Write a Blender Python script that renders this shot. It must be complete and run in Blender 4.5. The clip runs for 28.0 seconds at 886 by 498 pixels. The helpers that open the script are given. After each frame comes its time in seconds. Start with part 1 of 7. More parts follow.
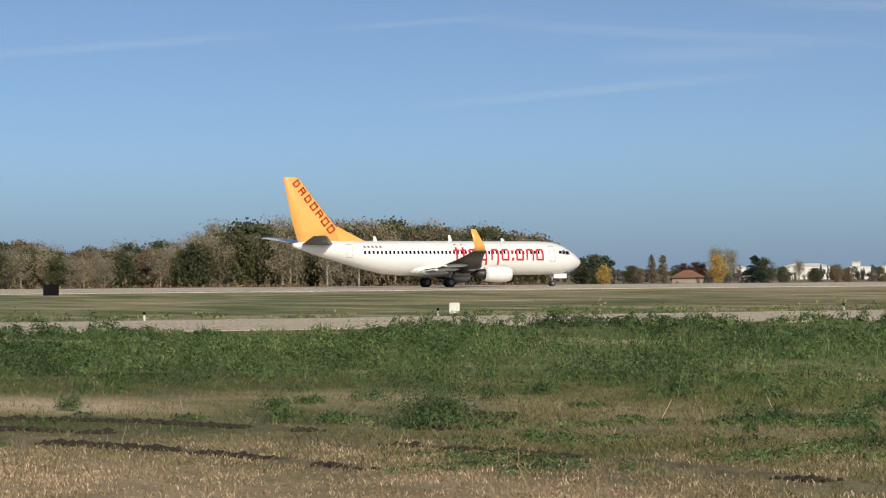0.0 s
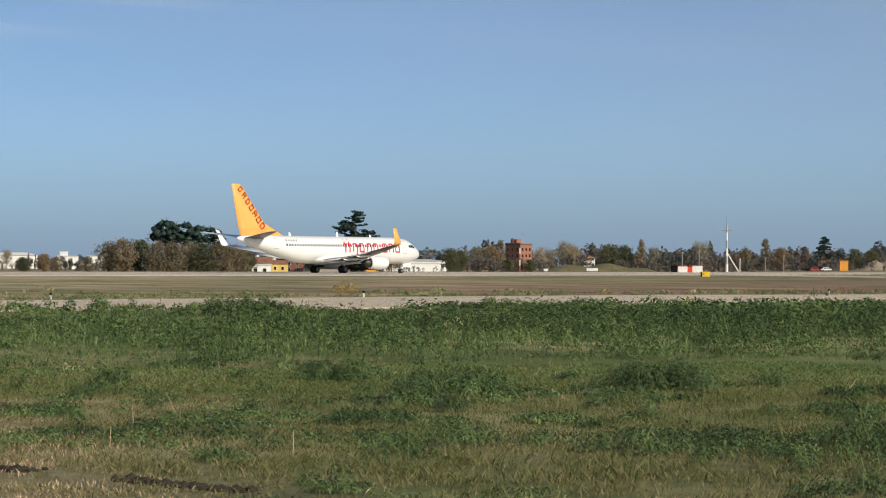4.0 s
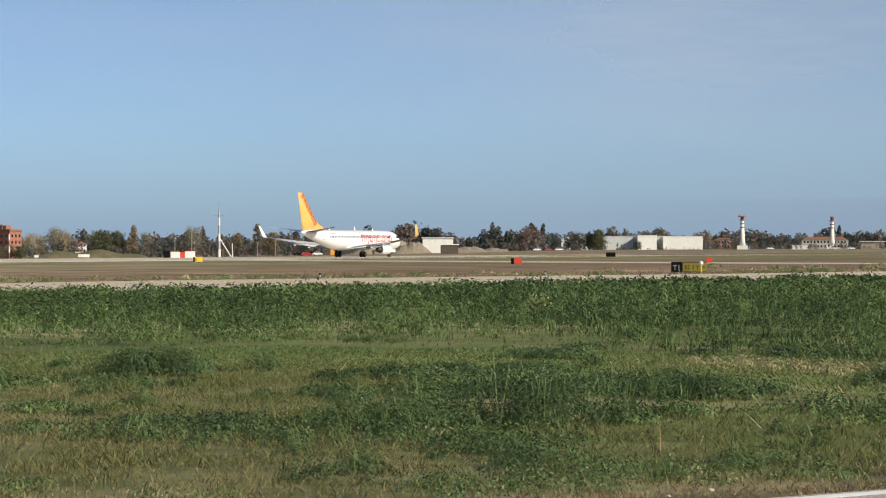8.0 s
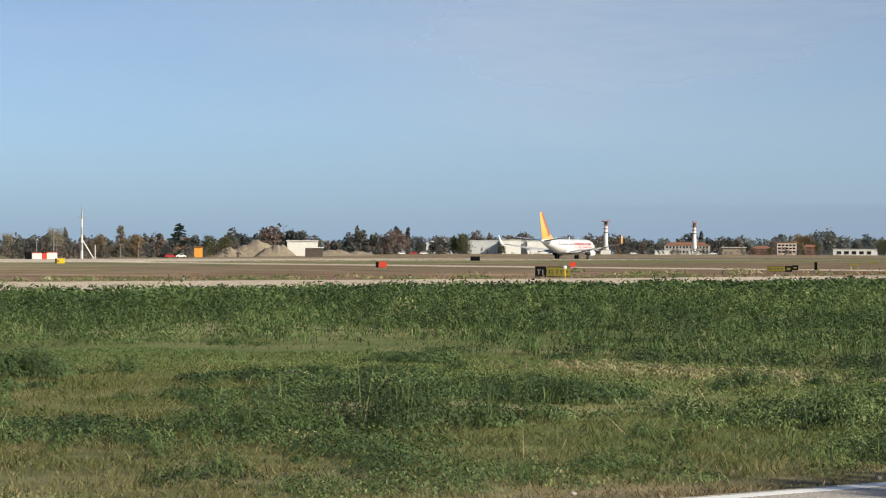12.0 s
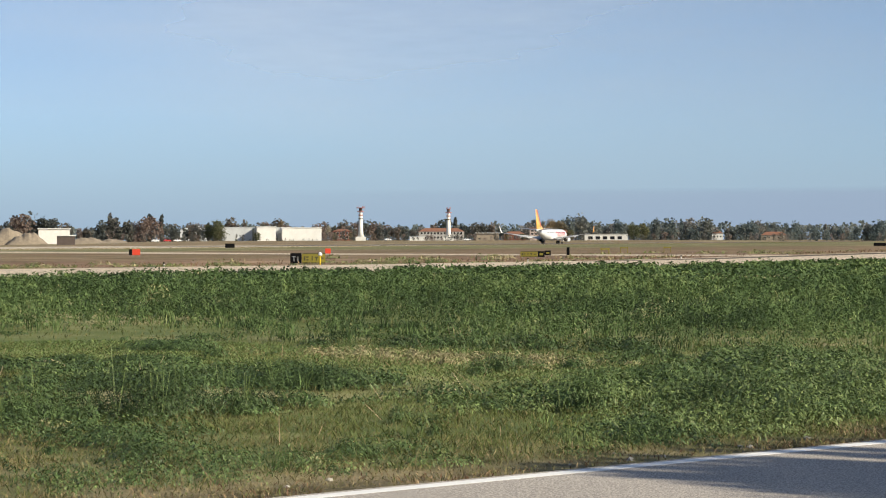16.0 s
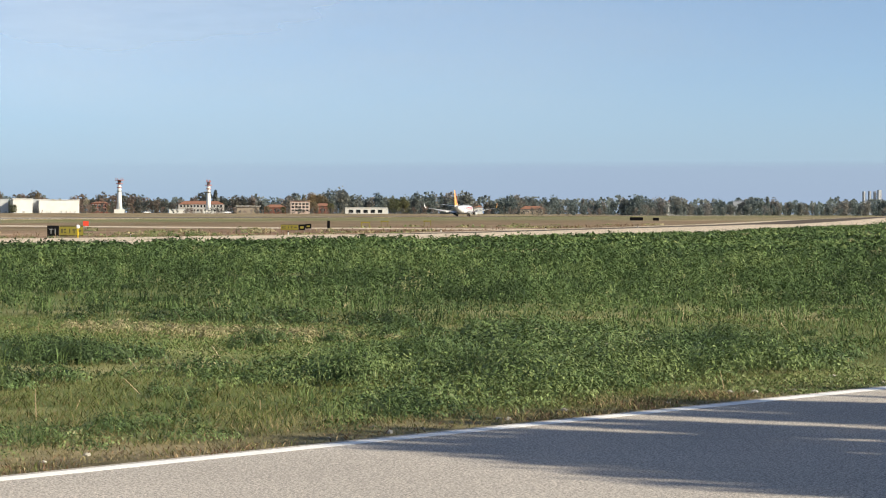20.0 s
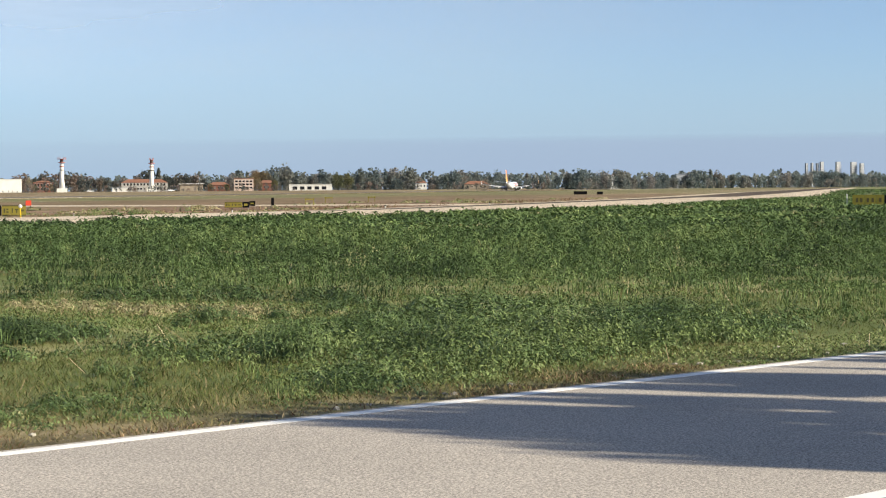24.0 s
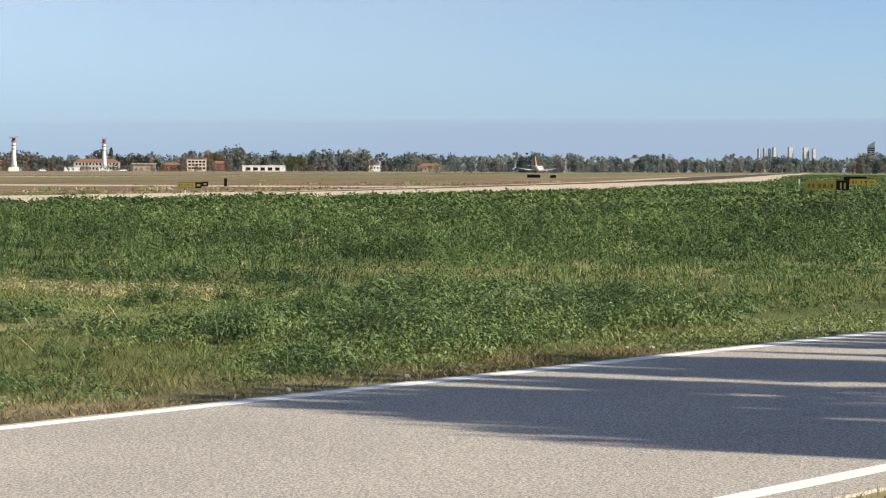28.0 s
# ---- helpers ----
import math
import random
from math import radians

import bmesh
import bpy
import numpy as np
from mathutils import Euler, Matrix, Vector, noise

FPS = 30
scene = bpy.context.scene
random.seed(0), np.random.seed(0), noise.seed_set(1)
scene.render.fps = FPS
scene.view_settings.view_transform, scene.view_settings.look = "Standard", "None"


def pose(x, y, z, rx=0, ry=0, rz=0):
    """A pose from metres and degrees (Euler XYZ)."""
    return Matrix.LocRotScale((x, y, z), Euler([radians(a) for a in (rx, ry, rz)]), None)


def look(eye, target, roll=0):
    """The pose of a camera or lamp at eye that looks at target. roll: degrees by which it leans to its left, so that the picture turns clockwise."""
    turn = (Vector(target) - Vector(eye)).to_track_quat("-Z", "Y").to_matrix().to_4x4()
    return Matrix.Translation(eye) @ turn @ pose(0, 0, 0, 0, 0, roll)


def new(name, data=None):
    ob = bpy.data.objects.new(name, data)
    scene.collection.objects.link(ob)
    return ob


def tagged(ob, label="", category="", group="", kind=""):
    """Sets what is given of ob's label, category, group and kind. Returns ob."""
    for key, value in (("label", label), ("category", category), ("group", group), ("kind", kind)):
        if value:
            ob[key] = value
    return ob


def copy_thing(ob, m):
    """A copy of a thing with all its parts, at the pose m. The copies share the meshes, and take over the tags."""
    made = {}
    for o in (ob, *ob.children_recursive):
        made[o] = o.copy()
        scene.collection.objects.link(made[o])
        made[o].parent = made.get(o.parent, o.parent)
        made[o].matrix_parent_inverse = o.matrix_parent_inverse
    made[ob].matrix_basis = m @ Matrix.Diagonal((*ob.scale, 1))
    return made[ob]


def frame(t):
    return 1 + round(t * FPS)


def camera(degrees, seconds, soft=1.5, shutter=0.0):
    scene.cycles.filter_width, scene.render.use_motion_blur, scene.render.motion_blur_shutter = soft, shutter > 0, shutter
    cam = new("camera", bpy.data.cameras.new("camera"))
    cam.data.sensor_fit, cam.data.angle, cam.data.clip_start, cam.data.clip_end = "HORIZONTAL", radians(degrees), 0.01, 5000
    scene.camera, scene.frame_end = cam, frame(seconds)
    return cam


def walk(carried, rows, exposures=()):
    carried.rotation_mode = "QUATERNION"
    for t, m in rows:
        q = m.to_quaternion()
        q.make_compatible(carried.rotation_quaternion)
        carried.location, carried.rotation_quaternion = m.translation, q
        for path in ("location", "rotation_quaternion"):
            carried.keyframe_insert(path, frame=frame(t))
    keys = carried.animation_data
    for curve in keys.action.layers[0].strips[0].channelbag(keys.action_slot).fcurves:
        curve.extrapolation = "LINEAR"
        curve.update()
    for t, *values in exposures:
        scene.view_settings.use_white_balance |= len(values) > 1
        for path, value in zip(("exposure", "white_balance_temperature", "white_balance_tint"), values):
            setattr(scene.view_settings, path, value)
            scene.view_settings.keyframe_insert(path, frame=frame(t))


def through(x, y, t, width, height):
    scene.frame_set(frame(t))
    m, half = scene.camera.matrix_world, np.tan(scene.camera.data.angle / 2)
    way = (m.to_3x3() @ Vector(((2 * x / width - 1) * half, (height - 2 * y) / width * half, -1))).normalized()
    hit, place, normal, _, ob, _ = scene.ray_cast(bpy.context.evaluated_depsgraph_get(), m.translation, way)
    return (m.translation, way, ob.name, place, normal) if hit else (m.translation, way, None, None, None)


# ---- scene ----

# ---------------------------------------------------------------- camera
EYE = 1.63
cam = camera(22.13, 28.0, soft=1.1)
PATH = [
    (0.0, pose(0, 0, EYE, 90.62, 0.32, -29.06)),
    (0.5, pose(0, 0, EYE, 90.52, 0.40, -30.81)),
    (1.0, pose(0, 0, EYE, 90.12, 0.85, -32.96)),
    (1.5, pose(0, 0, EYE, 89.86, 0.43, -35.69)),
    (2.0, pose(0, 0, EYE, 90.05, -0.25, -38.92)),
    (2.5, pose(0, 0, EYE, 90.15, -0.37, -41.48)),
    (3.0, pose(0, 0, EYE, 90.24, -0.28, -43.87)),
    (3.5, pose(0, 0, EYE, 90.34, -0.25, -46.61)),
    (4.0, pose(0, 0, EYE, 90.35, -0.30, -48.90)),
    (4.5, pose(0, 0, EYE, 90.17, -0.32, -50.86)),
    (6.5, pose(0, 0, EYE, 90.25, 0.01, -58.66)),
    (7.0, pose(0, 0, EYE, 90.33, -0.11, -59.64)),
    (7.5, pose(0, 0, EYE, 90.31, 0.03, -60.41)),
    (8.0, pose(0, 0, EYE, 90.00, 0.12, -61.68)),
    (8.5, pose(0, 0, EYE, 89.90, 0.24, -63.04)),
    (9.0, pose(0, 0, EYE, 89.73, 0.32, -63.98)),
    (9.5, pose(0, 0, EYE, 89.43, -0.11, -64.73)),
    (10.0, pose(0, 0, EYE, 89.29, -0.55, -65.31)),
    (10.5, pose(0, 0, EYE, 89.29, -0.63, -65.44)),
    (11.0, pose(0, 0, EYE, 89.60, -0.34, -65.17)),
    (11.5, pose(0, 0, EYE, 89.96, -0.19, -64.90)),
    (12.0, pose(0, 0, EYE, 90.09, -0.25, -65.10)),
    (12.5, pose(0, 0, EYE, 90.11, 0.13, -65.61)),
    (14.5, pose(0, 0, EYE, 89.22, 0.45, -67.83)),
    (15.0, pose(0, 0, EYE, 89.32, 0.26, -68.46)),
    (15.5, pose(0, 0, EYE, 89.56, -0.02, -69.53)),
    (16.0, pose(0, 0, EYE, 89.76, 0.07, -71.29)),
    (16.5, pose(0, 0, EYE, 89.35, 0.31, -73.58)),
    (17.0, pose(0, 0, EYE, 89.49, 0.34, -75.18)),
    (17.5, pose(0, 0, EYE, 89.22, 0.21, -75.85)),
    (18.0, pose(0, 0, EYE, 89.09, -0.22, -76.43)),
    (18.5, pose(0, 0, EYE, 89.15, -0.16, -76.62)),
    (19.0, pose(0, 0, EYE, 89.14, -0.21, -76.76)),
    (19.5, pose(0, 0, EYE, 89.11, -0.16, -77.05)),
    (20.0, pose(0, 0, EYE, 89.09, -0.15, -77.34)),
    (20.5, pose(0, 0, EYE, 89.24, 0.12, -77.57)),
    (21.0, pose(0, 0, EYE, 89.60, 0.23, -77.93)),
    (21.5, pose(0, 0, EYE, 89.55, 0.17, -78.34)),
    (22.0, pose(0, 0, EYE, 89.21, 0.46, -78.60)),
    (22.5, pose(0, 0, EYE, 88.56, 0.60, -78.56)),
    (24.5, pose(0, 0, EYE, 88.49, 0.36, -78.82)),
    (25.0, pose(0, 0, EYE, 88.50, 0.33, -78.96)),
    (25.5, pose(0, 0, EYE, 88.39, 0.29, -79.20)),
    (26.0, pose(0, 0, EYE, 88.17, 0.29, -79.47)),
    (26.5, pose(0, 0, EYE, 88.08, 0.16, -79.64)),
    (27.0, pose(0, 0, EYE, 88.19, -0.07, -79.75)),
    (27.5, pose(0, 0, EYE, 88.14, -0.20, -79.85)),
    (28.0, pose(0, 0, EYE, 88.02, -0.07, -79.93)),
]
walk(cam, PATH, exposures=[(t, e, k, 6) for t, e, k in ((0.0, 0.03, 6900), (4.0, 0.14, 6950), (8.0, 0.38, 7050), (12.0, 0.52, 7150), (16.0, 0.68, 7250), (20.0, 0.86, 7250), (28.0, 0.92, 7250))])

# ---------------------------------------------------------------- world and sun
SUN_FROM = Vector((-0.17, -0.985, 0.0)).normalized()
SUN_ELEV = radians(29)
world = bpy.data.worlds.new("sky")
scene.world = world
world.use_nodes = True
wn = world.node_tree
sky = wn.nodes.new("ShaderNodeTexSky")
sky.sky_type, sky.sun_disc = "NISHITA", False
sky.sun_elevation = SUN_ELEV
sky.sun_rotation = math.atan2(SUN_FROM.x, SUN_FROM.y)
sky.air_density, sky.dust_density, sky.ozone_density = 0.45, 1.0, 3.6
tint = wn.nodes.new("ShaderNodeMix")
tint.data_type, tint.blend_type = "RGBA", "MULTIPLY"
tint.inputs[0].default_value = 1.0
tint.inputs[7].default_value = (0.97, 1.0, 1.0, 1)
wn.links.new(sky.outputs[0], tint.inputs[6])
wn.links.new(tint.outputs[2], wn.nodes["Background"].inputs[0])
wn.nodes["Background"].inputs[1].default_value = 0.104
sun = new("sun", bpy.data.lights.new("sun", "SUN"))
sun.data.energy, sun.data.angle, sun.data.color = 4.0, radians(0.55), (1.0, 0.93, 0.82)
sun_way = -(SUN_FROM * math.cos(SUN_ELEV) + Vector((0, 0, math.sin(SUN_ELEV))))
sun.matrix_world = look((0, 0, 80), Vector((0, 0, 80)) + sun_way)


# ---------------------------------------------------------------- materials
def shader(name, rough=0.6, metal=0.0):
    m = bpy.data.materials.new(name)
    m.use_nodes = True
    nt = m.node_tree
    b = nt.nodes["Principled BSDF"]
    b.inputs["Roughness"].default_value = rough
    b.inputs["Metallic"].default_value = metal
    return m, nt, b


def node(nt, kind, **values):
    n = nt.nodes.new(kind)
    for k, v in values.items():
        n.inputs[k].default_value = v
    return n


def ramp(nt, fac, stops):
    r = nt.nodes.new("ShaderNodeValToRGB")
    while len(r.color_ramp.elements) < len(stops):
        r.color_ramp.elements.new(0.5)
    for e, (p, c) in zip(r.color_ramp.elements, stops):
        e.position, e.color = p, (*c, 1)
    nt.links.new(fac, r.inputs[0])
    return r.outputs[0]


def noise_of(nt, scale, detail=6.0, rough=0.6, coord="Object", stretch=None):
    tc = nt.nodes.new("ShaderNodeTexCoord")
    src = tc.outputs[coord]
    if stretch:
        mp = nt.nodes.new("ShaderNodeMapping")
        mp.inputs["Scale"].default_value = stretch
        nt.links.new(src, mp.inputs[0])
        src = mp.outputs[0]
    n = node(nt, "ShaderNodeTexNoise", Scale=scale, Detail=detail, Roughness=rough)
    nt.links.new(src, n.inputs["Vector"])
    return n.outputs["Fac"]


def mix(nt, fac, a, b, mode="MIX"):
    m = nt.nodes.new("ShaderNodeMix")
    m.data_type, m.blend_type = "RGBA", mode
    for sock, v in ((m.inputs[0], fac), (m.inputs[6], a), (m.inputs[7], b)):
        if isinstance(v, (int, float)):
            sock.default_value = v
        elif isinstance(v, tuple):
            sock.default_value = (*v, 1)
        else:
            nt.links.new(v, sock)
    return m.outputs[2]


def bump(nt, b, height, strength=0.3, dist=0.02):
    n = node(nt, "ShaderNodeBump", Strength=strength, Distance=dist)
    nt.links.new(height, n.inputs["Height"])
    nt.links.new(n.outputs[0], b.inputs["Normal"])


def painted(name, colour, rough=0.4, metal=0.0, wear=0.12, scale=2.0, coat=0.0):
    """Paint or plastic with faint dirt at two scales."""
    m, nt, b = shader(name, rough, metal)
    dark = tuple(c * (1 - wear) for c in colour)
    c1 = ramp(nt, noise_of(nt, scale), [(0.3, dark), (0.7, colour)])
    fine = ramp(nt, noise_of(nt, scale * 14, 4), [(0.25, (1 - wear, 1 - wear, 1 - wear)), (0.6, (1, 1, 1))])
    nt.links.new(mix(nt, 1.0, c1, fine, "MULTIPLY"), b.inputs["Base Color"])
    b.inputs["Coat Weight"].default_value = coat
    return m


def foliage(name, stops, through=0.25, rough=0.55, by="island"):
    """Leaves: colour by leaf and by plant, light partly passing through."""
    m, nt, b = shader(name, rough)
    g = nt.nodes.new("ShaderNodeNewGeometry")
    col = ramp(nt, g.outputs["Random Per Island"], stops)
    if by == "both":
        oi = nt.nodes.new("ShaderNodeObjectInfo")
        tone = ramp(nt, oi.outputs["Random"], [(0.0, (0.78, 0.82, 0.78)), (0.5, (1.0, 1.0, 0.97)), (1.0, (1.2, 1.1, 0.96))])
        col = mix(nt, 1.0, col, tone, "MULTIPLY")
    nt.links.new(col, b.inputs["Base Color"])
    b.inputs["Specular IOR Level"].default_value = 0.15
    if by == "both":
        bump(nt, b, noise_of(nt, 4.0, 5, 0.75), 0.8, 0.3)
    t = nt.nodes.new("ShaderNodeBsdfTranslucent")
    nt.links.new(col, t.inputs[0])
    mx = nt.nodes.new("ShaderNodeMixShader")
    mx.inputs[0].default_value = through
    nt.links.new(b.outputs[0], mx.inputs[1])
    nt.links.new(t.outputs[0], mx.inputs[2])
    nt.links.new(mx.outputs[0], nt.nodes["Material Output"].inputs[0])
    return m


def tone_material(name, stops, low, high, through=0.0, gloss=0.12):
    """Leaves whose plant's tone is stored on the mesh as 'dry', each leaf a little lighter or darker."""
    m, nt, b = shader(name, 0.5 if gloss > 0.2 else 0.65)
    a = nt.nodes.new("ShaderNodeAttribute")
    a.attribute_name = "dry"
    g = nt.nodes.new("ShaderNodeNewGeometry")
    leaf = ramp(nt, g.outputs["Random Per Island"], [(0.0, (low, low, low)), (1.0, (high, high, high))])
    col = mix(nt, 1.0, ramp(nt, a.outputs["Fac"], stops), leaf, "MULTIPLY")
    nt.links.new(col, b.inputs["Base Color"])
    b.inputs["Specular IOR Level"].default_value = gloss
    if through:
        t = nt.nodes.new("ShaderNodeBsdfTranslucent")
        nt.links.new(col, t.inputs[0])
        mx = nt.nodes.new("ShaderNodeMixShader")
        mx.inputs[0].default_value = through
        nt.links.new(b.outputs[0], mx.inputs[1])
        nt.links.new(t.outputs[0], mx.inputs[2])
        nt.links.new(mx.outputs[0], nt.nodes["Material Output"].inputs[0])
    return m


def cover_colour(nt, dry_fac, rnd):
    green = ramp(nt, rnd, [(0.0, (0.06, 0.08, 0.026)), (0.5, (0.125, 0.155, 0.052)), (1.0, (0.21, 0.23, 0.095))])
    straw = ramp(nt, rnd, [(0.0, (0.2, 0.14, 0.09)), (0.5, (0.52, 0.38, 0.25)), (1.0, (0.68, 0.53, 0.38))])
    return mix(nt, dry_fac, green, straw)


def grass_material(name, ground=False):
    """Grass whose dryness is stored on the mesh as 'dry'."""
    m, nt, b = shader(name, 0.75)
    at = nt.nodes.new("ShaderNodeAttribute")
    at.attribute_name = "dry"
    if ground:
        fine = noise_of(nt, 7.0, 10, 0.82)
        coarse = noise_of(nt, 0.16, 7, 0.7, stretch=(0.55, 1.0, 1.0))
        rnd = mix(nt, 0.6, fine, coarse)
        mth = nt.nodes.new("ShaderNodeMath")
        mth.operation = "ADD"
        off = nt.nodes.new("ShaderNodeMath")
        off.operation = "MULTIPLY_ADD"
        off.inputs[1].default_value, off.inputs[2].default_value = 1.5, -0.75
        nt.links.new(coarse, off.inputs[0])
        nt.links.new(at.outputs["Fac"], mth.inputs[0])
        nt.links.new(off.outputs[0], mth.inputs[1])
        tuft = noise_of(nt, 0.24, 8, 0.72, stretch=(1.0, 0.22, 1.0))
        more = nt.nodes.new("ShaderNodeMath")
        more.operation = "MULTIPLY_ADD"
        more.inputs[1].default_value, more.inputs[2].default_value = 2.4, -1.2
        nt.links.new(tuft, more.inputs[0])
        both = nt.nodes.new("ShaderNodeMath")
        both.operation = "ADD"
        both.use_clamp = True
        nt.links.new(mth.outputs[0], both.inputs[0])
        nt.links.new(more.outputs[0], both.inputs[1])
        fac = both.outputs[0]
        wide = node(nt, "ShaderNodeMapRange")
        wide.inputs[1].default_value, wide.inputs[2].default_value = 0.36, 0.64
        nt.links.new(mix(nt, 0.45, rnd, tuft), wide.inputs[0])
        rnd = wide.outputs[0]
        rel = nt.nodes.new("ShaderNodeAttribute")
        rel.attribute_name = "soil"
        deep = nt.nodes.new("ShaderNodeMath")
        deep.operation = "MULTIPLY_ADD"
        deep.inputs[1].default_value, deep.inputs[2].default_value = 1.0, 0.25
        nt.links.new(rel.outputs["Fac"], deep.inputs[0])
        bump(nt, b, fine, 0.3, 0.04)
        nt.links.new(deep.outputs[0], nt.nodes["Bump"].inputs["Strength"])
    else:
        g = nt.nodes.new("ShaderNodeNewGeometry")
        calm = node(nt, "ShaderNodeMapRange")
        calm.inputs[3].default_value, calm.inputs[4].default_value = 0.25, 0.75
        nt.links.new(g.outputs["Random Per Island"], calm.inputs[0])
        rnd, fac = calm.outputs[0], at.outputs["Fac"]
    col = cover_colour(nt, fac, rnd)
    if ground:
        lu = nt.nodes.new("ShaderNodeAttribute")
        lu.attribute_name = "lush"
        col = mix(nt, lu.outputs["Fac"], col, ramp(nt, rnd, [(0.3, (0.1, 0.138, 0.042)), (0.5, (0.162, 0.195, 0.07)), (0.7, (0.25, 0.265, 0.11))]))
        ru = nt.nodes.new("ShaderNodeAttribute")
        ru.attribute_name = "russet"
        col = mix(nt, ru.outputs["Fac"], col, ramp(nt, rnd, [(0.1, (0.075, 0.045, 0.03)), (0.5, (0.2, 0.12, 0.078)), (0.9, (0.33, 0.215, 0.138))]))
        so = nt.nodes.new("ShaderNodeAttribute")
        so.attribute_name = "soil"
        col = mix(nt, so.outputs["Fac"], col, ramp(nt, fine, [(0.4, (0.05, 0.043, 0.025)), (0.5, (0.11, 0.096, 0.056)), (0.6, (0.2, 0.172, 0.105))]))
    else:
        col = mix(nt, 1.0, col, (0.8, 0.79, 0.73), "MULTIPLY")
    nt.links.new(col, b.inputs["Base Color"])
    b.inputs["Specular IOR Level"].default_value = 0.12
    if not ground:
        t = nt.nodes.new("ShaderNodeBsdfTranslucent")
        nt.links.new(col, t.inputs[0])
        mx = nt.nodes.new("ShaderNodeMixShader")
        mx.inputs[0].default_value = 0.2
        nt.links.new(b.outputs[0], mx.inputs[1])
        nt.links.new(t.outputs[0], mx.inputs[2])
        nt.links.new(mx.outputs[0], nt.nodes["Material Output"].inputs[0])
    return m


def asphalt(name, colour, patch=0.25, grain=90.0):
    m, nt, b = shader(name, 0.9)
    b.inputs["Specular IOR Level"].default_value = 0.08
    big = ramp(nt, noise_of(nt, 0.35, 5), [(0.3, tuple(c * (1 - patch) for c in colour)), (0.7, colour)])
    small = ramp(nt, noise_of(nt, grain, 2, 0.8), [(0.32, (0.42, 0.42, 0.42)), (0.5, (0.95, 0.95, 0.95)), (0.68, (1.7, 1.65, 1.6))])
    nt.links.new(mix(nt, 1.0, big, small, "MULTIPLY"), b.inputs["Base Color"])
    bump(nt, b, noise_of(nt, grain, 2, 0.8), 0.5, 0.006)
    return m


M = {}
M["white"] = painted("white_paint", (0.78, 0.78, 0.77), 0.28, wear=0.05, scale=0.4, coat=0.6)
M["orange"] = painted("orange_paint", (0.84, 0.41, 0.1), 0.3, wear=0.06, scale=0.5, coat=1.0)
M["rim_grey"] = painted("dull_wheel_metal", (0.22, 0.22, 0.22), 0.5, metal=0.5)
M["red_mark"] = painted("red_marking", (0.55, 0.015, 0.03), 0.4)
M["brown_mark"] = painted("red_brown_marking", (0.5, 0.065, 0.015), 0.4)
M["grey_mark"] = painted("grey_marking", (0.22, 0.22, 0.24), 0.5)
# Wing grey taken down to near-black: the underside's shade put into its colour.
M["wing_shade_grey"] = painted("wing_shade_grey", (0.06, 0.06, 0.064), 0.4, scale=0.6)
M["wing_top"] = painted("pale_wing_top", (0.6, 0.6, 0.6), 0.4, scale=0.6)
M["dark_metal"] = painted("dark_metal", (0.06, 0.055, 0.05), 0.5, metal=0.6)
M["rubber"] = painted("rubber", (0.018, 0.018, 0.019), 0.8, scale=4)
M["glass_dark"] = painted("window_glass", (0.012, 0.014, 0.018), 0.08, wear=0.3)
M["black"] = painted("black_panel", (0.008, 0.008, 0.009), 0.95)
M["black"].node_tree.nodes["Principled BSDF"].inputs["Specular IOR Level"].default_value = 0.08
M["sign_yellow"] = painted("sign_yellow", (0.22, 0.185, 0.02), 0.7, scale=5)
M["sign_ink"] = painted("faded_sign_ink", (0.07, 0.06, 0.02), 0.8, scale=5)
M["sign_red"] = painted("sign_red", (0.6, 0.05, 0.02), 0.5, scale=5)
M["sign_orange"] = painted("sign_orange", (0.42, 0.3, 0.03), 0.5, scale=5)
M["steel"] = painted("galvanised_steel", (0.4, 0.4, 0.4), 0.45, metal=0.5, scale=6)
M["concrete"] = painted("concrete", (0.42, 0.4, 0.37), 0.85, wear=0.25, scale=1.5)
M["wall_white"] = painted("white_wall", (0.74, 0.73, 0.69), 0.8, wear=0.15, scale=0.5)
M["wall_grey"] = painted("grey_cladding", (0.56, 0.58, 0.59), 0.6, wear=0.12, scale=0.3)
M["wall_cream"] = painted("cream_cladding", (0.8, 0.79, 0.75), 0.7, wear=0.12, scale=0.3)
M["wall_yellow"] = painted("yellow_plaster", (0.72, 0.5, 0.14), 0.85, wear=0.2, scale=0.8)
M["wall_orange"] = painted("orange_wall", (0.75, 0.33, 0.05), 0.8, wear=0.15, scale=0.8)
M["wall_red"] = painted("red_plaster", (0.21, 0.085, 0.06), 0.85, wear=0.25, scale=0.8)
M["wall_brick"] = painted("orange_red_brick", (0.37, 0.165, 0.11), 0.85, wear=0.3, scale=0.9)
M["wall_pink"] = painted("pinkish_plaster", (0.6, 0.47, 0.4), 0.85, wear=0.2, scale=0.6)
M["wall_dull"] = painted("dull_pale_plaster", (0.46, 0.44, 0.41), 0.85, wear=0.25, scale=0.5)
M["wall_tan"] = painted("tan_wall", (0.36, 0.3, 0.23), 0.9, wear=0.25, scale=0.5)
M["roof_tile"] = painted("clay_roof_tiles", (0.3, 0.14, 0.09), 0.85, wear=0.35, scale=1.2)
M["roof_dark"] = painted("dark_roof", (0.1, 0.075, 0.065), 0.8, wear=0.3, scale=1.0)
M["mast_red"] = painted("mast_red", (0.36, 0.1, 0.075), 0.5, wear=0.2)
M["line_white"] = painted("road_line_paint", (0.86, 0.86, 0.85), 0.7, wear=0.1, scale=9)
M["city_glass"] = painted("blue_grey_cladding", (0.27, 0.31, 0.37), 0.5, wear=0.12, scale=0.05)
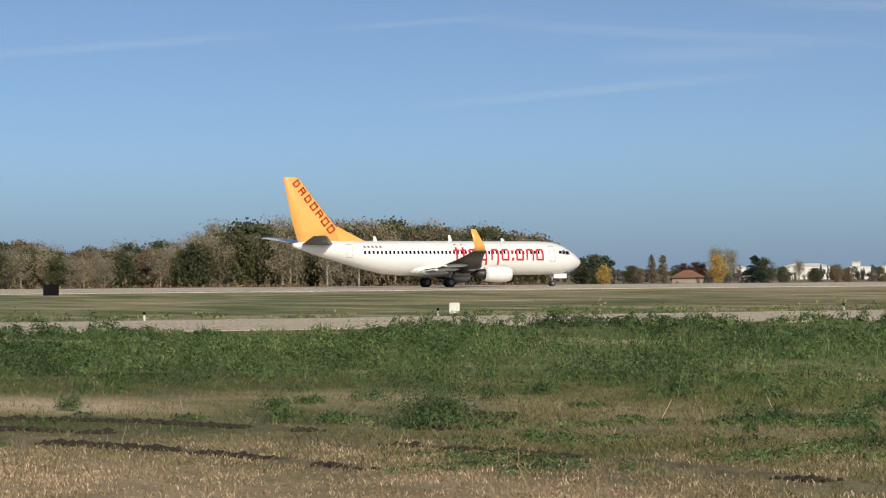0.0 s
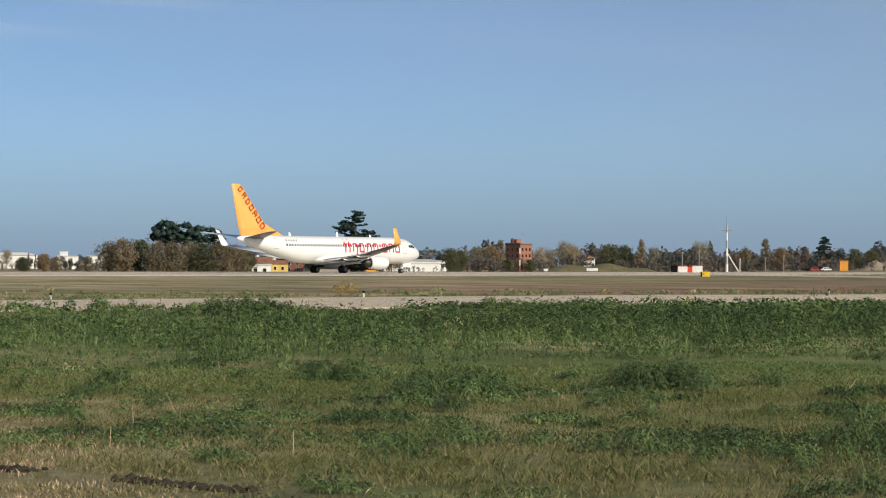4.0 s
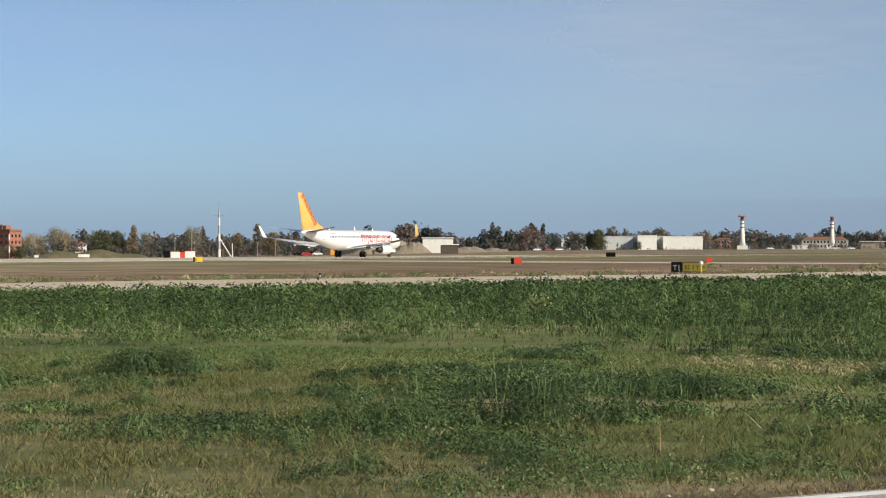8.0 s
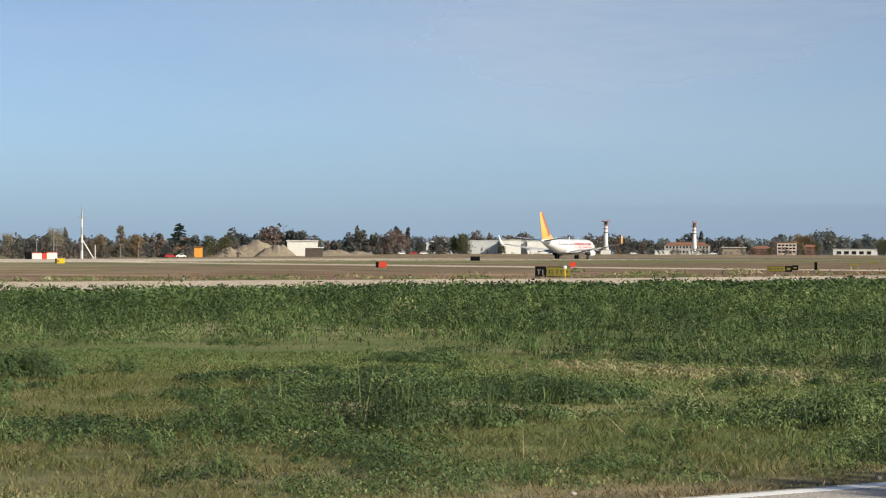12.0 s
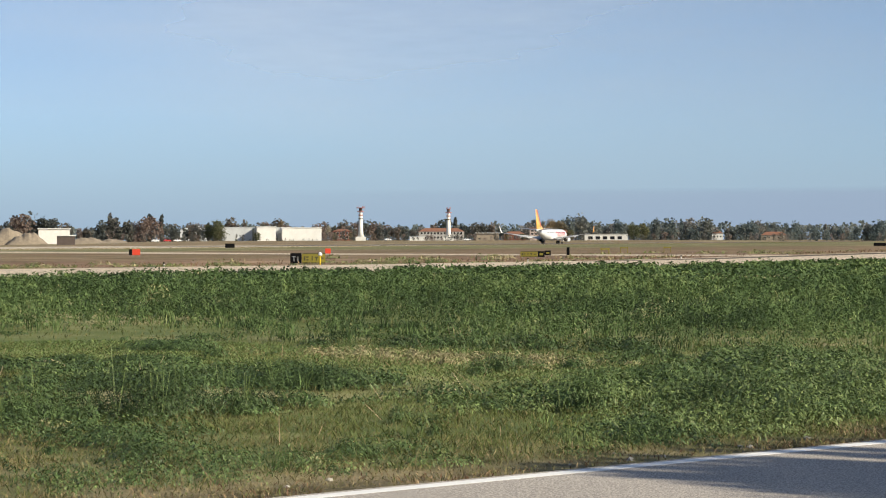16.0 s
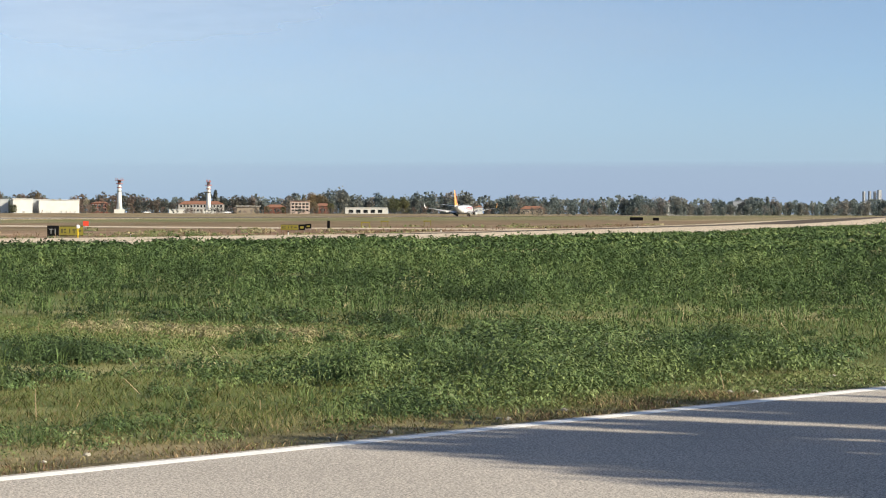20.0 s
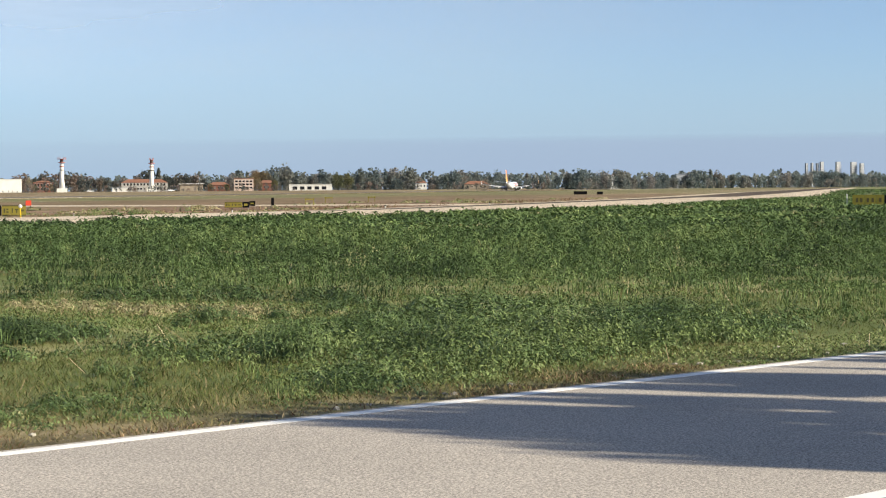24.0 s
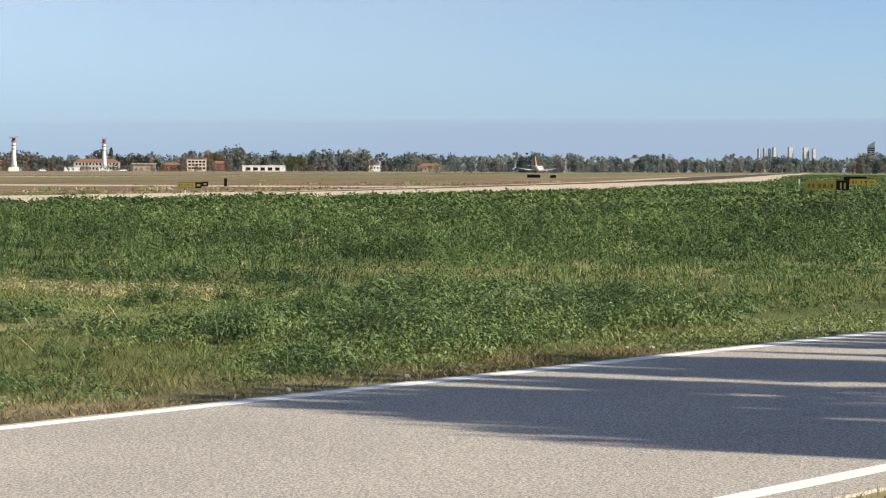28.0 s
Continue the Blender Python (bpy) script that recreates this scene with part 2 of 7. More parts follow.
M["city_pale"] = painted("pale_tower_block", (0.34, 0.36, 0.4), 0.8, wear=0.15, scale=0.05)
M["bark"] = painted("bark", (0.12, 0.095, 0.07), 0.9, wear=0.4, scale=3)
M["bark_pale"] = painted("pale_bark", (0.42, 0.37, 0.3), 0.9, wear=0.4, scale=3)
M["soil"] = painted("turned_soil", (0.046, 0.034, 0.02), 0.95, wear=0.5, scale=8)
M["stone"] = painted("pale_stone", (0.45, 0.42, 0.36), 0.9, wear=0.2, scale=12)
M["asphalt_near"] = asphalt("worn_asphalt", (0.44, 0.405, 0.37), 0.16, 60.0)
M["pave_taxi"] = asphalt("pale_taxiway", (0.58, 0.49, 0.385), 0.2, 6.0)
M["pave_runway"] = asphalt("runway_surface", (0.56, 0.495, 0.41), 0.2, 4.0)
M["skid"] = asphalt("dark_asphalt_patch", (0.125, 0.1, 0.082), 0.5, 6.0)
M["rubbered"] = asphalt("tyre_darkened_runway", (0.2, 0.18, 0.15), 0.5, 1.5)
M["sign_bright"] = painted("bright_sign_yellow", (0.75, 0.5, 0.02), 0.6, scale=5)
M["mound_grass"] = painted("dry_olive_mound_grass", (0.17, 0.15, 0.075), 0.95, wear=0.5, scale=0.7)
M["car_red"] = painted("red_car_paint", (0.5, 0.03, 0.03), 0.3, coat=0.5)
M["earth"] = painted("dry_tipped_earth", (0.33, 0.27, 0.2), 0.95, wear=0.35, scale=0.6)
M["twig"] = painted("dark_twig_bark", (0.022, 0.02, 0.024), 0.85, wear=0.3, scale=20)
M["ground"] = grass_material("meadow_ground", True)
M["grass"] = grass_material("grass_blades")
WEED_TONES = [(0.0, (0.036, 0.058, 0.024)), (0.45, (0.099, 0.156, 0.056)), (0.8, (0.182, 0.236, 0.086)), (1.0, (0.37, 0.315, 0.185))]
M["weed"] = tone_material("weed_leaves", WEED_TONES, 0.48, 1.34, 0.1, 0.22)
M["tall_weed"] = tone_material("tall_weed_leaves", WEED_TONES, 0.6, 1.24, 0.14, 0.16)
M["leaf_green"] = foliage("green_leaves", [(0, (0.085, 0.1, 0.056)), (0.6, (0.135, 0.147, 0.082)), (1, (0.2, 0.195, 0.115))], through=0.45, by="both")
M["leaf_brown"] = foliage("autumn_brown_leaves", [(0, (0.21, 0.165, 0.11)), (0.6, (0.28, 0.225, 0.15)), (1, (0.34, 0.285, 0.2))], through=0.45, by="both")
M["leaf_grey"] = foliage("thin_grey_foliage", [(0, (0.31, 0.27, 0.2)), (0.6, (0.4, 0.355, 0.27)), (1, (0.5, 0.45, 0.35))], through=0.45, by="both")
M["leaf_yellow"] = foliage("yellow_leaves", [(0, (0.4, 0.26, 0.07)), (0.6, (0.54, 0.37, 0.12)), (1, (0.66, 0.5, 0.21))], by="both")
M["leaf_red"] = foliage("dark_red_leaves", [(0, (0.06, 0.025, 0.02)), (1, (0.14, 0.06, 0.04))], by="both")
# Autumn leaf tones with distance haze painted in: paled and greyed, most in belt_far.
M["belt_far"] = tone_material("hazed_far_autumn_leaves", [(0.0, (0.13, 0.165, 0.165)), (0.35, (0.16, 0.19, 0.18)), (0.6, (0.205, 0.215, 0.195)), (0.85, (0.245, 0.225, 0.2)), (1.0, (0.25, 0.24, 0.225))], 0.9, 1.12, 0.55)
M["belt_leaf"] = tone_material("hazed_mixed_autumn_leaves", [(0.0, (0.085, 0.1, 0.098)), (0.35, (0.12, 0.128, 0.115)), (0.6, (0.18, 0.16, 0.138)), (0.85, (0.24, 0.175, 0.145)), (1.0, (0.24, 0.215, 0.2))], 0.9, 1.2, 0.55)
M["needle"] = foliage("conifer_needles", [(0, (0.014, 0.03, 0.025)), (0.7, (0.028, 0.05, 0.04)), (1, (0.048, 0.07, 0.052))], 0.1)
M["russet"] = foliage("russet_weeds", [(0, (0.1, 0.052, 0.03)), (0.5, (0.19, 0.105, 0.062)), (1, (0.34, 0.23, 0.14))], 0.2)
M["leaf_dry"] = painted("red_brown_leaf", (0.3, 0.09, 0.035), 0.7, wear=0.4, scale=30)
M["straw"] = foliage("dry_straw", [(0, (0.2, 0.145, 0.09)), (0.5, (0.45, 0.33, 0.215)), (1, (0.7, 0.55, 0.395))], 0.2)


# ---------------------------------------------------------------- mesh helpers
def part(name, bm, material, parent=None, label=""):
    me = bpy.data.meshes.new(name)
    bm.to_mesh(me)
    bm.free()
    me.materials.append(material)
    ob = new(name, me)
    if parent is not None:
        ob.parent = parent
    if label:
        ob["label"] = label
    return ob


def thing(name, label, category, m=None, group="", kind=""):
    e = new(name)
    e.empty_display_size = 0.2
    if m is not None:
        e.matrix_world = m
    return tagged(e, label, category, group, kind)


def box_bm(bm, x0, x1, y0, y1, z0, z1, bevel=0.0):
    r = bmesh.ops.create_cube(bm, size=1.0)
    bmesh.ops.scale(bm, vec=(x1 - x0, y1 - y0, z1 - z0), verts=r["verts"])
    bmesh.ops.translate(bm, vec=((x0 + x1) / 2, (y0 + y1) / 2, (z0 + z1) / 2), verts=r["verts"])
    if bevel:
        es = list({e for v in r["verts"] for e in v.link_edges})
        bmesh.ops.bevel(bm, geom=es, offset=bevel, segments=2, affect="EDGES")
    return bm


def box(name, dims, material, parent=None, label="", bevel=0.0):
    return part(name, box_bm(bmesh.new(), *dims, bevel), material, parent, label)


def tube_bm(bm, rings, sides=12, cap=True):
    """rings: (centre, radius or (ry, rz) pair, axis frame u, v)."""
    loops = []
    for c, r, u, v in rings:
        ru, rv = r if isinstance(r, tuple) else (r, r)
        loops.append([bm.verts.new(Vector(c) + Vector(u) * ru * math.cos(a) + Vector(v) * rv * math.sin(a)) for a in (2 * math.pi * i / sides for i in range(sides))])
    for a, b in zip(loops, loops[1:]):
        for i in range(sides):
            bm.faces.new((a[i], a[(i + 1) % sides], b[(i + 1) % sides], b[i]))
    if cap:
        for lp in (loops[0][::-1], loops[-1]):
            if (lp[0].co - lp[len(lp) // 2].co).length > 1e-4:
                bm.faces.new(lp)
    return loops


def rod_bm(bm, a, b, ra, rb=None, sides=8):
    a, b = Vector(a), Vector(b)
    d = (b - a).normalized()
    u = d.orthogonal().normalized()
    v = d.cross(u)
    tube_bm(bm, [(a, ra, u, v), (b, ra if rb is None else rb, u, v)], sides)


def smooth(ob):
    ob.data.polygons.foreach_set("use_smooth", [True] * len(ob.data.polygons))
    return ob


def finish(bm):
    bmesh.ops.recalc_face_normals(bm, faces=bm.faces)
    return bm


def quads(name, V, material, parent=None, dry=None):
    """One mesh of N loose quads from an array N x 4 x 3."""
    n = len(V)
    me = bpy.data.meshes.new(name)
    me.vertices.add(4 * n)
    me.vertices.foreach_set("co", np.ascontiguousarray(V, dtype=np.float32).ravel())
    me.loops.add(4 * n)
    me.loops.foreach_set("vertex_index", np.arange(4 * n, dtype=np.int32))
    me.polygons.add(n)
    me.polygons.foreach_set("loop_start", np.arange(0, 4 * n, 4, dtype=np.int32))
    me.update(calc_edges=True)
    if dry is not None:
        at = me.attributes.new("dry", "FLOAT", "POINT")
        at.data.foreach_set("value", np.repeat(dry, 4).astype(np.float32))
    me.materials.append(material)
    ob = new(name, me)
    if parent is not None:
        ob.parent = parent
    return ob




def leaves_at(P, size, rng, up=0.3, narrow=0.45):
    """Diamond leaves at points P (N x 3), of given sizes, turned at random."""
    n = len(P)
    d = rng.normal(size=(n, 3))
    d[:, 2] += up
    d /= np.linalg.norm(d, axis=1, keepdims=True)
    s = np.cross(d, rng.normal(size=(n, 3)))
    s /= np.linalg.norm(s, axis=1, keepdims=True) + 1e-9
    L = np.asarray(size).reshape(-1, 1) * np.ones((n, 1))
    a = d * L * 0.5
    b = s * L * narrow
    return np.stack([P - a, P + b, P + a, P - b], 1)


def at(az, dist, z=0.0):
    """A place by its bearing from +y towards +x, in degrees, and its distance."""
    return (dist * math.sin(radians(az)), dist * math.cos(radians(az)), z)


# ---------------------------------------------------------------- the ground and its cover
ROAD_A, ROAD_D = Vector((13.0, 5.5)), Vector((0.866, -0.5))   # a point on the road's edge line and its way
ROAD_N = Vector((0.5, 0.866))                                  # away from the camera
ROAD_W = 5.28
TAXI_FAR = [(-400, 78), (20, 75.5), (70, 72.5), (95, 69), (115, 61), (135, 52), (165, 43.6), (211, 40.5), (260, 38.5), (333, 37), (531, 41), (900, 43), (1700, 46)]
TAXI_NEAR = [(-400, 62), (20, 61), (45, 58), (75, 50.5), (100, 43), (118, 36.5), (140, 27), (199, 20.5), (247, 18.5), (295, 15), (326, 12), (400, 12), (520, 14), (900, 19), (1700, 26)]
RUN_Y0, RUN_Y1, RUN_YC = 191.0, 258.0, 229.9


def along(line, x):
    return np.interp(x, [p[0] for p in line], [p[1] for p in line])


def road_side(x, y):
    """Metres beyond the road's far edge line (negative: on the road or before it)."""
    return (x - ROAD_A.x) * ROAD_N.x + (y - ROAD_A.y) * ROAD_N.y


def lattice(i, j, k):
    v = np.sin(i * 127.1 + j * 311.7 + k * 74.7) * 43758.5453
    return v - np.floor(v)


def patchy(x, y, size, k, octaves=3):
    """Smooth random patches of about the given size, from 0 to 1."""
    x, y = np.asarray(x, float), np.asarray(y, float)
    total, amp, norm = 0.0, 1.0, 0.0
    for o in range(octaves):
        u, v = x / size + 17.3 * k + 5.1 * o, y / size + 9.7 * k + 3.3 * o
        i, j = np.floor(u), np.floor(v)
        f, g = u - i, v - j
        f, g = f * f * (3 - 2 * f), g * g * (3 - 2 * g)
        a = lattice(i, j, k) * (1 - f) + lattice(i + 1, j, k) * f
        b = lattice(i, j + 1, k) * (1 - f) + lattice(i + 1, j + 1, k) * f
        total, norm = total + amp * (a * (1 - g) + b * g), norm + amp
        amp, size = amp * 0.55, size * 0.45
    return total / norm


def wave(x, y, s, k):
    return np.clip(3.2 * (patchy(x, y, 2.6 * s, k) - 0.5), -1.2, 1.2)


def weed_edge(x, y):
    """Metres beyond the line where the tall weeds begin."""
    r = np.hypot(x, y)
    az = np.degrees(np.arctan2(x, y))
    base = np.interp(az, [14, 30, 42, 52, 62, 70, 76, 80, 95], [31.0, 31.5, 33.5, 37.0, 38.5, 35.5, 34.0, 26.5, 23.0])
    return r - (base + 1.2 * np.sin(np.radians(az) * 9.0) + 2.2 * wave(x, y, 2.3, 0.4))


def dryness(x, y):
    r = np.hypot(x, y)
    d = 0.1 + 0.18 * wave(x, y, 3.1, 0.0) + 0.14 * wave(x, y, 0.9, 1.0)
    brown = np.clip((22.5 - 0.25 * (x - 9) - r) / 6 + 0.5, 0, 1) * np.clip((13.0 - x) / 6, 0, 1)
    hay = np.clip((47 - np.degrees(np.arctan2(x, y))) / 14, 0.2, 1)
    d = d + 0.2 * hay * np.clip((18.0 - x) / 4, 0, 1) + 0.6 * brown
    d = d + 0.3 * hay * np.clip((19.5 - r) / 4, 0, 1) * np.clip((15.5 - x) / 3, 0, 1)
    thatch = np.clip((50 - np.degrees(np.arctan2(x, y))) / 12, 0, 1) * np.clip((r - 17) / 3, 0, 1)
    d = d + thatch * (0.08 + 0.2 * wave(x, y, 0.8, 2.7))
    side = road_side(x, y)
    d = d + 0.16 * np.exp(-((side - 0.4) / 0.75) ** 2) * (side > 0) * np.clip((20.5 - x) / 3, 0, 1)
    for px, py, sx, sy, k in ((29.8, 10.4, 1.0, 1.8, 1.0), (28.4, 8.4, 0.9, 1.4, 0.9), (27, 19.5, 1.6, 2.2, 0.3), (84.7, 16.5, 2.2, 2.2, 0.9), (30.5, 13.5, 1.0, 2.0, 0.2), (31.5, 8.6, 0.7, 1.2, 0.3), (25.5, 19.0, 1.6, 1.3, 0.2), (26, 25, 1.5, 2.5, 0.4)):
        d = d + k * np.exp(-((x - px) / sx) ** 2 - ((y - py) / sy) ** 2)
    d = np.where(weed_edge(x, y) > 0, d - 0.3, d - 0.1 * np.clip((x - 17) / 4, 0, 1) * np.clip((side - 1.2) / 0.8, 0, 1))
    far = y - along(TAXI_FAR, x)
    infield = (far > 0) & (y < RUN_Y0 + 8)
    stripe = 0.07 * np.sin(y / 9.0 + 0.8 * np.sin(x / 60.0))
    d = np.where(infield, 0.22 + 0.4 * np.clip((x - 80) / 60, 0, 1) - 0.36 * np.clip((x - 130) / 110, 0, 1) - 0.1 * np.clip((x - 300) / 100, 0, 1) + stripe + 0.14 * wave(x, y, 14, 2.0), d)
    d = np.where(infield & (far < 26), d + 0.22 * np.clip((x - 70) / 60, 0, 1), d)
    d = np.where((r > 230) & (y < along(TAXI_NEAR, x)), 0.12, d)
    d = np.where(y > RUN_Y1, 0.3 + 0.15 * np.clip((x - 150) / 150, 0, 1) + 0.14 * wave(x, y, 40, 1.0), d)
    return np.clip(d, 0.0, 1.0)


def russet(x, y):
    """How far the dry reddish weeds cover the field beyond the taxiway."""
    far = y - along(TAXI_FAR, x)
    k = np.clip(1.25 - far / (34.0 + 14.0 * wave(x, y, 10, 6.0) + 48.0 * np.clip((x - 85) / 60, 0, 1) + 40.0 * np.clip((x - 260) / 120, 0, 1)), 0, 1) * np.clip((x - 55) / 50, 0, 1) * np.clip((380 - x) / 120, 0.35, 1)
    reach = np.interp(np.degrees(np.arctan2(x, y)), [50, 60, 72, 80], [215.0, 290.0, 420.0, 560.0])
    k = np.maximum(k, 0.85 * np.clip((x - 110) / 90, 0, 1) * np.clip((reach - np.hypot(x, y)) / 40, 0.12, 1)) * (0.88 + 0.2 * wave(x, y, 5, 7.0))
    beyond = (0.45 + 0.25 * wave(x, y, 30, 3.0)) * np.clip((x - 150) / 150, 0, 1) * (y > RUN_Y1)
    return np.where((far > 0) & (y < RUN_Y0), np.clip(k, 0, 1), np.clip(beyond, 0, 1))


def clearing(x, y):
    """How far the mown-looking gap between the near weeds and the tall ones reaches."""
    r, az = np.hypot(x, y), np.degrees(np.arctan2(x, y))
    mid = np.interp(az, [14, 45, 58, 68, 78], [28.5, 31.5, 34.5, 30.5, 29.0])
    half = np.interp(az, [14, 45, 58, 68, 76, 80], [3.4, 3.2, 4.6, 4.0, 3.6, 0.5])
    return np.exp(-((r - mid + 0.9 * wave(x, y, 2.2, 8.0)) / half) ** 4) * np.clip((81 - az) / 4, 0, 1)


RUTS = (((5.0, 27.5), (8.1, 25.0), (9.3, 23.6), (10.2, 21.2)), ((9.6, 20.2), (10.4, 18.0), (11.0, 15.9), (11.1, 13.2), (11.2, 11.0)), ((5.4, 24.2), (7.1, 21.8), (8.0, 19.6), (8.6, 16.8)), ((5.6, 26.0), (7.5, 23.4), (8.6, 21.6)))


def rut_gap(x, y):
    """Metres to the nearest wheel rut."""
    best = np.full(np.shape(x), 99.0)
    for pts in RUTS:
        for (ax, ay), (bx, by) in zip(pts, pts[1:]):
            dx, dy = bx - ax, by - ay
            t = np.clip(((x - ax) * dx + (y - ay) * dy) / (dx * dx + dy * dy), 0, 1)
            best = np.minimum(best, np.hypot(x - ax - t * dx, y - ay - t * dy))
    return best


def bare_soil(x, y):
    """Soil and old thatch that show between the blades of the near meadow."""
    r = np.hypot(x, y)
    k = np.clip(0.52 + 0.22 * wave(x, y, 1.4, 6.0), 0.15, 0.85) * np.clip((46 - r) / 12, 0, 1)
    k = k * (1 - 0.65 * np.clip((12.5 - x) / 5, 0, 1))
    k = k * (1 - 0.85 * clearing(x, y))
    k = k * (1 - 0.5 * np.clip((np.degrees(np.arctan2(x, y)) - 32) / 8, 0, 1))
    k = np.maximum(k, 0.9 * np.exp(-(rut_gap(x, y) / 0.55) ** 2) * np.clip(0.3 + patchy(x, y, 0.8, 3.0), 0, 1))
    k = np.maximum(k, 0.85 * np.exp(-((road_side(x, y) - 0.35) / 0.5) ** 2) * np.clip((23 - x) / 4, 0, 1) * np.clip(2.4 * patchy(x, y, 1.6, 5.0) - 0.35, 0.2, 1))
    k = k * (1 - 0.62 * np.clip((x - 15) / 4, 0, 1) * np.clip((road_side(x, y) - 1.1) / 0.8, 0, 1))
    mossy = np.exp(-((road_side(x, y) - 0.7) / 1.2) ** 4) * np.clip((x - 21) / 3, 0, 1)
    field = 0.2 * np.clip((x - 110) / 90, 0, 1) * (y > along(TAXI_FAR, x)) * np.clip(0.2 + 1.4 * patchy(x, y * 0.25, 9.0, 2.0), 0, 1)
    return np.where(y < along(TAXI_NEAR, x), k * (1 - 0.8 * mossy), field)


def ground_z(x, y):
    """The land falls a little behind the runway to one end and rises to the other."""
    az = np.degrees(np.arctan2(x, np.maximum(y, 1e-6)))
    far = -2.5 + 3.4 * np.clip((az - 52) / 14, 0, 1)
    k = np.clip((np.asarray(y) - (RUN_Y1 + 12)) / 90, 0, 1)
    return far * k * k * (3 - 2 * k)


def build_ground():
    rings = [0.0, 4.0] + list(np.geomspace(8.0, 4900.0, 230))
    n = 420
    ang = np.linspace(0, 2 * np.pi, n, endpoint=False)
    X = np.concatenate([[0.0]] + [r * np.sin(ang) for r in rings[1:]])
    Y = np.concatenate([[0.0]] + [r * np.cos(ang) for r in rings[1:]])
    Z = np.where(Y > RUN_Y1, ground_z(X, Y), 0.0)
    faces = [(0, 1 + (i + 1) % n, 1 + i) for i in range(n)]
    for k in range(len(rings) - 2):
        a, b = 1 + k * n, 1 + (k + 1) * n
        faces += [(a + i, a + (i + 1) % n, b + (i + 1) % n, b + i) for i in range(n)]
    me = bpy.data.meshes.new("ground")
    me.from_pydata(np.stack([X, Y, Z], 1).tolist(), [], faces)
    atr = me.attributes.new("dry", "FLOAT", "POINT")
    atr.data.foreach_set("value", dryness(X, Y).astype(np.float32))
    atr = me.attributes.new("russet", "FLOAT", "POINT")
    atr.data.foreach_set("value", russet(X, Y).astype(np.float32))
    atr = me.attributes.new("soil", "FLOAT", "POINT")
    atr.data.foreach_set("value", bare_soil(X, Y).astype(np.float32))
    atr = me.attributes.new("lush", "FLOAT", "POINT")
    atr.data.foreach_set("value", np.clip(clearing(X, Y) * (0.45 + 0.9 * patchy(X, Y, 3.0, 7.0)) * np.clip((np.degrees(np.arctan2(X, Y)) - 34) / 14, 0.0, 1) + 0.6 * np.clip((np.degrees(np.arctan2(X, Y)) - 58) / 10, 0, 1) * np.clip((36 - np.hypot(X, Y)) / 4, 0, 1) * np.clip(road_side(X, Y) - 1.0, 0, 1) + 0.45 * np.clip((np.degrees(np.arctan2(X, Y)) - 33) / 8, 0, 1) * np.clip((58 - np.degrees(np.arctan2(X, Y))) / 6, 0, 1) * np.clip((33 - np.hypot(X, Y)) / 3, 0, 1) * patchy(X, Y, 2.2, 3.9) + 1.0 * np.exp(-((road_side(X, Y) - 0.7) / 1.1) ** 4) * np.clip((X - 20.5) / 2.5, 0, 1), 0, 1).astype(np.float32))
    me.materials.append(M["ground"])
    ob = new("ground", me)
    if ob.data.polygons[0].normal.z < 0:
        me.flip_normals()
    return tagged(ob, "flat airfield meadow of green and dry yellow grass", "ground", kind="structure")


def strip(name, near, far, xs, z, material, label, category):
    """A flat paved band between two lines, as a thin slab."""
    bm = bmesh.new()
    lo = [bm.verts.new((x, along(near, x), z)) for x in xs]
    hi = [bm.verts.new((x, along(far, x), z)) for x in xs]
    for i in range(len(xs) - 1):
        bm.faces.new((lo[i], lo[i + 1], hi[i + 1], hi[i]))
    r = bmesh.ops.extrude_face_region(bm, geom=list(bm.faces))
    bmesh.ops.translate(bm, vec=(0, 0, -z + 0.002), verts=[v for v in r["geom"] if isinstance(v, bmesh.types.BMVert)])
    finish(bm)
    return tagged(part(name, bm, material), label, category, kind="structure")


def road_band(a, b, s0, s1, z0, z1):
    """A band beside the road's edge line: a..b metres towards the camera, s0..s1 along it."""
    bm = bmesh.new()
    lo = []
    for s, o, z in ((s0, a, z0), (s1, a, z0), (s1, b, z0), (s0, b, z0), (s0, a, z1), (s1, a, z1), (s1, b, z1), (s0, b, z1)):
        p = ROAD_A + ROAD_D * s - ROAD_N * o
        lo.append(bm.verts.new((p.x, p.y, z)))
    for f in ((0, 1, 2, 3), (7, 6, 5, 4), (0, 4, 5, 1), (1, 5, 6, 2), (2, 6, 7, 3), (3, 7, 4, 0)):
        bm.faces.new([lo[i] for i in f])
    return finish(bm)


build_ground()
RUBBER_XS = list(range(470, 2600, 60))
xs_all = sorted({p[0] for p in TAXI_FAR + TAXI_NEAR} | set(range(0, 460, 12)))
strip("taxiway", TAXI_NEAR, TAXI_FAR, xs_all, 0.03, M["pave_taxi"], "pale worn asphalt taxiway curving across the grass", "taxiway")
strip("asphalt_patch", [(158, 42.6), (176, 38), (207, 36), (263, 32.5), (303, 30), (337, 29), (358, 24), (500, 24), (947, 29), (1690, 30)], [(158, 43.2), (193, 39.6), (222, 38.6), (286, 35.6), (334, 34), (399, 34), (644, 40), (933, 41), (1690, 44)], list(range(158, 420, 12)) + list(range(420, 1690, 60)), 0.036, M["skid"], "dark resurfaced asphalt along the taxiway", "asphalt")
strip("runway", [(-900, RUN_Y0), (3600, RUN_Y0)], [(-900, RUN_Y1), (3600, RUN_Y1)], list(range(-900, 3601, 100)), 0.05, M["pave_runway"], "long pale grey asphalt runway", "runway")


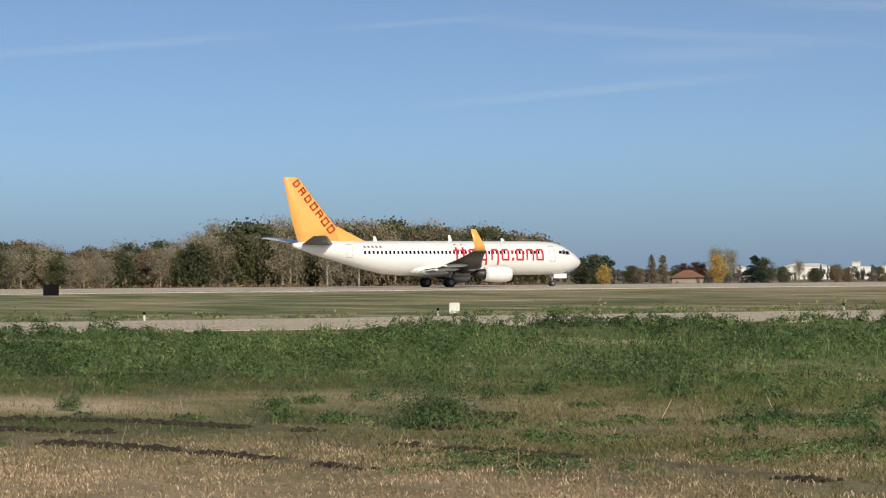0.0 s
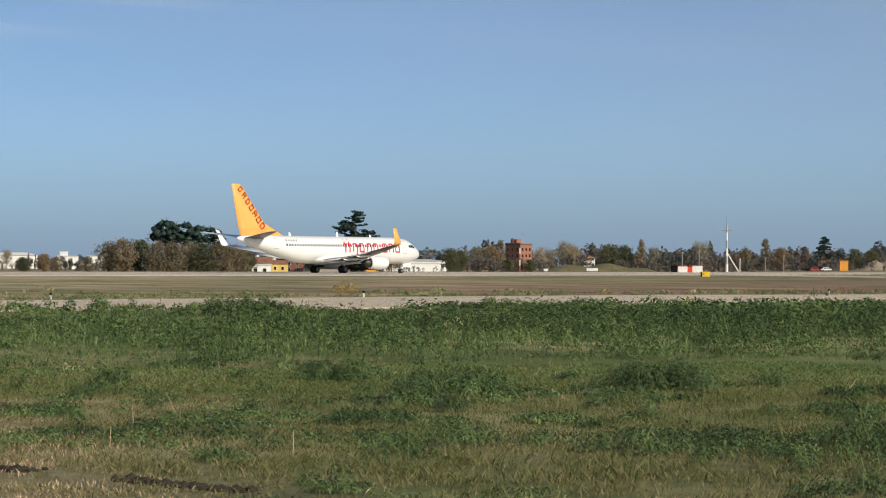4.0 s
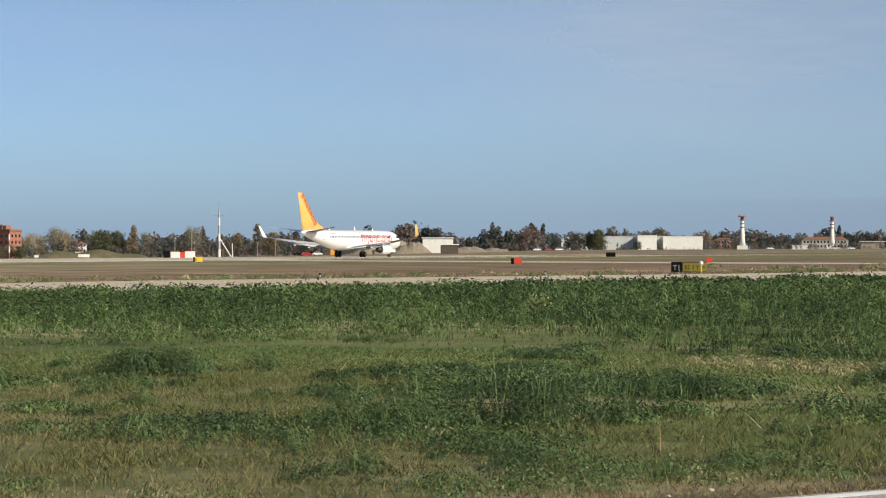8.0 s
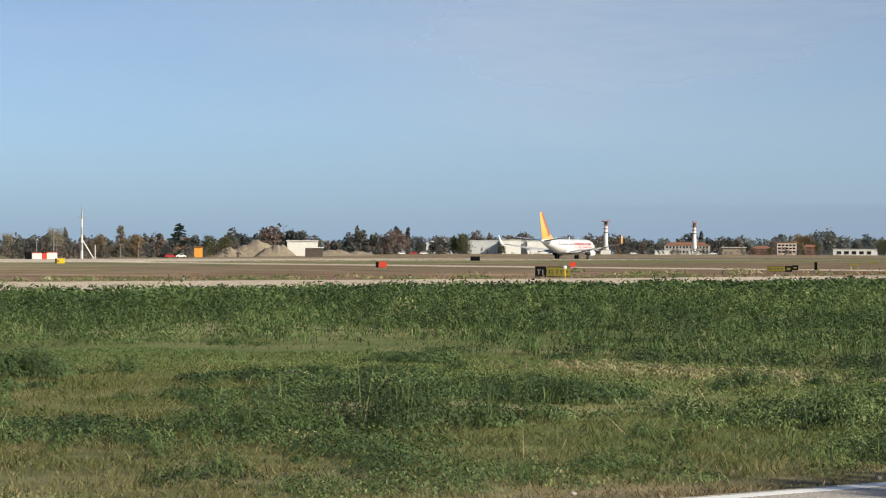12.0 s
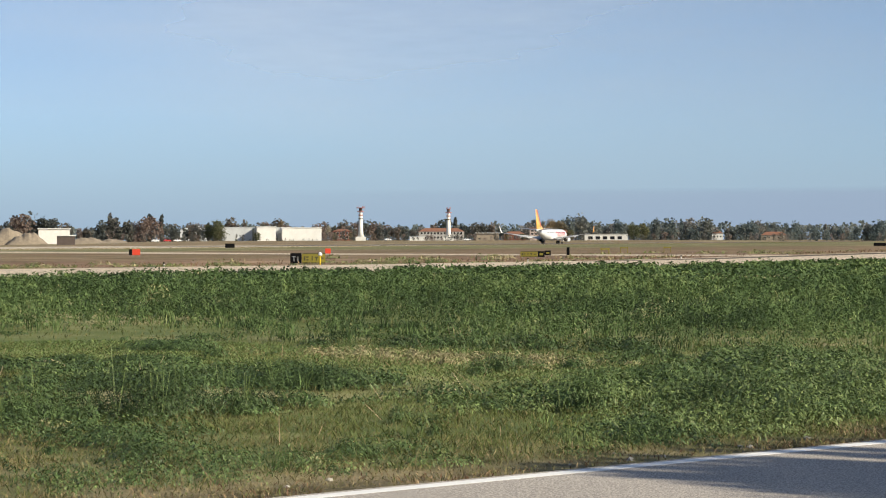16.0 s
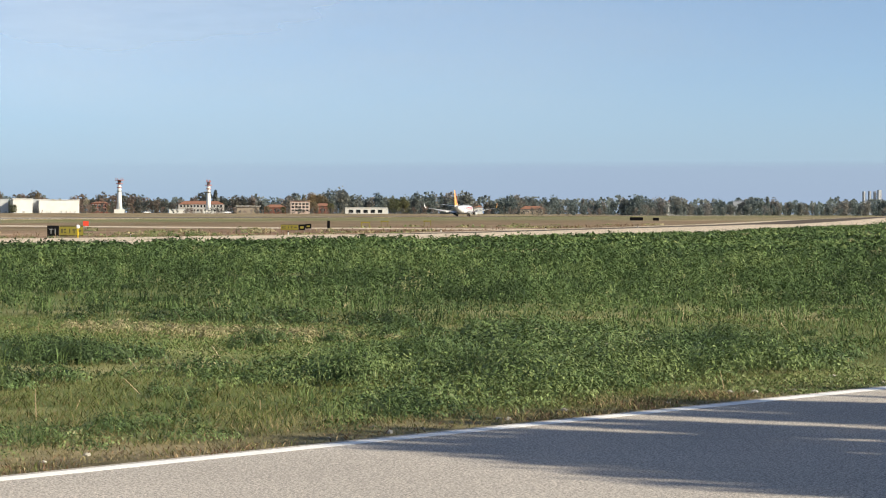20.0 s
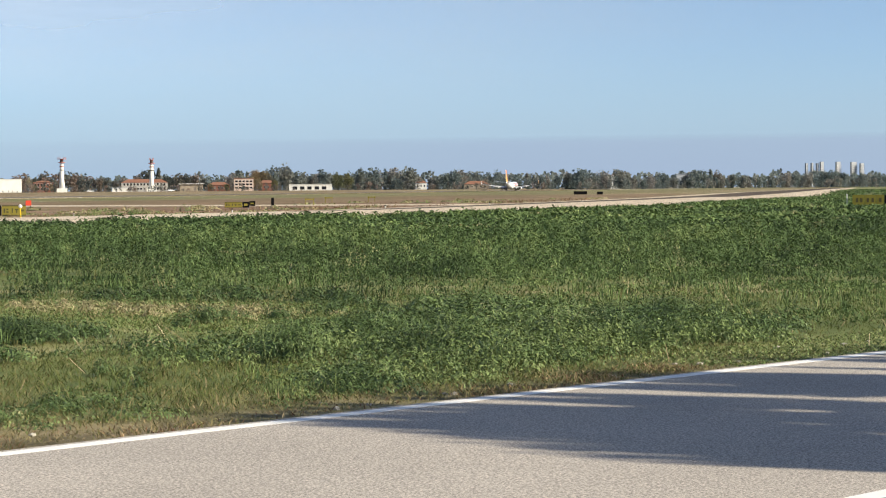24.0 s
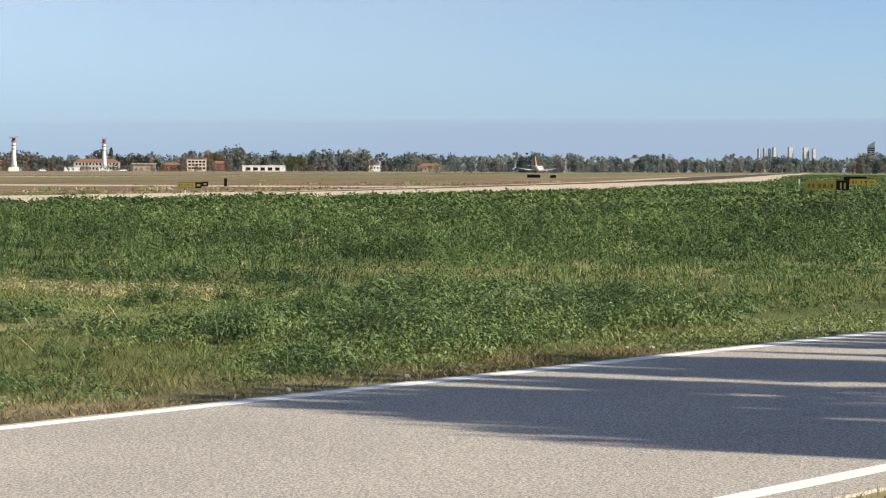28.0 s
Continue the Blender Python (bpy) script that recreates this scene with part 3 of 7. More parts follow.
strip("runway_rubber", [(470, 222), (640, 195), (2600, 193)], [(470, 236), (640, 254), (2600, 256)], RUBBER_XS, 0.056, M["rubbered"], "tyre-darkened middle of the runway", "runway")


def cross_strip(name, line, half, z, material, label, category):
    """A paved band along a line of places."""
    bm = bmesh.new()
    prev = None
    for i, p in enumerate(line):
        a, b = Vector(line[max(0, i - 1)]), Vector(line[min(len(line) - 1, i + 1)])
        d = (b - a).normalized()
        n = Vector((-d.y, d.x)) * half
        ring = [bm.verts.new((p[0] + n.x * k, p[1] + n.y * k, h)) for k, h in ((1, 0.002), (1, z), (-1, z), (-1, 0.002))]
        if prev:
            for k in range(4):
                bm.faces.new((prev[k], prev[(k + 1) % 4], ring[(k + 1) % 4], ring[k]))
        prev = ring
    return tagged(part(name, finish(bm), material), label, category, kind="structure")


cross_strip("taxiway_link", [(221, 36), (224, 50), (230, 75), (240, 100), (256, 130), (290, 196)], 8.0, 0.022, M["pave_taxi"], "pale taxiway link between runway and taxiway", "taxiway")
road = tagged(part("road", road_band(-0.07, ROAD_W + 0.3, -60, 90, 0.001, 0.02), M["asphalt_near"]), "pale worn asphalt perimeter road in tree shade", "road", kind="structure")
tagged(part("road_line", road_band(0.0, 0.15, -60, 90, 0.018, 0.0212), M["line_white"]), "white painted edge line on the asphalt", "road line", kind="structure")
tagged(part("road_line", road_band(ROAD_W - 0.15, ROAD_W, -60, 90, 0.018, 0.0212), M["line_white"]), "white painted edge line on the asphalt", "road line", kind="structure")


def allowed(x, y):
    """Where grass can grow in the near meadow."""
    return (road_side(x, y) > 0.28) & (y < along(TAXI_NEAR, x) - 0.4)


def scatter(n, r0, r1, a0, a1, rng):
    a = np.radians(rng.uniform(a0, a1, n))
    r = np.sqrt(rng.uniform(r0 * r0, r1 * r1, n))
    return r * np.sin(a), r * np.cos(a)


def build_grass():
    rng = np.random.default_rng(11)
    x0, y0 = scatter(240000, 12.0, 23.0, 14, 95, rng)
    x1, y1 = scatter(180000, 23.0, 36.0, 14, 95, rng)
    x2, y2 = scatter(120000, 16.0, 32.0, 30, 62, rng)
    x, y = np.concatenate([x0, x1, x2]), np.concatenate([y0, y1, y2])
    keep = allowed(x, y) & (rut_gap(x, y) > 0.2) & (rng.uniform(0, 1, len(x)) < np.clip(4.0 * (patchy(x, y, 0.4, 7.7, 2) - 0.3), 0.08 + 0.3 * (np.hypot(x, y) > 20), 1))
    x, y = x[keep], y[keep]
    n = len(x)
    dry = np.clip(dryness(x, y) + rng.normal(0, 0.28, n), 0, 1)
    h = rng.gamma(4.0, 0.0115, n) * (1.0 + 0.5 * np.clip(wave(x, y, 1.2, 3.0), 0, 1))
    h *= np.where(road_side(x, y) < 0.7 + 0.9 * np.clip((x - 19) / 3, 0, 1), 0.45, 1.0) * (1.0 - 0.68 * np.clip(dry, 0, 1)) * (0.5 + patchy(x, y, 0.5, 7.7, 2))
    lean = rng.normal(0, 0.8, (n, 2)) * h[:, None]
    ph = rng.uniform(0, 2 * np.pi, n)
    w = rng.uniform(0.003, 0.007, n)
    base = np.stack([x, y, np.zeros(n)], 1)
    side = np.stack([np.cos(ph) * w, np.sin(ph) * w, np.zeros(n)], 1)
    mid = base + np.stack([lean[:, 0] * 0.4, lean[:, 1] * 0.4, h * 0.6], 1)
    tip = base + np.stack([lean[:, 0], lean[:, 1], h], 1)
    sx, sy = scatter(330000, 12.3, 22.0, 14, 64, rng)
    on = allowed(sx, sy) & (rut_gap(sx, sy) > 0.15) & (rng.uniform(0, 1, len(sx)) < np.clip(1.6 * (dryness(sx, sy) - 0.25), 0, 1) * np.clip((44 - np.degrees(np.arctan2(sx, sy))) / 9, 0.06, 1) * np.clip(5.0 * (patchy(sx, sy, 0.3, 2.2, 2) - 0.36), 0.04, 1) * np.clip(3.5 * (patchy(sx, sy, 2.6, 6.6, 3) - 0.28), 0.12, 1))
    sx, sy = sx[on], sy[on]
    m = len(sx)
    tagged(quads("stubble", blades(sx, sy, rng.uniform(0.014, 0.042, m) * (0.4 + 1.2 * patchy(sx, sy, 0.3, 2.2, 2)), rng.uniform(0.003, 0.006, m), rng, 0.0, 0.45), M["straw"]), "short pale straw stubble in the dry meadow", "stubble", kind="stuff")
    vx, vy = rng.uniform(8.5, 17, 9000), rng.uniform(-4.5, 1.5, 9000)
    verge = road_side(vx, vy) < -(ROAD_W + 0.34)
    vx, vy = vx[verge], vy[verge]
    tagged(quads("verge_grass", blades(vx, vy, rng.gamma(6.0, 0.01, len(vx)), np.full(len(vx), 0.004), rng), M["grass"], dry=np.clip(rng.normal(0.75, 0.2, len(vx)), 0, 1)), "dry straw-coloured grass on the near verge", "grass", kind="stuff")
    ms, mo = rng.uniform(8.5, 24, 15000), 1.7 * rng.uniform(0.06, 1.0, 15000) ** 1.2
    mx, my = ROAD_A.x + ROAD_D.x * ms + ROAD_N.x * mo, ROAD_A.y + ROAD_D.y * ms + ROAD_N.y * mo
    tagged(quads("moss", blades(mx, my, rng.uniform(0.012, 0.035, 15000), rng.uniform(0.006, 0.012, 15000), rng, 0.0, 0.9), M["weed"], dry=np.clip(rng.normal(0.78, 0.08, 15000), 0, 0.88)), "bright green moss and short grass along the road edge", "moss", kind="stuff")
    ax, ay = scatter(45000, 0.6, 12.0, -180, 180, rng)
    keep = (road_side(ax, ay) > 0.2) | (road_side(ax, ay) < -(ROAD_W + 0.34))
    ax, ay = ax[keep], ay[keep]
    tagged(quads("near_grass", blades(ax, ay, rng.gamma(4.0, 0.012, len(ax)), rng.uniform(0.003, 0.007, len(ax)), rng), M["grass"], dry=np.clip(0.45 + 0.3 * wave(ax, ay, 1.5, 2.0) + rng.normal(0, 0.2, len(ax)), 0, 1)), "short dry grass on the near side of the road", "grass", kind="stuff")
    es, eo = rng.uniform(-8, 8.2, 30000), np.abs(rng.normal(0.1, 0.42, 30000)) + 0.06
    ex = ROAD_A.x + ROAD_D.x * es + ROAD_N.x * eo
    ey = ROAD_A.y + ROAD_D.y * es + ROAD_N.y * eo
    clump = patchy(ex, ey, 0.5, 4.0, 2)
    on = rng.uniform(0, 1, 30000) < np.clip(3.0 * (clump - 0.3), 0.05, 1) * np.clip(4.0 * (patchy(ex, ey, 2.6, 1.5, 2) - 0.3), 0.1, 1)
    ex, ey, clump = ex[on], ey[on], clump[on]
    V = blades(ex, ey, rng.uniform(0.012, 0.055, len(ex)) * (0.4 + 1.2 * clump), rng.uniform(0.003, 0.006, len(ex)), rng, 0.0, 0.7)
    red = rng.uniform(0, 1, len(ex)) < 0.25
    tagged(quads("verge_grass", V[~red], M["grass"], dry=np.clip(rng.normal(0.4, 0.25, int((~red).sum())), 0, 1)), "dry tufted grass along the road edge", "grass", kind="stuff")
    tagged(quads("verge_weeds", V[red], M["russet"]), "brown withered weeds along the road edge", "weeds", kind="stuff")
    ob = quads("meadow_grass", np.stack([base - side, mid + side * 0.8, tip, mid - side * 0.8], 1), M["grass"], dry=dry)
    return tagged(ob, "short patchy meadow grass, green and straw coloured", "grass", kind="stuff")


def clump_leaves(cx, cy, rad, h, tone, per, rng, leaf, slim=0.3, core=2):
    """Rounded weed clumps: a lumpy low core each, and leaves crowded on and through it. Returns vertices, triangles and tones."""
    n = len(cx)
    k = np.repeat(np.arange(n), per)
    q, ang = np.sqrt(rng.uniform(0, 1, len(k))) * 1.12, rng.uniform(0, 2 * np.pi, len(k))
    ph = rng.uniform(0, 2 * np.pi, n)
    bulge = 1 + 0.28 * np.sin(3 * ang + ph[k]) + 0.16 * np.sin(5 * ang - 2 * ph[k])
    dome = np.sqrt(np.clip(1.02 - (q / 1.12) ** 2, 0.02, 1)) * (1 + 0.3 * np.sin(4 * ang + 2 * ph[k]) * q)
    z = h[k] * dome * (1.06 - 0.6 * rng.uniform(0, 1, len(k)) ** 2)
    shoot = rng.uniform(0, 1, len(k)) < 0.09
    z = np.where(shoot, z * rng.uniform(1.05, 1.45, len(k)), z)
    P = np.stack([cx[k] + rad[k] * q * bulge * np.cos(ang), cy[k] + rad[k] * q * bulge * np.sin(ang), np.maximum(z, 0.01)], 1)
    N = np.stack([q * np.cos(ang), q * np.sin(ang), 0.35 + 0.9 * dome], 1)
    N = N / np.linalg.norm(N, axis=1, keepdims=True) + rng.normal(0, 0.28, (len(k), 3))
    N /= np.linalg.norm(N, axis=1, keepdims=True)
    A = rng.normal(0, 0.55, (len(k), 3)) + np.array([0, 0, 1.0])
    A -= N * (A * N).sum(1, keepdims=True)
    A /= np.linalg.norm(A, axis=1, keepdims=True) + 1e-9
    size = (leaf[k] * rng.uniform(0.6, 1.3, len(k)))[:, None]
    A, B = A * size * 0.5, np.cross(N, A) * size * slim
    L = np.stack([P - A, P + B, P + A, P - B], 1)
    V, m = [L.reshape(-1, 3)], len(L)
    i = 4 * np.arange(m)[:, None]
    F = [np.concatenate([i + np.array([0, 1, 2]), i + np.array([0, 2, 3])])]
    T = [np.repeat(np.clip(tone[k] + rng.normal(0, 0.06, m), 0, 1), 4)]
    if core:
        SV, SF = unit_sphere(core)
        keep = SV[SF].mean(1)[:, 2] > -0.05
        SF = SF[keep]
        a = np.arctan2(SV[:, 1], SV[:, 0])
        lump = 1 + 0.28 * np.sin(3 * a[None] + ph[:, None]) + 0.16 * np.sin(5 * a[None] - 2 * ph[:, None]) + rng.normal(0, 0.13, (n, len(SV)))
        W = np.stack([cx[:, None] + SV[None, :, 0] * rad[:, None] * 0.7 * lump, cy[:, None] + SV[None, :, 1] * rad[:, None] * 0.7 * lump, np.maximum(SV[None, :, 2], -0.02) * h[:, None] * 0.42 * (0.6 + 0.4 * lump)], 2)
        F.append((SF[None] + (4 * m + len(SV) * np.arange(n))[:, None, None]).reshape(-1, 3))
        V.append(W.reshape(-1, 3))
        T.append(np.repeat(np.clip(tone - 0.04, 0, 1), len(SV)))
    return np.concatenate(V), np.concatenate(F), np.concatenate(T)


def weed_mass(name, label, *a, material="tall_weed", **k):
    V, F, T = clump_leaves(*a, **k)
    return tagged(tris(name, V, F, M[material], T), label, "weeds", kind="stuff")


def weed_tone(x, y, rng, base):
    """Clumps of one kind of weed are darker or yellower than their neighbours."""
    t = base + 0.5 * np.exp(-((x - 84.7) / 2.2) ** 2 - ((y - 16.5) / 2.2) ** 2) + 0.26 * wave(x, y, 1.3, 5.0) + 0.15 * wave(x, y, 0.5, 4.1) + 0.14 * wave(x, y, 6.0, 6.5) + rng.normal(0, 0.15, len(x))
    return np.clip(np.where(rng.uniform(0, 1, len(x)) < 0.006, 0.9, np.minimum(t, 0.72 + 0.5 * np.exp(-((x - 84.7) / 2.2) ** 2 - ((y - 16.5) / 2.2) ** 2))), 0, 1)


def build_weeds():
    rng = np.random.default_rng(5)
    # the broad field of tall weeds
    x, y = scatter(17000, 23.0, 80.0, 12, 97, rng)
    gap = patchy(x, y, 4.2, 2.0, 3)
    keep = allowed(x, y) & (road_side(x, y) > 1.7) & (weed_edge(x, y) > 0.2) & (gap > 0.4) & (rng.uniform(0, 1, len(x)) < np.clip(6.0 * (gap - 0.36), 0.25, 1))
    rim = np.clip(1.3 - (along(TAXI_NEAR, x) - y) / 20.0, 0, 1) * np.clip((140 - x) / 30, 0, 1)
    keep &= gap > 0.37 + 0.13 * rim
    x, y, gap, rim = x[keep], y[keep], gap[keep], rim[keep]
    r = np.hypot(x, y)
    size = rng.gamma(5.0, 0.2, len(x))
    tall = np.clip(5.4 * patchy(x, y, 1.7, 9.0, 3) - 1.7, 0.16, 2.1) * np.clip(2.2 * gap - 0.2, 0.4, 1.2)
    rad = np.clip(0.21 * size, 0.08, 0.4)
    h = np.clip(0.25 * tall * size ** 0.5, 0.06, 0.5) * np.clip((r - 12) / 26, 0.5, 1) * (1 - 0.82 * rim * np.clip(5 * (0.66 - gap), 0.12, 1))
    weed_mass("tall_weeds", "dense knee-high green weeds in rounded clumps", x, y, rad, h, weed_tone(x, y, rng, 0.35 + 0.12 * np.clip((np.degrees(np.arctan2(x, y)) - 68) / 8, 0, 1)), np.clip(80 * (rad / 0.21) ** 1.6, 24, 240).astype(int), rng, np.clip(0.0019 * r, 0.06, 0.13), slim=0.13, core=0)
    # upright shoots that stand over the clumps
    x, y = scatter(22000, 26.0, 78.0, 12, 97, rng)
    keep = allowed(x, y) & (weed_edge(x, y) > 0) & (patchy(x, y, 3.0, 4.0, 2) > 0.46) & (along(TAXI_NEAR, x) - y > 17 * np.clip((140 - x) / 30, 0, 1))
    x, y = x[keep], y[keep]
    n = len(x)
    k = np.repeat(np.arange(n), 8)
    hh, lean = rng.uniform(0.16, 0.56, n) * (0.35 + 1.2 * patchy(x, y, 2.6, 9.0, 3)), rng.normal(0, 0.12, (n, 2))
    t = rng.uniform(0.35, 1.0, len(k))
    P = np.stack([x[k] + lean[k, 0] * t + rng.normal(0, 0.035, len(k)), y[k] + lean[k, 1] * t + rng.normal(0, 0.035, len(k)), hh[k] * t], 1)
    Q = leaves_at(P, np.clip(0.0017 * np.hypot(x, y), 0.05, 0.13)[k], rng, 1.4, 0.18)
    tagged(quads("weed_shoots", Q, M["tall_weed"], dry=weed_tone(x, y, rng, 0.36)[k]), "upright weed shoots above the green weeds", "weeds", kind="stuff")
    # farther on, before and along the taxiway
    x, y = scatter(9500, 76.0, 160.0, 48, 97, rng)
    gap = patchy(x, y, 6.0, 2.0, 3)
    keep = allowed(x, y) & (gap > 0.3)
    x, y, gap = x[keep], y[keep], gap[keep]
    r = np.hypot(x, y)
    rad = rng.uniform(0.35, 1.0, len(x))
    weed_mass("far_weeds", "dense green weeds before the taxiway", x, y, rad, rng.uniform(0.14, 0.34, len(x)) * (0.4 + 1.2 * gap), weed_tone(x, y, rng, 0.4), 24, rng, np.clip(0.0021 * r, 0.16, 0.33), slim=0.22, core=1)
    x, y = scatter(5200, 156.0, 360.0, 74, 97, rng)
    keep = allowed(x, y)
    x, y = x[keep], y[keep]
    weed_mass("far_weeds", "low green weeds along the taxiway", x, y, rng.uniform(0.7, 2.0, len(x)), rng.uniform(0.08, 0.24, len(x)), weed_tone(x, y, rng, 0.42), 16, rng, np.full(len(x), 0.4), slim=0.16, core=1)
    x, y = scatter(1500, 350.0, 900.0, 84.5, 95, rng)
    keep = allowed(x, y)
    x, y = x[keep], y[keep]
    weed_mass("far_weeds", "green weeds at the far taxiway bend", x, y, rng.uniform(1.5, 3.5, len(x)), rng.uniform(0.1, 0.32, len(x)), weed_tone(x, y, rng, 0.38), 16, rng, np.full(len(x), 0.66), slim=0.14, core=1)
    # short grass between and beneath
    x, y = scatter(60000, 33.0, 76.0, 13, 96, rng)
    keep = allowed(x, y) & (clearing(x, y) < 0.3)
    x, y = x[keep], y[keep]
    tagged(quads("tufts", blades(x, y, rng.uniform(0.03, 0.1, len(x)), rng.uniform(0.006, 0.014, len(x)), rng), M["grass"], dry=np.clip(0.1 + 0.15 * np.clip((34 - x) / 14, 0, 1) + 0.12 * wave(x, y, 3.0, 2.2) + rng.normal(0, 0.1, len(x)), 0, 1)), "short green grass tufts among the weeds", "grass", kind="stuff")
    cx, cy = scatter(150000, 24.0, 42.0, 36, 80, rng)
    keep = allowed(cx, cy) & (clearing(cx, cy) * (0.4 + patchy(cx, cy, 1.6, 8.0, 2)) > 0.42)
    cx, cy = cx[keep], cy[keep]
    tagged(quads("short_grass", blades(cx, cy, rng.uniform(0.015, 0.045, len(cx)), rng.uniform(0.006, 0.012, len(cx)), rng, 0.0, 0.9), M["tall_weed"], dry=np.clip(0.64 + 0.12 * wave(cx, cy, 1.2, 3.3) + rng.normal(0, 0.06, len(cx)) + 0.15 * np.clip(dryness(cx, cy), 0, 1), 0, 0.95)), "bright short grass in a clearing among weeds", "grass", kind="stuff")
    # tufts of long grass standing among the weeds
    x, y = scatter(5200, 14.0, 64.0, 20, 96, rng)
    az = np.degrees(np.arctan2(x, y))
    keep = allowed(x, y) & (road_side(x, y) > 1.2 + 0.8 * np.clip((x - 19) / 3, 0, 1)) & (clearing(x, y) < 0.4) & ((weed_edge(x, y) > 1.0) | (az > 66)) & (patchy(x, y, 1.8, 6.1, 2) > np.where(az > 66, 0.47, 0.56))
    x, y = x[keep], y[keep]
    r = np.hypot(x, y)
    k = np.repeat(np.arange(len(x)), 16)
    h = rng.uniform(0.08, 0.28, len(x))[k] * rng.uniform(0.5, 1.2, len(k)) * np.clip(r[k] / 26, 0.7, 1.2)
    V = blades(x[k] + rng.normal(0, 0.07, len(k)), y[k] + rng.normal(0, 0.07, len(k)), h, np.clip(0.00022 * r, 0.004, 0.01)[k], rng, 0.0, 0.3)
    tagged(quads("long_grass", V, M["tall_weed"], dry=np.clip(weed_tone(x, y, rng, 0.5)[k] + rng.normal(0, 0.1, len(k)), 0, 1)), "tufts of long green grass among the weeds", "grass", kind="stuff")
    # low leafy weeds of the near meadow
    x, y = scatter(16000, 12.5, 37.0, 14, 96, rng)
    az = np.degrees(np.arctan2(x, y))
    r = np.hypot(x, y)
    want = np.interp(az, [14, 34, 46, 56, 64, 74, 82], [0.1, 0.14, 0.28, 0.42, 0.66, 0.9, 1.0])
    p = patchy(x, y, 1.7, 4.0, 3)
    side = road_side(x, y)
    keep = allowed(x, y) & (side > 0.75 + 0.5 * p + 0.7 * np.clip((x - 19) / 3, 0, 1)) & (rut_gap(x, y) > 0.4) & (weed_edge(x, y) < 0.6) & (p + 0.26 * (want - 0.5) > 0.53) & (rng.uniform(0, 1, len(x)) > 1.4 * clearing(x, y)) & (dryness(x, y) < 0.75)
    x, y, p, want, r, side = (v[keep] for v in (x, y, p, want, r, side))
    size = rng.gamma(4.0, 0.25, len(x))
    rad = np.clip((0.1 + 0.14 * want) * size, 0.05, 0.42)
    h = np.clip((0.04 + 0.19 * want ** 1.5 * np.clip(4.5 * p - 1.8, 0.15, 1.6)) * size ** 0.6, 0.03, 0.45) * np.clip(side / 1.6, 0.35, 1)
    h = np.minimum(h, np.interp(np.degrees(np.arctan2(x, y)), [50, 66, 74, 80], [0.08, 0.14, 0.25, 0.38]) + 0.16 * np.clip((22 - r) / 5, 0, 1))
    weed_mass("low_weeds", "low leafy weeds in the short grass", x, y, rad, h, weed_tone(x, y, rng, 0.42), np.clip(110 * rad / 0.18, 20, 250).astype(int), rng, np.clip(0.0021 * r, 0.028, 0.06), slim=0.17, core=0, material="weed")


def blades(x, y, h, w, rng, z=0.0, bend=0.5):
    n = len(x)
    ph = rng.uniform(0, 2 * np.pi, n)
    base = np.stack([x, y, np.full(n, 0.0) + z], 1)
    side = np.stack([np.cos(ph) * w, np.sin(ph) * w, np.zeros(n)], 1)
    lean = rng.normal(0, bend, (n, 2)) * h[:, None]
    mid = base + np.stack([lean[:, 0] * 0.4, lean[:, 1] * 0.4, h * 0.6], 1)
    tip = base + np.stack([lean[:, 0], lean[:, 1], h], 1)
    return np.stack([base - side, mid + side, tip, mid - side], 1)


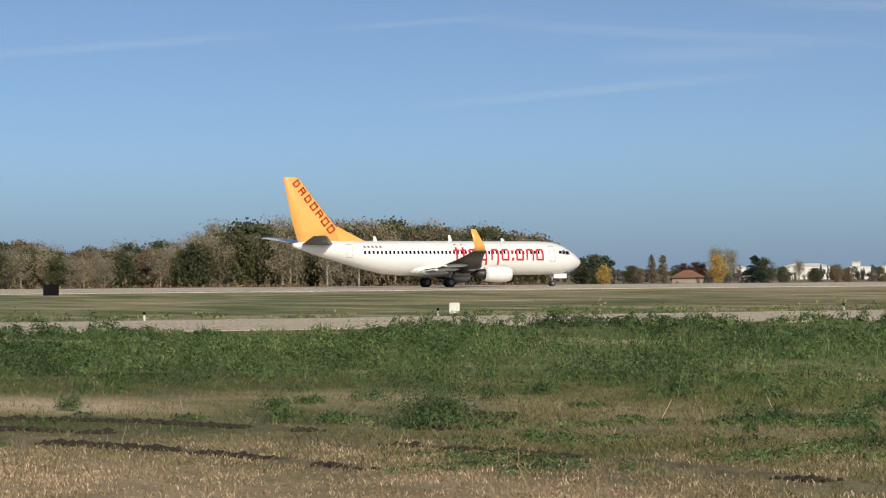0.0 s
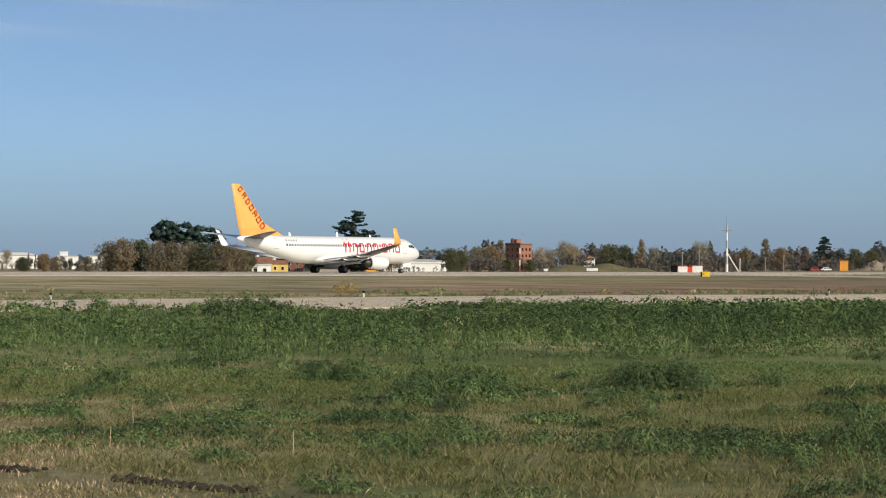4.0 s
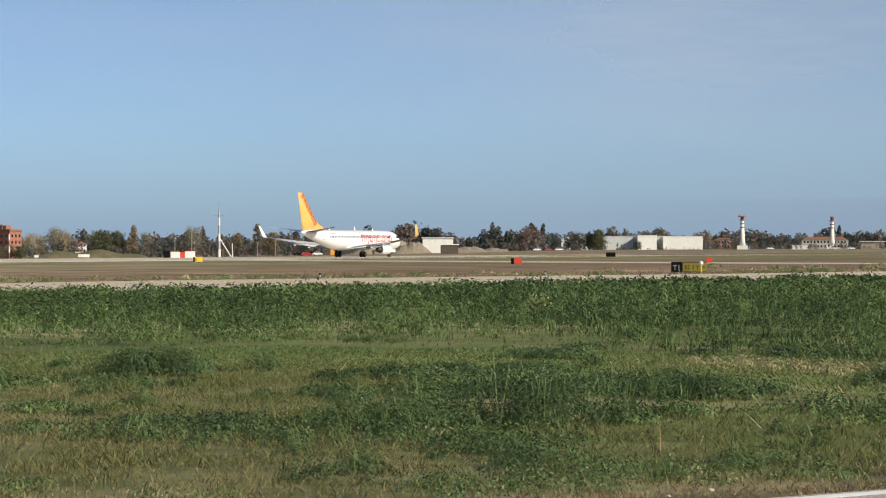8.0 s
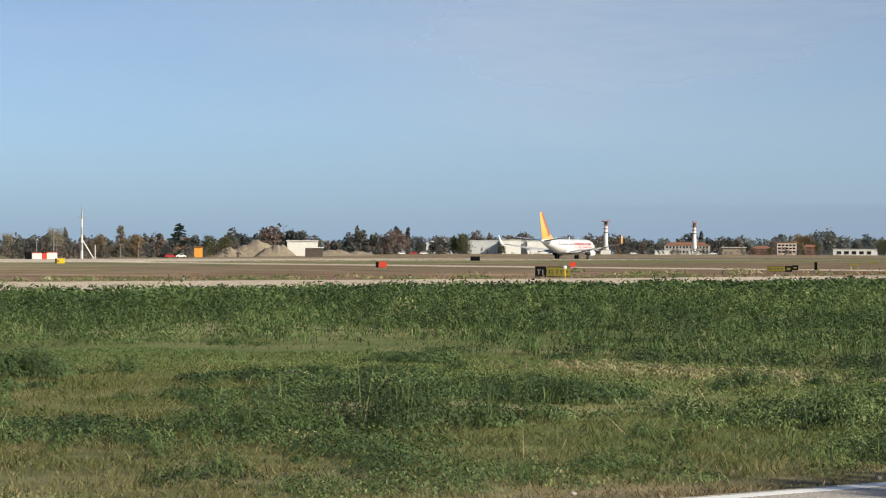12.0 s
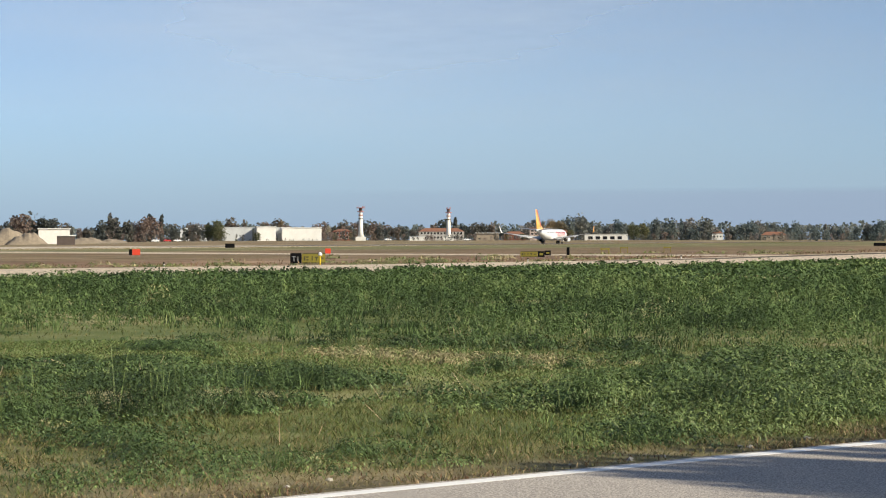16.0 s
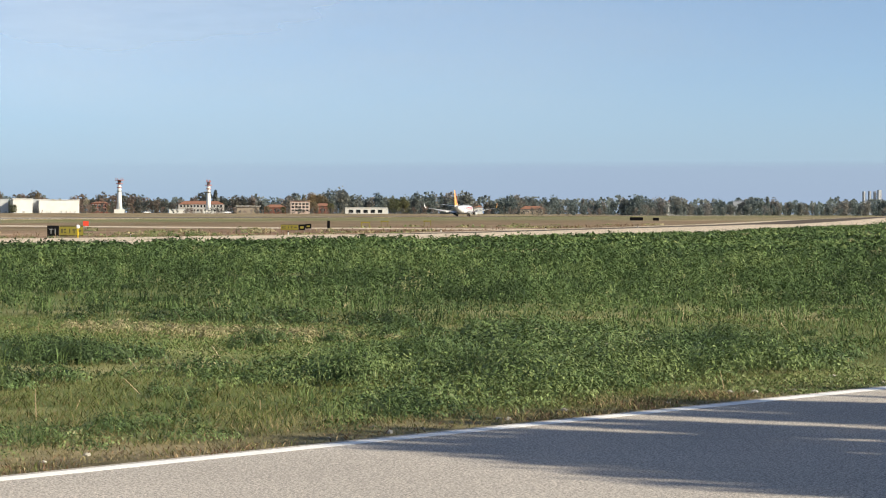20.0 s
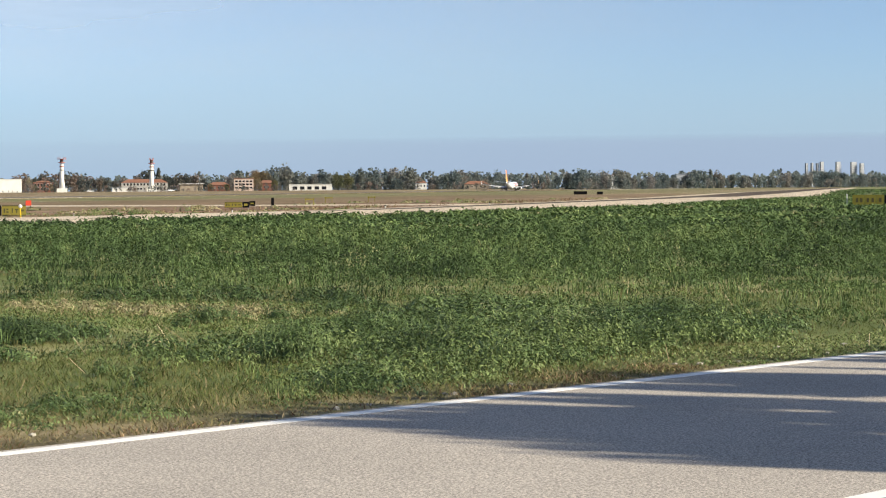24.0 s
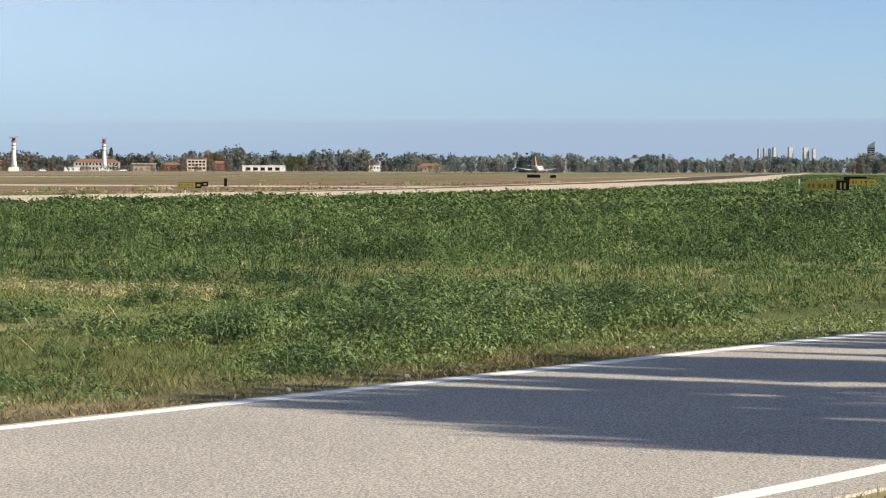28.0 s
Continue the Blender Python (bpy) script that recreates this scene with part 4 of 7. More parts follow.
def build_infield():
    rng = np.random.default_rng(33)
    a = np.radians(rng.uniform(14, 86, 150000))
    r = rng.uniform(72, 300, 150000) ** 1.0
    x, y = r * np.sin(a), r * np.cos(a)
    far = y - along(TAXI_FAR, x)
    p = patchy(x, y, 9.0, 3, 4)
    far = np.where(x > 330, -1.0, far)
    ok = (far > 0.3) & (y < RUN_Y0 - 2) & (np.abs(x - np.interp(y, [36, 75, 100, 130, 196], [221, 230, 240, 256, 290])) > 9)
    rim = np.exp(-far / 2.2)
    keep = ok & (rng.uniform(0, 1, len(x)) < 0.9 * rim + 0.3 * np.exp(-far / 9.0) * (p > 0.5))
    x, y, far, p, r = x[keep], y[keep], far[keep], p[keep], r[keep]
    h = (0.06 + 0.16 * np.clip(p - 0.35, 0, 1) + 0.3 * np.exp(-far / 1.8) * np.clip(2.6 * p - 0.9, 0, 1)) * rng.uniform(0.6, 1.4, len(x)) * np.clip(r / 90, 1, 1.5)
    w = 0.012 * np.clip(r / 80, 1, 3.5)
    rust = rng.uniform(0, 1, len(x)) < np.clip(0.1 + russet(x, y), 0, 0.92) * (0.55 + 0.9 * p)
    V = blades(x, y, h, w, rng)
    d = np.clip(dryness(x, y) + rng.normal(0, 0.16, len(x)), 0, 1)
    tagged(quads("infield_grass", V[~rust], M["grass"], dry=d[~rust]), "dry yellow-green grass between runway and taxiway", "grass", kind="stuff")
    tagged(quads("russet_weeds", V[rust], M["russet"]), "russet brown weeds along the taxiway", "weeds", kind="stuff")
    # ragged weeds along the far edge of the taxiway
    x = rng.uniform(-30, 150, 1200)
    off = 0.3 + rng.gamma(1.3, 0.9, 1200)
    y = along(TAXI_FAR, x) + off
    p = patchy(x, y, 3.2, 2.9, 3)
    keep = (p > 0.44) & (rng.uniform(0, 1, 1200) < np.clip(6 * (p - 0.42), 0.2, 1))
    x, y, p = x[keep], y[keep], p[keep]
    V, F, T = clump_leaves(x, y, rng.uniform(0.15, 0.5, len(x)), np.clip(1.6 * (p - 0.38), 0.08, 0.36) * rng.uniform(0.5, 1.1, len(x)), np.clip(rng.normal(0.72, 0.2, len(x)), 0.25, 1), 44, rng, np.full(len(x), 0.13), slim=0.13, core=0)
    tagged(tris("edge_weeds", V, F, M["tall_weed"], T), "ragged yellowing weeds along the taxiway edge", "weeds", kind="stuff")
    # low clumps of dry and green weeds over the field
    x, y = scatter(3000, 72.0, 330.0, 14, 88, rng)
    far = y - along(TAXI_FAR, x)
    p = patchy(x, y, 14.0, 6.0, 3)
    keep = (far > 0.8) & (far < 6 + 30 * rng.uniform(0, 1, len(x)) ** 3) & (y < RUN_Y0 - 4) & (p > 0.45) & (np.abs(x - np.interp(y, [36, 75, 100, 130, 196], [221, 230, 240, 256, 290])) > 11)
    x, y, p, r = x[keep], y[keep], p[keep], np.hypot(x, y)[keep]
    rad = rng.uniform(0.3, 1.2, len(x)) * np.clip(r / 120, 0.6, 1.6)
    h = rng.uniform(0.05, 0.2, len(x)) * (0.5 + 1.5 * np.clip(p - 0.5, 0, 1) * 4)
    V, F, T = clump_leaves(x, y, rad, np.clip(h, 0.04, 0.42), np.clip(rng.normal(0.93, 0.07, len(x)), 0.5, 1), 30, rng, np.clip(0.0022 * r, 0.16, 0.5), slim=0.16, core=1)
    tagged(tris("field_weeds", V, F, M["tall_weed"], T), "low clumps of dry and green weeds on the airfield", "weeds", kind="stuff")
    # ragged grass rim along the runway
    x = rng.uniform(300, 1500, 18000)
    y = RUN_Y0 - np.abs(rng.normal(0, 5, 18000)) - 0.3
    h = rng.uniform(0.06, 0.25, 18000) * (0.5 + patchy(x, y, 40.0, 5))
    tagged(quads("rim_grass", blades(x, y, h, np.full(18000, 0.06), rng, 0.0, 0.3), M["grass"], dry=np.clip(0.45 + 0.4 * wave(x, y, 20, 3.0), 0, 1)), "ragged grass along the runway edge", "grass", kind="stuff")
    # reddish dry grass on the bank behind the runway
    a = np.radians(rng.uniform(14, 50, 16000))
    r = rng.uniform(285, 420, 16000)
    x, y = r * np.sin(a), r * np.cos(a)
    keep = (y > RUN_Y1 + 3) & (y < RUN_Y1 + 60) & (patchy(x, y, 30.0, 8) > 0.47) & (np.degrees(a) < 31.5)
    x, y = x[keep], y[keep]
    h = rng.uniform(0.15, 0.5, len(x))
    tagged(quads("russet_bank", blades(x, y, h, np.full(len(x), 0.12), rng, ground_z(x, y)), M["russet"]), "russet dry grass behind the runway", "grass", kind="stuff")


# ---------------------------------------------------------------- the airliner
FUSE = [(0.0, 2.80, 0.03, 0.03), (-0.12, 2.81, 0.30, 0.28), (-0.45, 2.84, 0.62, 0.58), (-1.0, 2.92, 0.95, 0.92), (-1.7, 3.03, 1.24, 1.24), (-2.5, 3.15, 1.47, 1.58), (-3.4, 3.26, 1.67, 1.83), (-4.6, 3.33, 1.81, 1.96), (-6.2, 3.36, 1.88, 2.0), (-24.5, 3.36, 1.88, 2.0), (-27.0, 3.46, 1.84, 1.9), (-29.5, 3.74, 1.66, 1.62), (-32.0, 4.08, 1.36, 1.28), (-34.5, 4.42, 0.98, 0.93), (-36.5, 4.68, 0.58, 0.57), (-37.7, 4.82, 0.3, 0.32), (-38.1, 4.87, 0.16, 0.18)]


def hull(x, th, side, out=0.0):
    """A point on the fuselage skin: th is the angle above the waist, side -1 right, 1 left."""
    xs = [f[0] for f in FUSE][::-1]
    zc, w, h = (float(np.interp(x, xs, [f[k] for f in FUSE][::-1])) for k in (1, 2, 3))
    return Vector((x, side * (w + out) * math.cos(th), zc + (h + out) * math.sin(th)))


def hull_th(x, z):
    xs = [f[0] for f in FUSE][::-1]
    zc, h = (float(np.interp(x, xs, [f[k] for f in FUSE][::-1])) for k in (1, 3))
    return math.asin(max(-0.98, min(0.98, (z - zc) / h)))


def decal_bm(bm, x0, x1, z0, z1, side, out=0.012, slant=0.0, n=4):
    """A thin raised panel lying on the skin."""
    rows = []
    for j in range(n + 1):
        z = z0 + (z1 - z0) * j / n
        row = []
        for i in range(3):
            x = x0 + (x1 - x0) * i / 2 + slant * (z - z0)
            row.append(bm.verts.new(hull(x, hull_th(x, z), side, out)))
        rows.append(row)
    for j in range(n):
        for i in range(2):
            bm.faces.new((rows[j][i], rows[j][i + 1], rows[j + 1][i + 1], rows[j + 1][i]))


def foil(bm, sections, thick=0.11):
    """A lofted surface through chords: (leading point, trailing point), each section an aerofoil."""
    loops = []
    for lead, trail, up, t in sections:
        lead, trail, up = Vector(lead), Vector(trail), Vector(up)
        c = (trail - lead).length
        prof = [(0, 0), (0.03, 0.4), (0.12, 0.8), (0.35, 1.0), (0.65, 0.65), (1.0, 0.04)]
        ring = [lead.lerp(trail, f) + up * (h * c * t * 0.55) for f, h in prof]
        ring += [lead.lerp(trail, f) - up * (h * c * t * 0.45) for f, h in prof[:0:-1]]
        loops.append([bm.verts.new(p) for p in ring])
    k = len(loops[0])
    for a, b in zip(loops, loops[1:]):
        for i in range(k):
            bm.faces.new((a[i], a[(i + 1) % k], b[(i + 1) % k], b[i]))
    bm.faces.new(loops[0][::-1])
    bm.faces.new(loops[-1])
    return finish(bm)


def shade_underside(ob, top):
    """The upper skin of a wing is pale; shade is painted into its near-black underside."""
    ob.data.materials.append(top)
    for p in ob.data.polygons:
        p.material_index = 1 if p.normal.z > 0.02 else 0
    return ob


def wheel(parent, x, y, r, w):
    bm = bmesh.new()
    prof = [(-0.5, 0.55), (-0.5, 0.86), (-0.36, 0.98), (0, 1.0), (0.36, 0.98), (0.5, 0.86), (0.5, 0.55)]
    tube_bm(bm, [((x, y + o * w, r), r * k, (1, 0, 0), (0, 0, 1)) for o, k in prof], 24)
    ty = smooth(part("tyre", finish(bm), M["rubber"], parent))
    bm = bmesh.new()
    tube_bm(bm, [((x, y + o * w, r), r * k, (1, 0, 0), (0, 0, 1)) for o, k in ((-0.53, 0.2), (-0.51, 0.52), (0.51, 0.52), (0.53, 0.2))], 16)
    part("rim", finish(bm), M["rim_grey"], ty)


def build_airliner():
    air = thing("airliner", "white twin-jet airliner with an orange tail fin rolling on the runway", "airplane")
    bm = bmesh.new()
    fine = []
    xs = sorted({f[0] for f in FUSE} | set(np.arange(-24, -6, 2.0).tolist()), reverse=True)
    for x in xs:
        zc, w, h = (float(np.interp(x, [f[0] for f in FUSE][::-1], [f[k] for f in FUSE][::-1])) for k in (1, 2, 3))
        fine.append(((x, 0, zc), (w, h), (0, 1, 0), (0, 0, 1)))
    tube_bm(bm, fine, 40)
    smooth(part("fuselage", finish(bm), M["white"], air, "gloss white fuselage"))
    # belly fairing between the wings
    bm = bmesh.new()
    tube_bm(bm, [((x, 0, 2.05), (w, h), (0, 1, 0), (0, 0, 1)) for x, w, h in ((-12.8, 0.3, 0.2), (-13.9, 1.5, 0.62), (-15.8, 2.05, 0.85), (-21.6, 2.1, 0.88), (-23.4, 1.5, 0.66), (-25.0, 0.3, 0.2))], 24)
    smooth(part("belly_fairing", finish(bm), M["white"], air))
    # fin, rudder line, dorsal fillet
    bm = bmesh.new()
    foil(bm, [((-32.2, 0, 4.9), (-37.35, 0, 4.9), (0, 1, 0), 0.1), ((-32.6, 0, 6.9), (-38.0, 0, 6.9), (0, 1, 0), 0.1), ((-37.3, 0, 12.3), (-39.2, 0, 12.3), (0, 1, 0), 0.09), ((-37.75, 0, 12.48), (-39.15, 0, 12.48), (0, 1, 0), 0.04)])
    fin = smooth(part("tail_fin", bm, M["orange"], air, "orange tail fin"))
    bm = bmesh.new()
    foil(bm, [((-28.2, 0, 5.05), (-34.0, 0, 4.9), (0, 1, 0), 0.04), ((-29.6, 0, 5.62), (-34.0, 0, 5.62), (0, 1, 0), 0.05), ((-32.45, 0, 6.95), (-34.4, 0, 6.95), (0, 1, 0), 0.08)])
    smooth(part("dorsal_fillet", bm, M["orange"], fin))
    # plain slanting bars where the fin carries its maker's mark
    for side in (-1, 1):
        for i in range(7):
            t = i / 6
            cx, cz = -37.45 + 4.2 * t, 11.75 - 5.1 * t
            s = 0.78 + 0.16 * t
            bm = bmesh.new()
            ax, az = 0.62, -0.78
            bx, bz = 0.78, 0.62
            arm = (0.42, 0.0, -0.42)[i % 3]
            for ou, ov, hu, hv in ((-0.33, 0, 0.1, 0.52), (0.33, 0, 0.1, 0.52 if i % 2 else 0.34), (0, arm, 0.4, 0.09), (0, -0.42 if i % 3 == 0 else 0.42, 0.3, 0.08)):
                ring = []
                for du, dv in ((-1, -1), (1, -1), (1, 1), (-1, 1)):
                    u, v = (ou + du * hu) * s, (ov + dv * hv) * s
                    ring.append((cx + ax * u + bx * v - 0.2, cz + az * u + bz * v))
                out = 0.16 + 0.13 * (1 - (cz - 6) / 7)
                va = [bm.verts.new((px, side * out, pz)) for px, pz in ring]
                vb = [bm.verts.new((px, side * (out + 0.03), pz)) for px, pz in ring]
                bm.faces.new(va)
                bm.faces.new(vb[::-1])
                for k in range(4):
                    bm.faces.new((va[k], va[(k + 1) % 4], vb[(k + 1) % 4], vb[k]))
            part("fin_marking", finish(bm), M["brown_mark"], fin)
    for side in (-1, 1):
        bm = bmesh.new()
        foil(bm, [((-33.3, side * 0.5, 4.95), (-37.1, side * 0.4, 4.95), (0, 0, 1), 0.1), ((-37.3, side * 7.1, 5.75), (-38.9, side * 7.1, 5.75), (0, 0, 1), 0.08)])
        shade_underside(part("tailplane", bm, M["wing_shade_grey"], air, "tailplane with a white upper skin and shade painted underneath"), M["white"])
        bm = bmesh.new()
        foil(bm, [((-14.2, side * 1.5, 1.95), (-22.4, side * 1.5, 2.0), (0, 0, 1), 0.12), ((-16.9, side * 5.6, 2.4), (-22.2, side * 5.6, 2.3), (0, 0, 1), 0.11), ((-20.3, side * 11.8, 3.2), (-23.6, side * 11.8, 3.1), (0, 0, 1), 0.1), ((-23.0, side * 17.0, 4.0), (-24.6, side * 17.0, 3.95), (0, 0, 1), 0.1)])
        w = shade_underside(smooth(part("wing", bm, M["wing_shade_grey"], air, "swept wing, pale on top, shade painted on its underside")), M["wing_top"])
        bm = bmesh.new()
        foil(bm, [((-23.0, side * 16.98, 4.0), (-24.6, side * 16.98, 3.95), (0, 0, 1), 0.09), ((-23.2, side * 17.4, 4.12), (-24.7, side * 17.4, 4.1), (0, -side * 0.6, 0.8), 0.09), ((-23.4, side * 17.6, 4.5), (-24.7, side * 17.6, 4.5), (0, -side, 0.2), 0.09), ((-24.7, side * 17.95, 6.3), (-25.4, side * 17.95, 6.38), (0, -side, 0.15), 0.08)])
        wl = smooth(part("winglet", bm, M["orange"], w, "winglet, orange outside and white inside"))
        wl.data.materials.append(M["white"])
        for p in wl.data.polygons:
            p.material_index = 1 if p.normal.y * side < -0.25 else 0
        # flaps set for take-off and their track fairings
        bm = bmesh.new()
        foil(bm, [((-22.2, side * 2.2, 1.95), (-23.6, side * 2.2, 1.62), (0, 0, 1), 0.1), ((-22.1, side * 5.5, 2.22), (-23.3, side * 5.5, 1.95), (0, 0, 1), 0.1)])
        shade_underside(smooth(part("flap", bm, M["wing_shade_grey"], w)), M["wing_top"])
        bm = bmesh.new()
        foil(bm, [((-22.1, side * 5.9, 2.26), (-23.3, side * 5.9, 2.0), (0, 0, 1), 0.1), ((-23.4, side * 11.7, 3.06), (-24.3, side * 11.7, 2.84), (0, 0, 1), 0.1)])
        shade_underside(smooth(part("flap", bm, M["wing_shade_grey"], w)), M["wing_top"])
        for fy, fx, fz in ((3.9, -21.9, 1.85), (7.2, -22.4, 2.2), (10.2, -22.9, 2.65)):
            bm = bmesh.new()
            tube_bm(bm, [((fx + o, side * fy, fz - 0.15 - 0.08 * (o < -0.5)), (0.16 * k, 0.22 * k), (0, 1, 0), (0, 0, 1)) for o, k in ((1.6, 0.1), (1.1, 0.8), (0, 1.0), (-1.0, 0.8), (-1.7, 0.08))], 12)
            smooth(part("flap_fairing", finish(bm), M["white"], w))
        # engine
        bm = bmesh.new()
        ec = (side * 4.83, 1.52)
        ring = [(-12.9, 0.8), (-12.8, 0.88), (-12.95, 0.95), (-13.6, 1.02), (-14.6, 1.04), (-15.6, 0.94), (-16.3, 0.82), (-16.25, 0.76), (-14.9, 0.78)]
        tube_bm(bm, [((x, ec[0], ec[1]), (r, r * 0.96), (0, 1, 0), (0, 0, 1)) for x, r in ring], 32, cap=False)
        nac = smooth(part("engine_nacelle", finish(bm), M["white"], air, "white engine nacelle"))
        bm = bmesh.new()
        tube_bm(bm, [((x, ec[0], ec[1]), r, (0, 1, 0), (0, 0, 1)) for x, r in ((-13.2, 0.05), (-13.45, 0.25), (-13.6, 0.3), (-13.61, 0.8), (-13.75, 0.81))], 24)
        part("fan", finish(bm), M["dark_metal"], nac)
        bm = bmesh.new()
        tube_bm(bm, [((x, ec[0], ec[1]), r, (0, 1, 0), (0, 0, 1)) for x, r in ((-15.5, 0.75), (-16.3, 0.6), (-17.2, 0.48), (-17.25, 0.3), (-18.0, 0.05))], 24)
        smooth(part("exhaust", finish(bm), M["dark_metal"], nac))
        bm = bmesh.new()
        foil(bm, [((-14.0, ec[0], 2.5), (-19.2, ec[0], 2.3), (0, 1, 0), 0.05), ((-14.2, ec[0], 1.9), (-18.0, ec[0], 1.9), (0, 1, 0), 0.06)])
        part("pylon", bm, M["white"], nac)
        # main gear
        bm = bmesh.new()
        rod_bm(bm, (-19.4, side * 2.86, 2.0), (-19.6, side * 2.86, 0.55), 0.14, 0.12)
        rod_bm(bm, (-19.6, side * 2.35, 0.56), (-19.6, side * 3.37, 0.56), 0.08)
        rod_bm(bm, (-18.3, side * 2.4, 1.9), (-19.5, side * 2.86, 0.9), 0.07)
        strut = part("main_gear", finish(bm), M["steel"], air)
        wheel(strut, -19.6, side * 2.5, 0.56, 0.38)
        wheel(strut, -19.6, side * 3.22, 0.56, 0.38)
        # windows, doors, markings
        for i in range(46):
            x = -6.4 - i * 0.52
            bm = bmesh.new()
            decal_bm(bm, x - 0.13, x + 0.13, 3.83, 4.19, side, 0.008, n=2)
            part("cabin_window", bm, M["glass_dark"], air)
        for x0, x1, z0, z1 in ((-5.4, -4.6, 2.95, 4.75), (-32.0, -31.25, 3.45, 4.95)):
            bm = bmesh.new()
            e = 0.05
            decal_bm(bm, x0, x0 + e, z0, z1, side, 0.01)
            decal_bm(bm, x1 - e, x1, z0, z1, side, 0.01)
            decal_bm(bm, x0, x1, z0, z0 + e, side, 0.01, n=1)
            decal_bm(bm, x0, x1, z1 - e, z1, side, 0.01, n=1)
            part("door_outline", bm, M["grey_mark"], air)
        for x0, x1, z0, z1 in ((-2.9, -2.3, 3.75, 4.15), (-3.5, -2.96, 3.8, 4.25), (-4.0, -3.56, 3.85, 4.2)):
            bm = bmesh.new()
            decal_bm(bm, x0, x1, z0, z1, side, 0.012, n=2)
            part("cockpit_window", bm, M["glass_dark"], air)
        # plain shapes in the colour of the carrier's large side marking
        for i, (cx, tall, tail) in enumerate(((-18.0, 1, 0), (-17.1, 1, 0), (-15.9, 0, 1), (-14.5, 0, 1), (-12.9, 0, 1), (-11.5, 0, 0), (-10.5, 2, 0), (-9.5, 0, 0), (-8.1, 0, 0), (-6.75, 0, 0))):
            bm = bmesh.new()
            z0, z1 = (2.55 if tail else 3.05), (4.95 if tall == 1 else 4.4)
            if tall == 2:
                decal_bm(bm, cx - 0.15, cx + 0.15, 3.05, 3.4, side, 0.016, n=2)
                decal_bm(bm, cx - 0.15, cx + 0.15, 3.95, 4.25, side, 0.016, n=2)
            elif tall == 1:
                decal_bm(bm, cx - 0.13, cx + 0.13, z0, z1, side, 0.016)
                decal_bm(bm, cx - 0.4, cx + 0.4, 4.15, 4.35, side, 0.016, n=1)
            else:
                decal_bm(bm, cx - 0.55, cx - 0.33, 3.15, 4.3, side, 0.016)
                decal_bm(bm, cx + 0.28, cx + 0.5, z0, z1 - 0.15, side, 0.016)
                decal_bm(bm, cx - 0.4, cx + 0.4, 4.2, 4.42, side, 0.018, n=1)
                if i % 2:
                    decal_bm(bm, cx - 0.4, cx + 0.35, 3.05, 3.27, side, 0.018, n=1)
            part("side_marking", bm, M["red_mark"], air)
        for i in range(5):
            bm = bmesh.new()
            decal_bm(bm, -29.9 + i * 0.5, -29.62 + i * 0.5, 4.5, 4.78, side, 0.012, n=1)
            part("small_marking", bm, M["grey_mark"], air)
    bm = bmesh.new()
    rod_bm(bm, (-3.9, 0, 1.7), (-4.0, 0, 0.36), 0.1, 0.08)
    rod_bm(bm, (-4.0, -0.3, 0.35), (-4.0, 0.3, 0.35), 0.05)
    rod_bm(bm, (-2.8, 0, 1.55), (-3.95, 0, 0.9), 0.05)
    ng = part("nose_gear", finish(bm), M["steel"], air)
    wheel(ng, -4.0, -0.22, 0.35, 0.2)
    wheel(ng, -4.0, 0.22, 0.35, 0.2)
    for y in (-0.42, 0.42):
        box("gear_door", (-4.0, -2.2, y - 0.02, y + 0.02, 0.95, 1.5), M["white"], air)
    for x, h in ((-10.5, 0.35), (-17.6, 0.7), (-27.4, 0.5)):
        bm = bmesh.new()
        foil(bm, [((x, 0, 5.3), (x - 0.5, 0, 5.3), (0, 1, 0), 0.1), ((x - 0.25, 0, 5.36 + h), (x - 0.55, 0, 5.36 + h), (0, 1, 0), 0.1)])
        part("antenna", bm, M["white"], air)
    return air


# ---------------------------------------------------------------- trees
def unit_sphere(fine=1):
    bm = bmesh.new()
    bmesh.ops.create_icosphere(bm, subdivisions=fine, radius=1.0)
    V = np.array([tuple(v.co) for v in bm.verts])
    F = np.array([[v.index for v in f.verts] for f in bm.faces])
    bm.free()
    return V, F


def tris(name, V, F, material, tone):
    """One mesh of triangles from arrays, with a tone for each vertex."""
    me = bpy.data.meshes.new(name)
    me.vertices.add(len(V))
    me.vertices.foreach_set("co", np.ascontiguousarray(V, dtype=np.float32).ravel())
    me.loops.add(3 * len(F))
    me.loops.foreach_set("vertex_index", np.ascontiguousarray(F, dtype=np.int32).ravel())
    me.polygons.add(len(F))
    me.polygons.foreach_set("loop_start", np.arange(0, 3 * len(F), 3, dtype=np.int32))
    me.update(calc_edges=True)
    me.polygons.foreach_set("use_smooth", np.ones(len(F), dtype=bool))
    a = me.attributes.new("dry", "FLOAT", "POINT")
    a.data.foreach_set("value", tone.astype(np.float32))
    me.materials.append(material)
    return new(name, me)


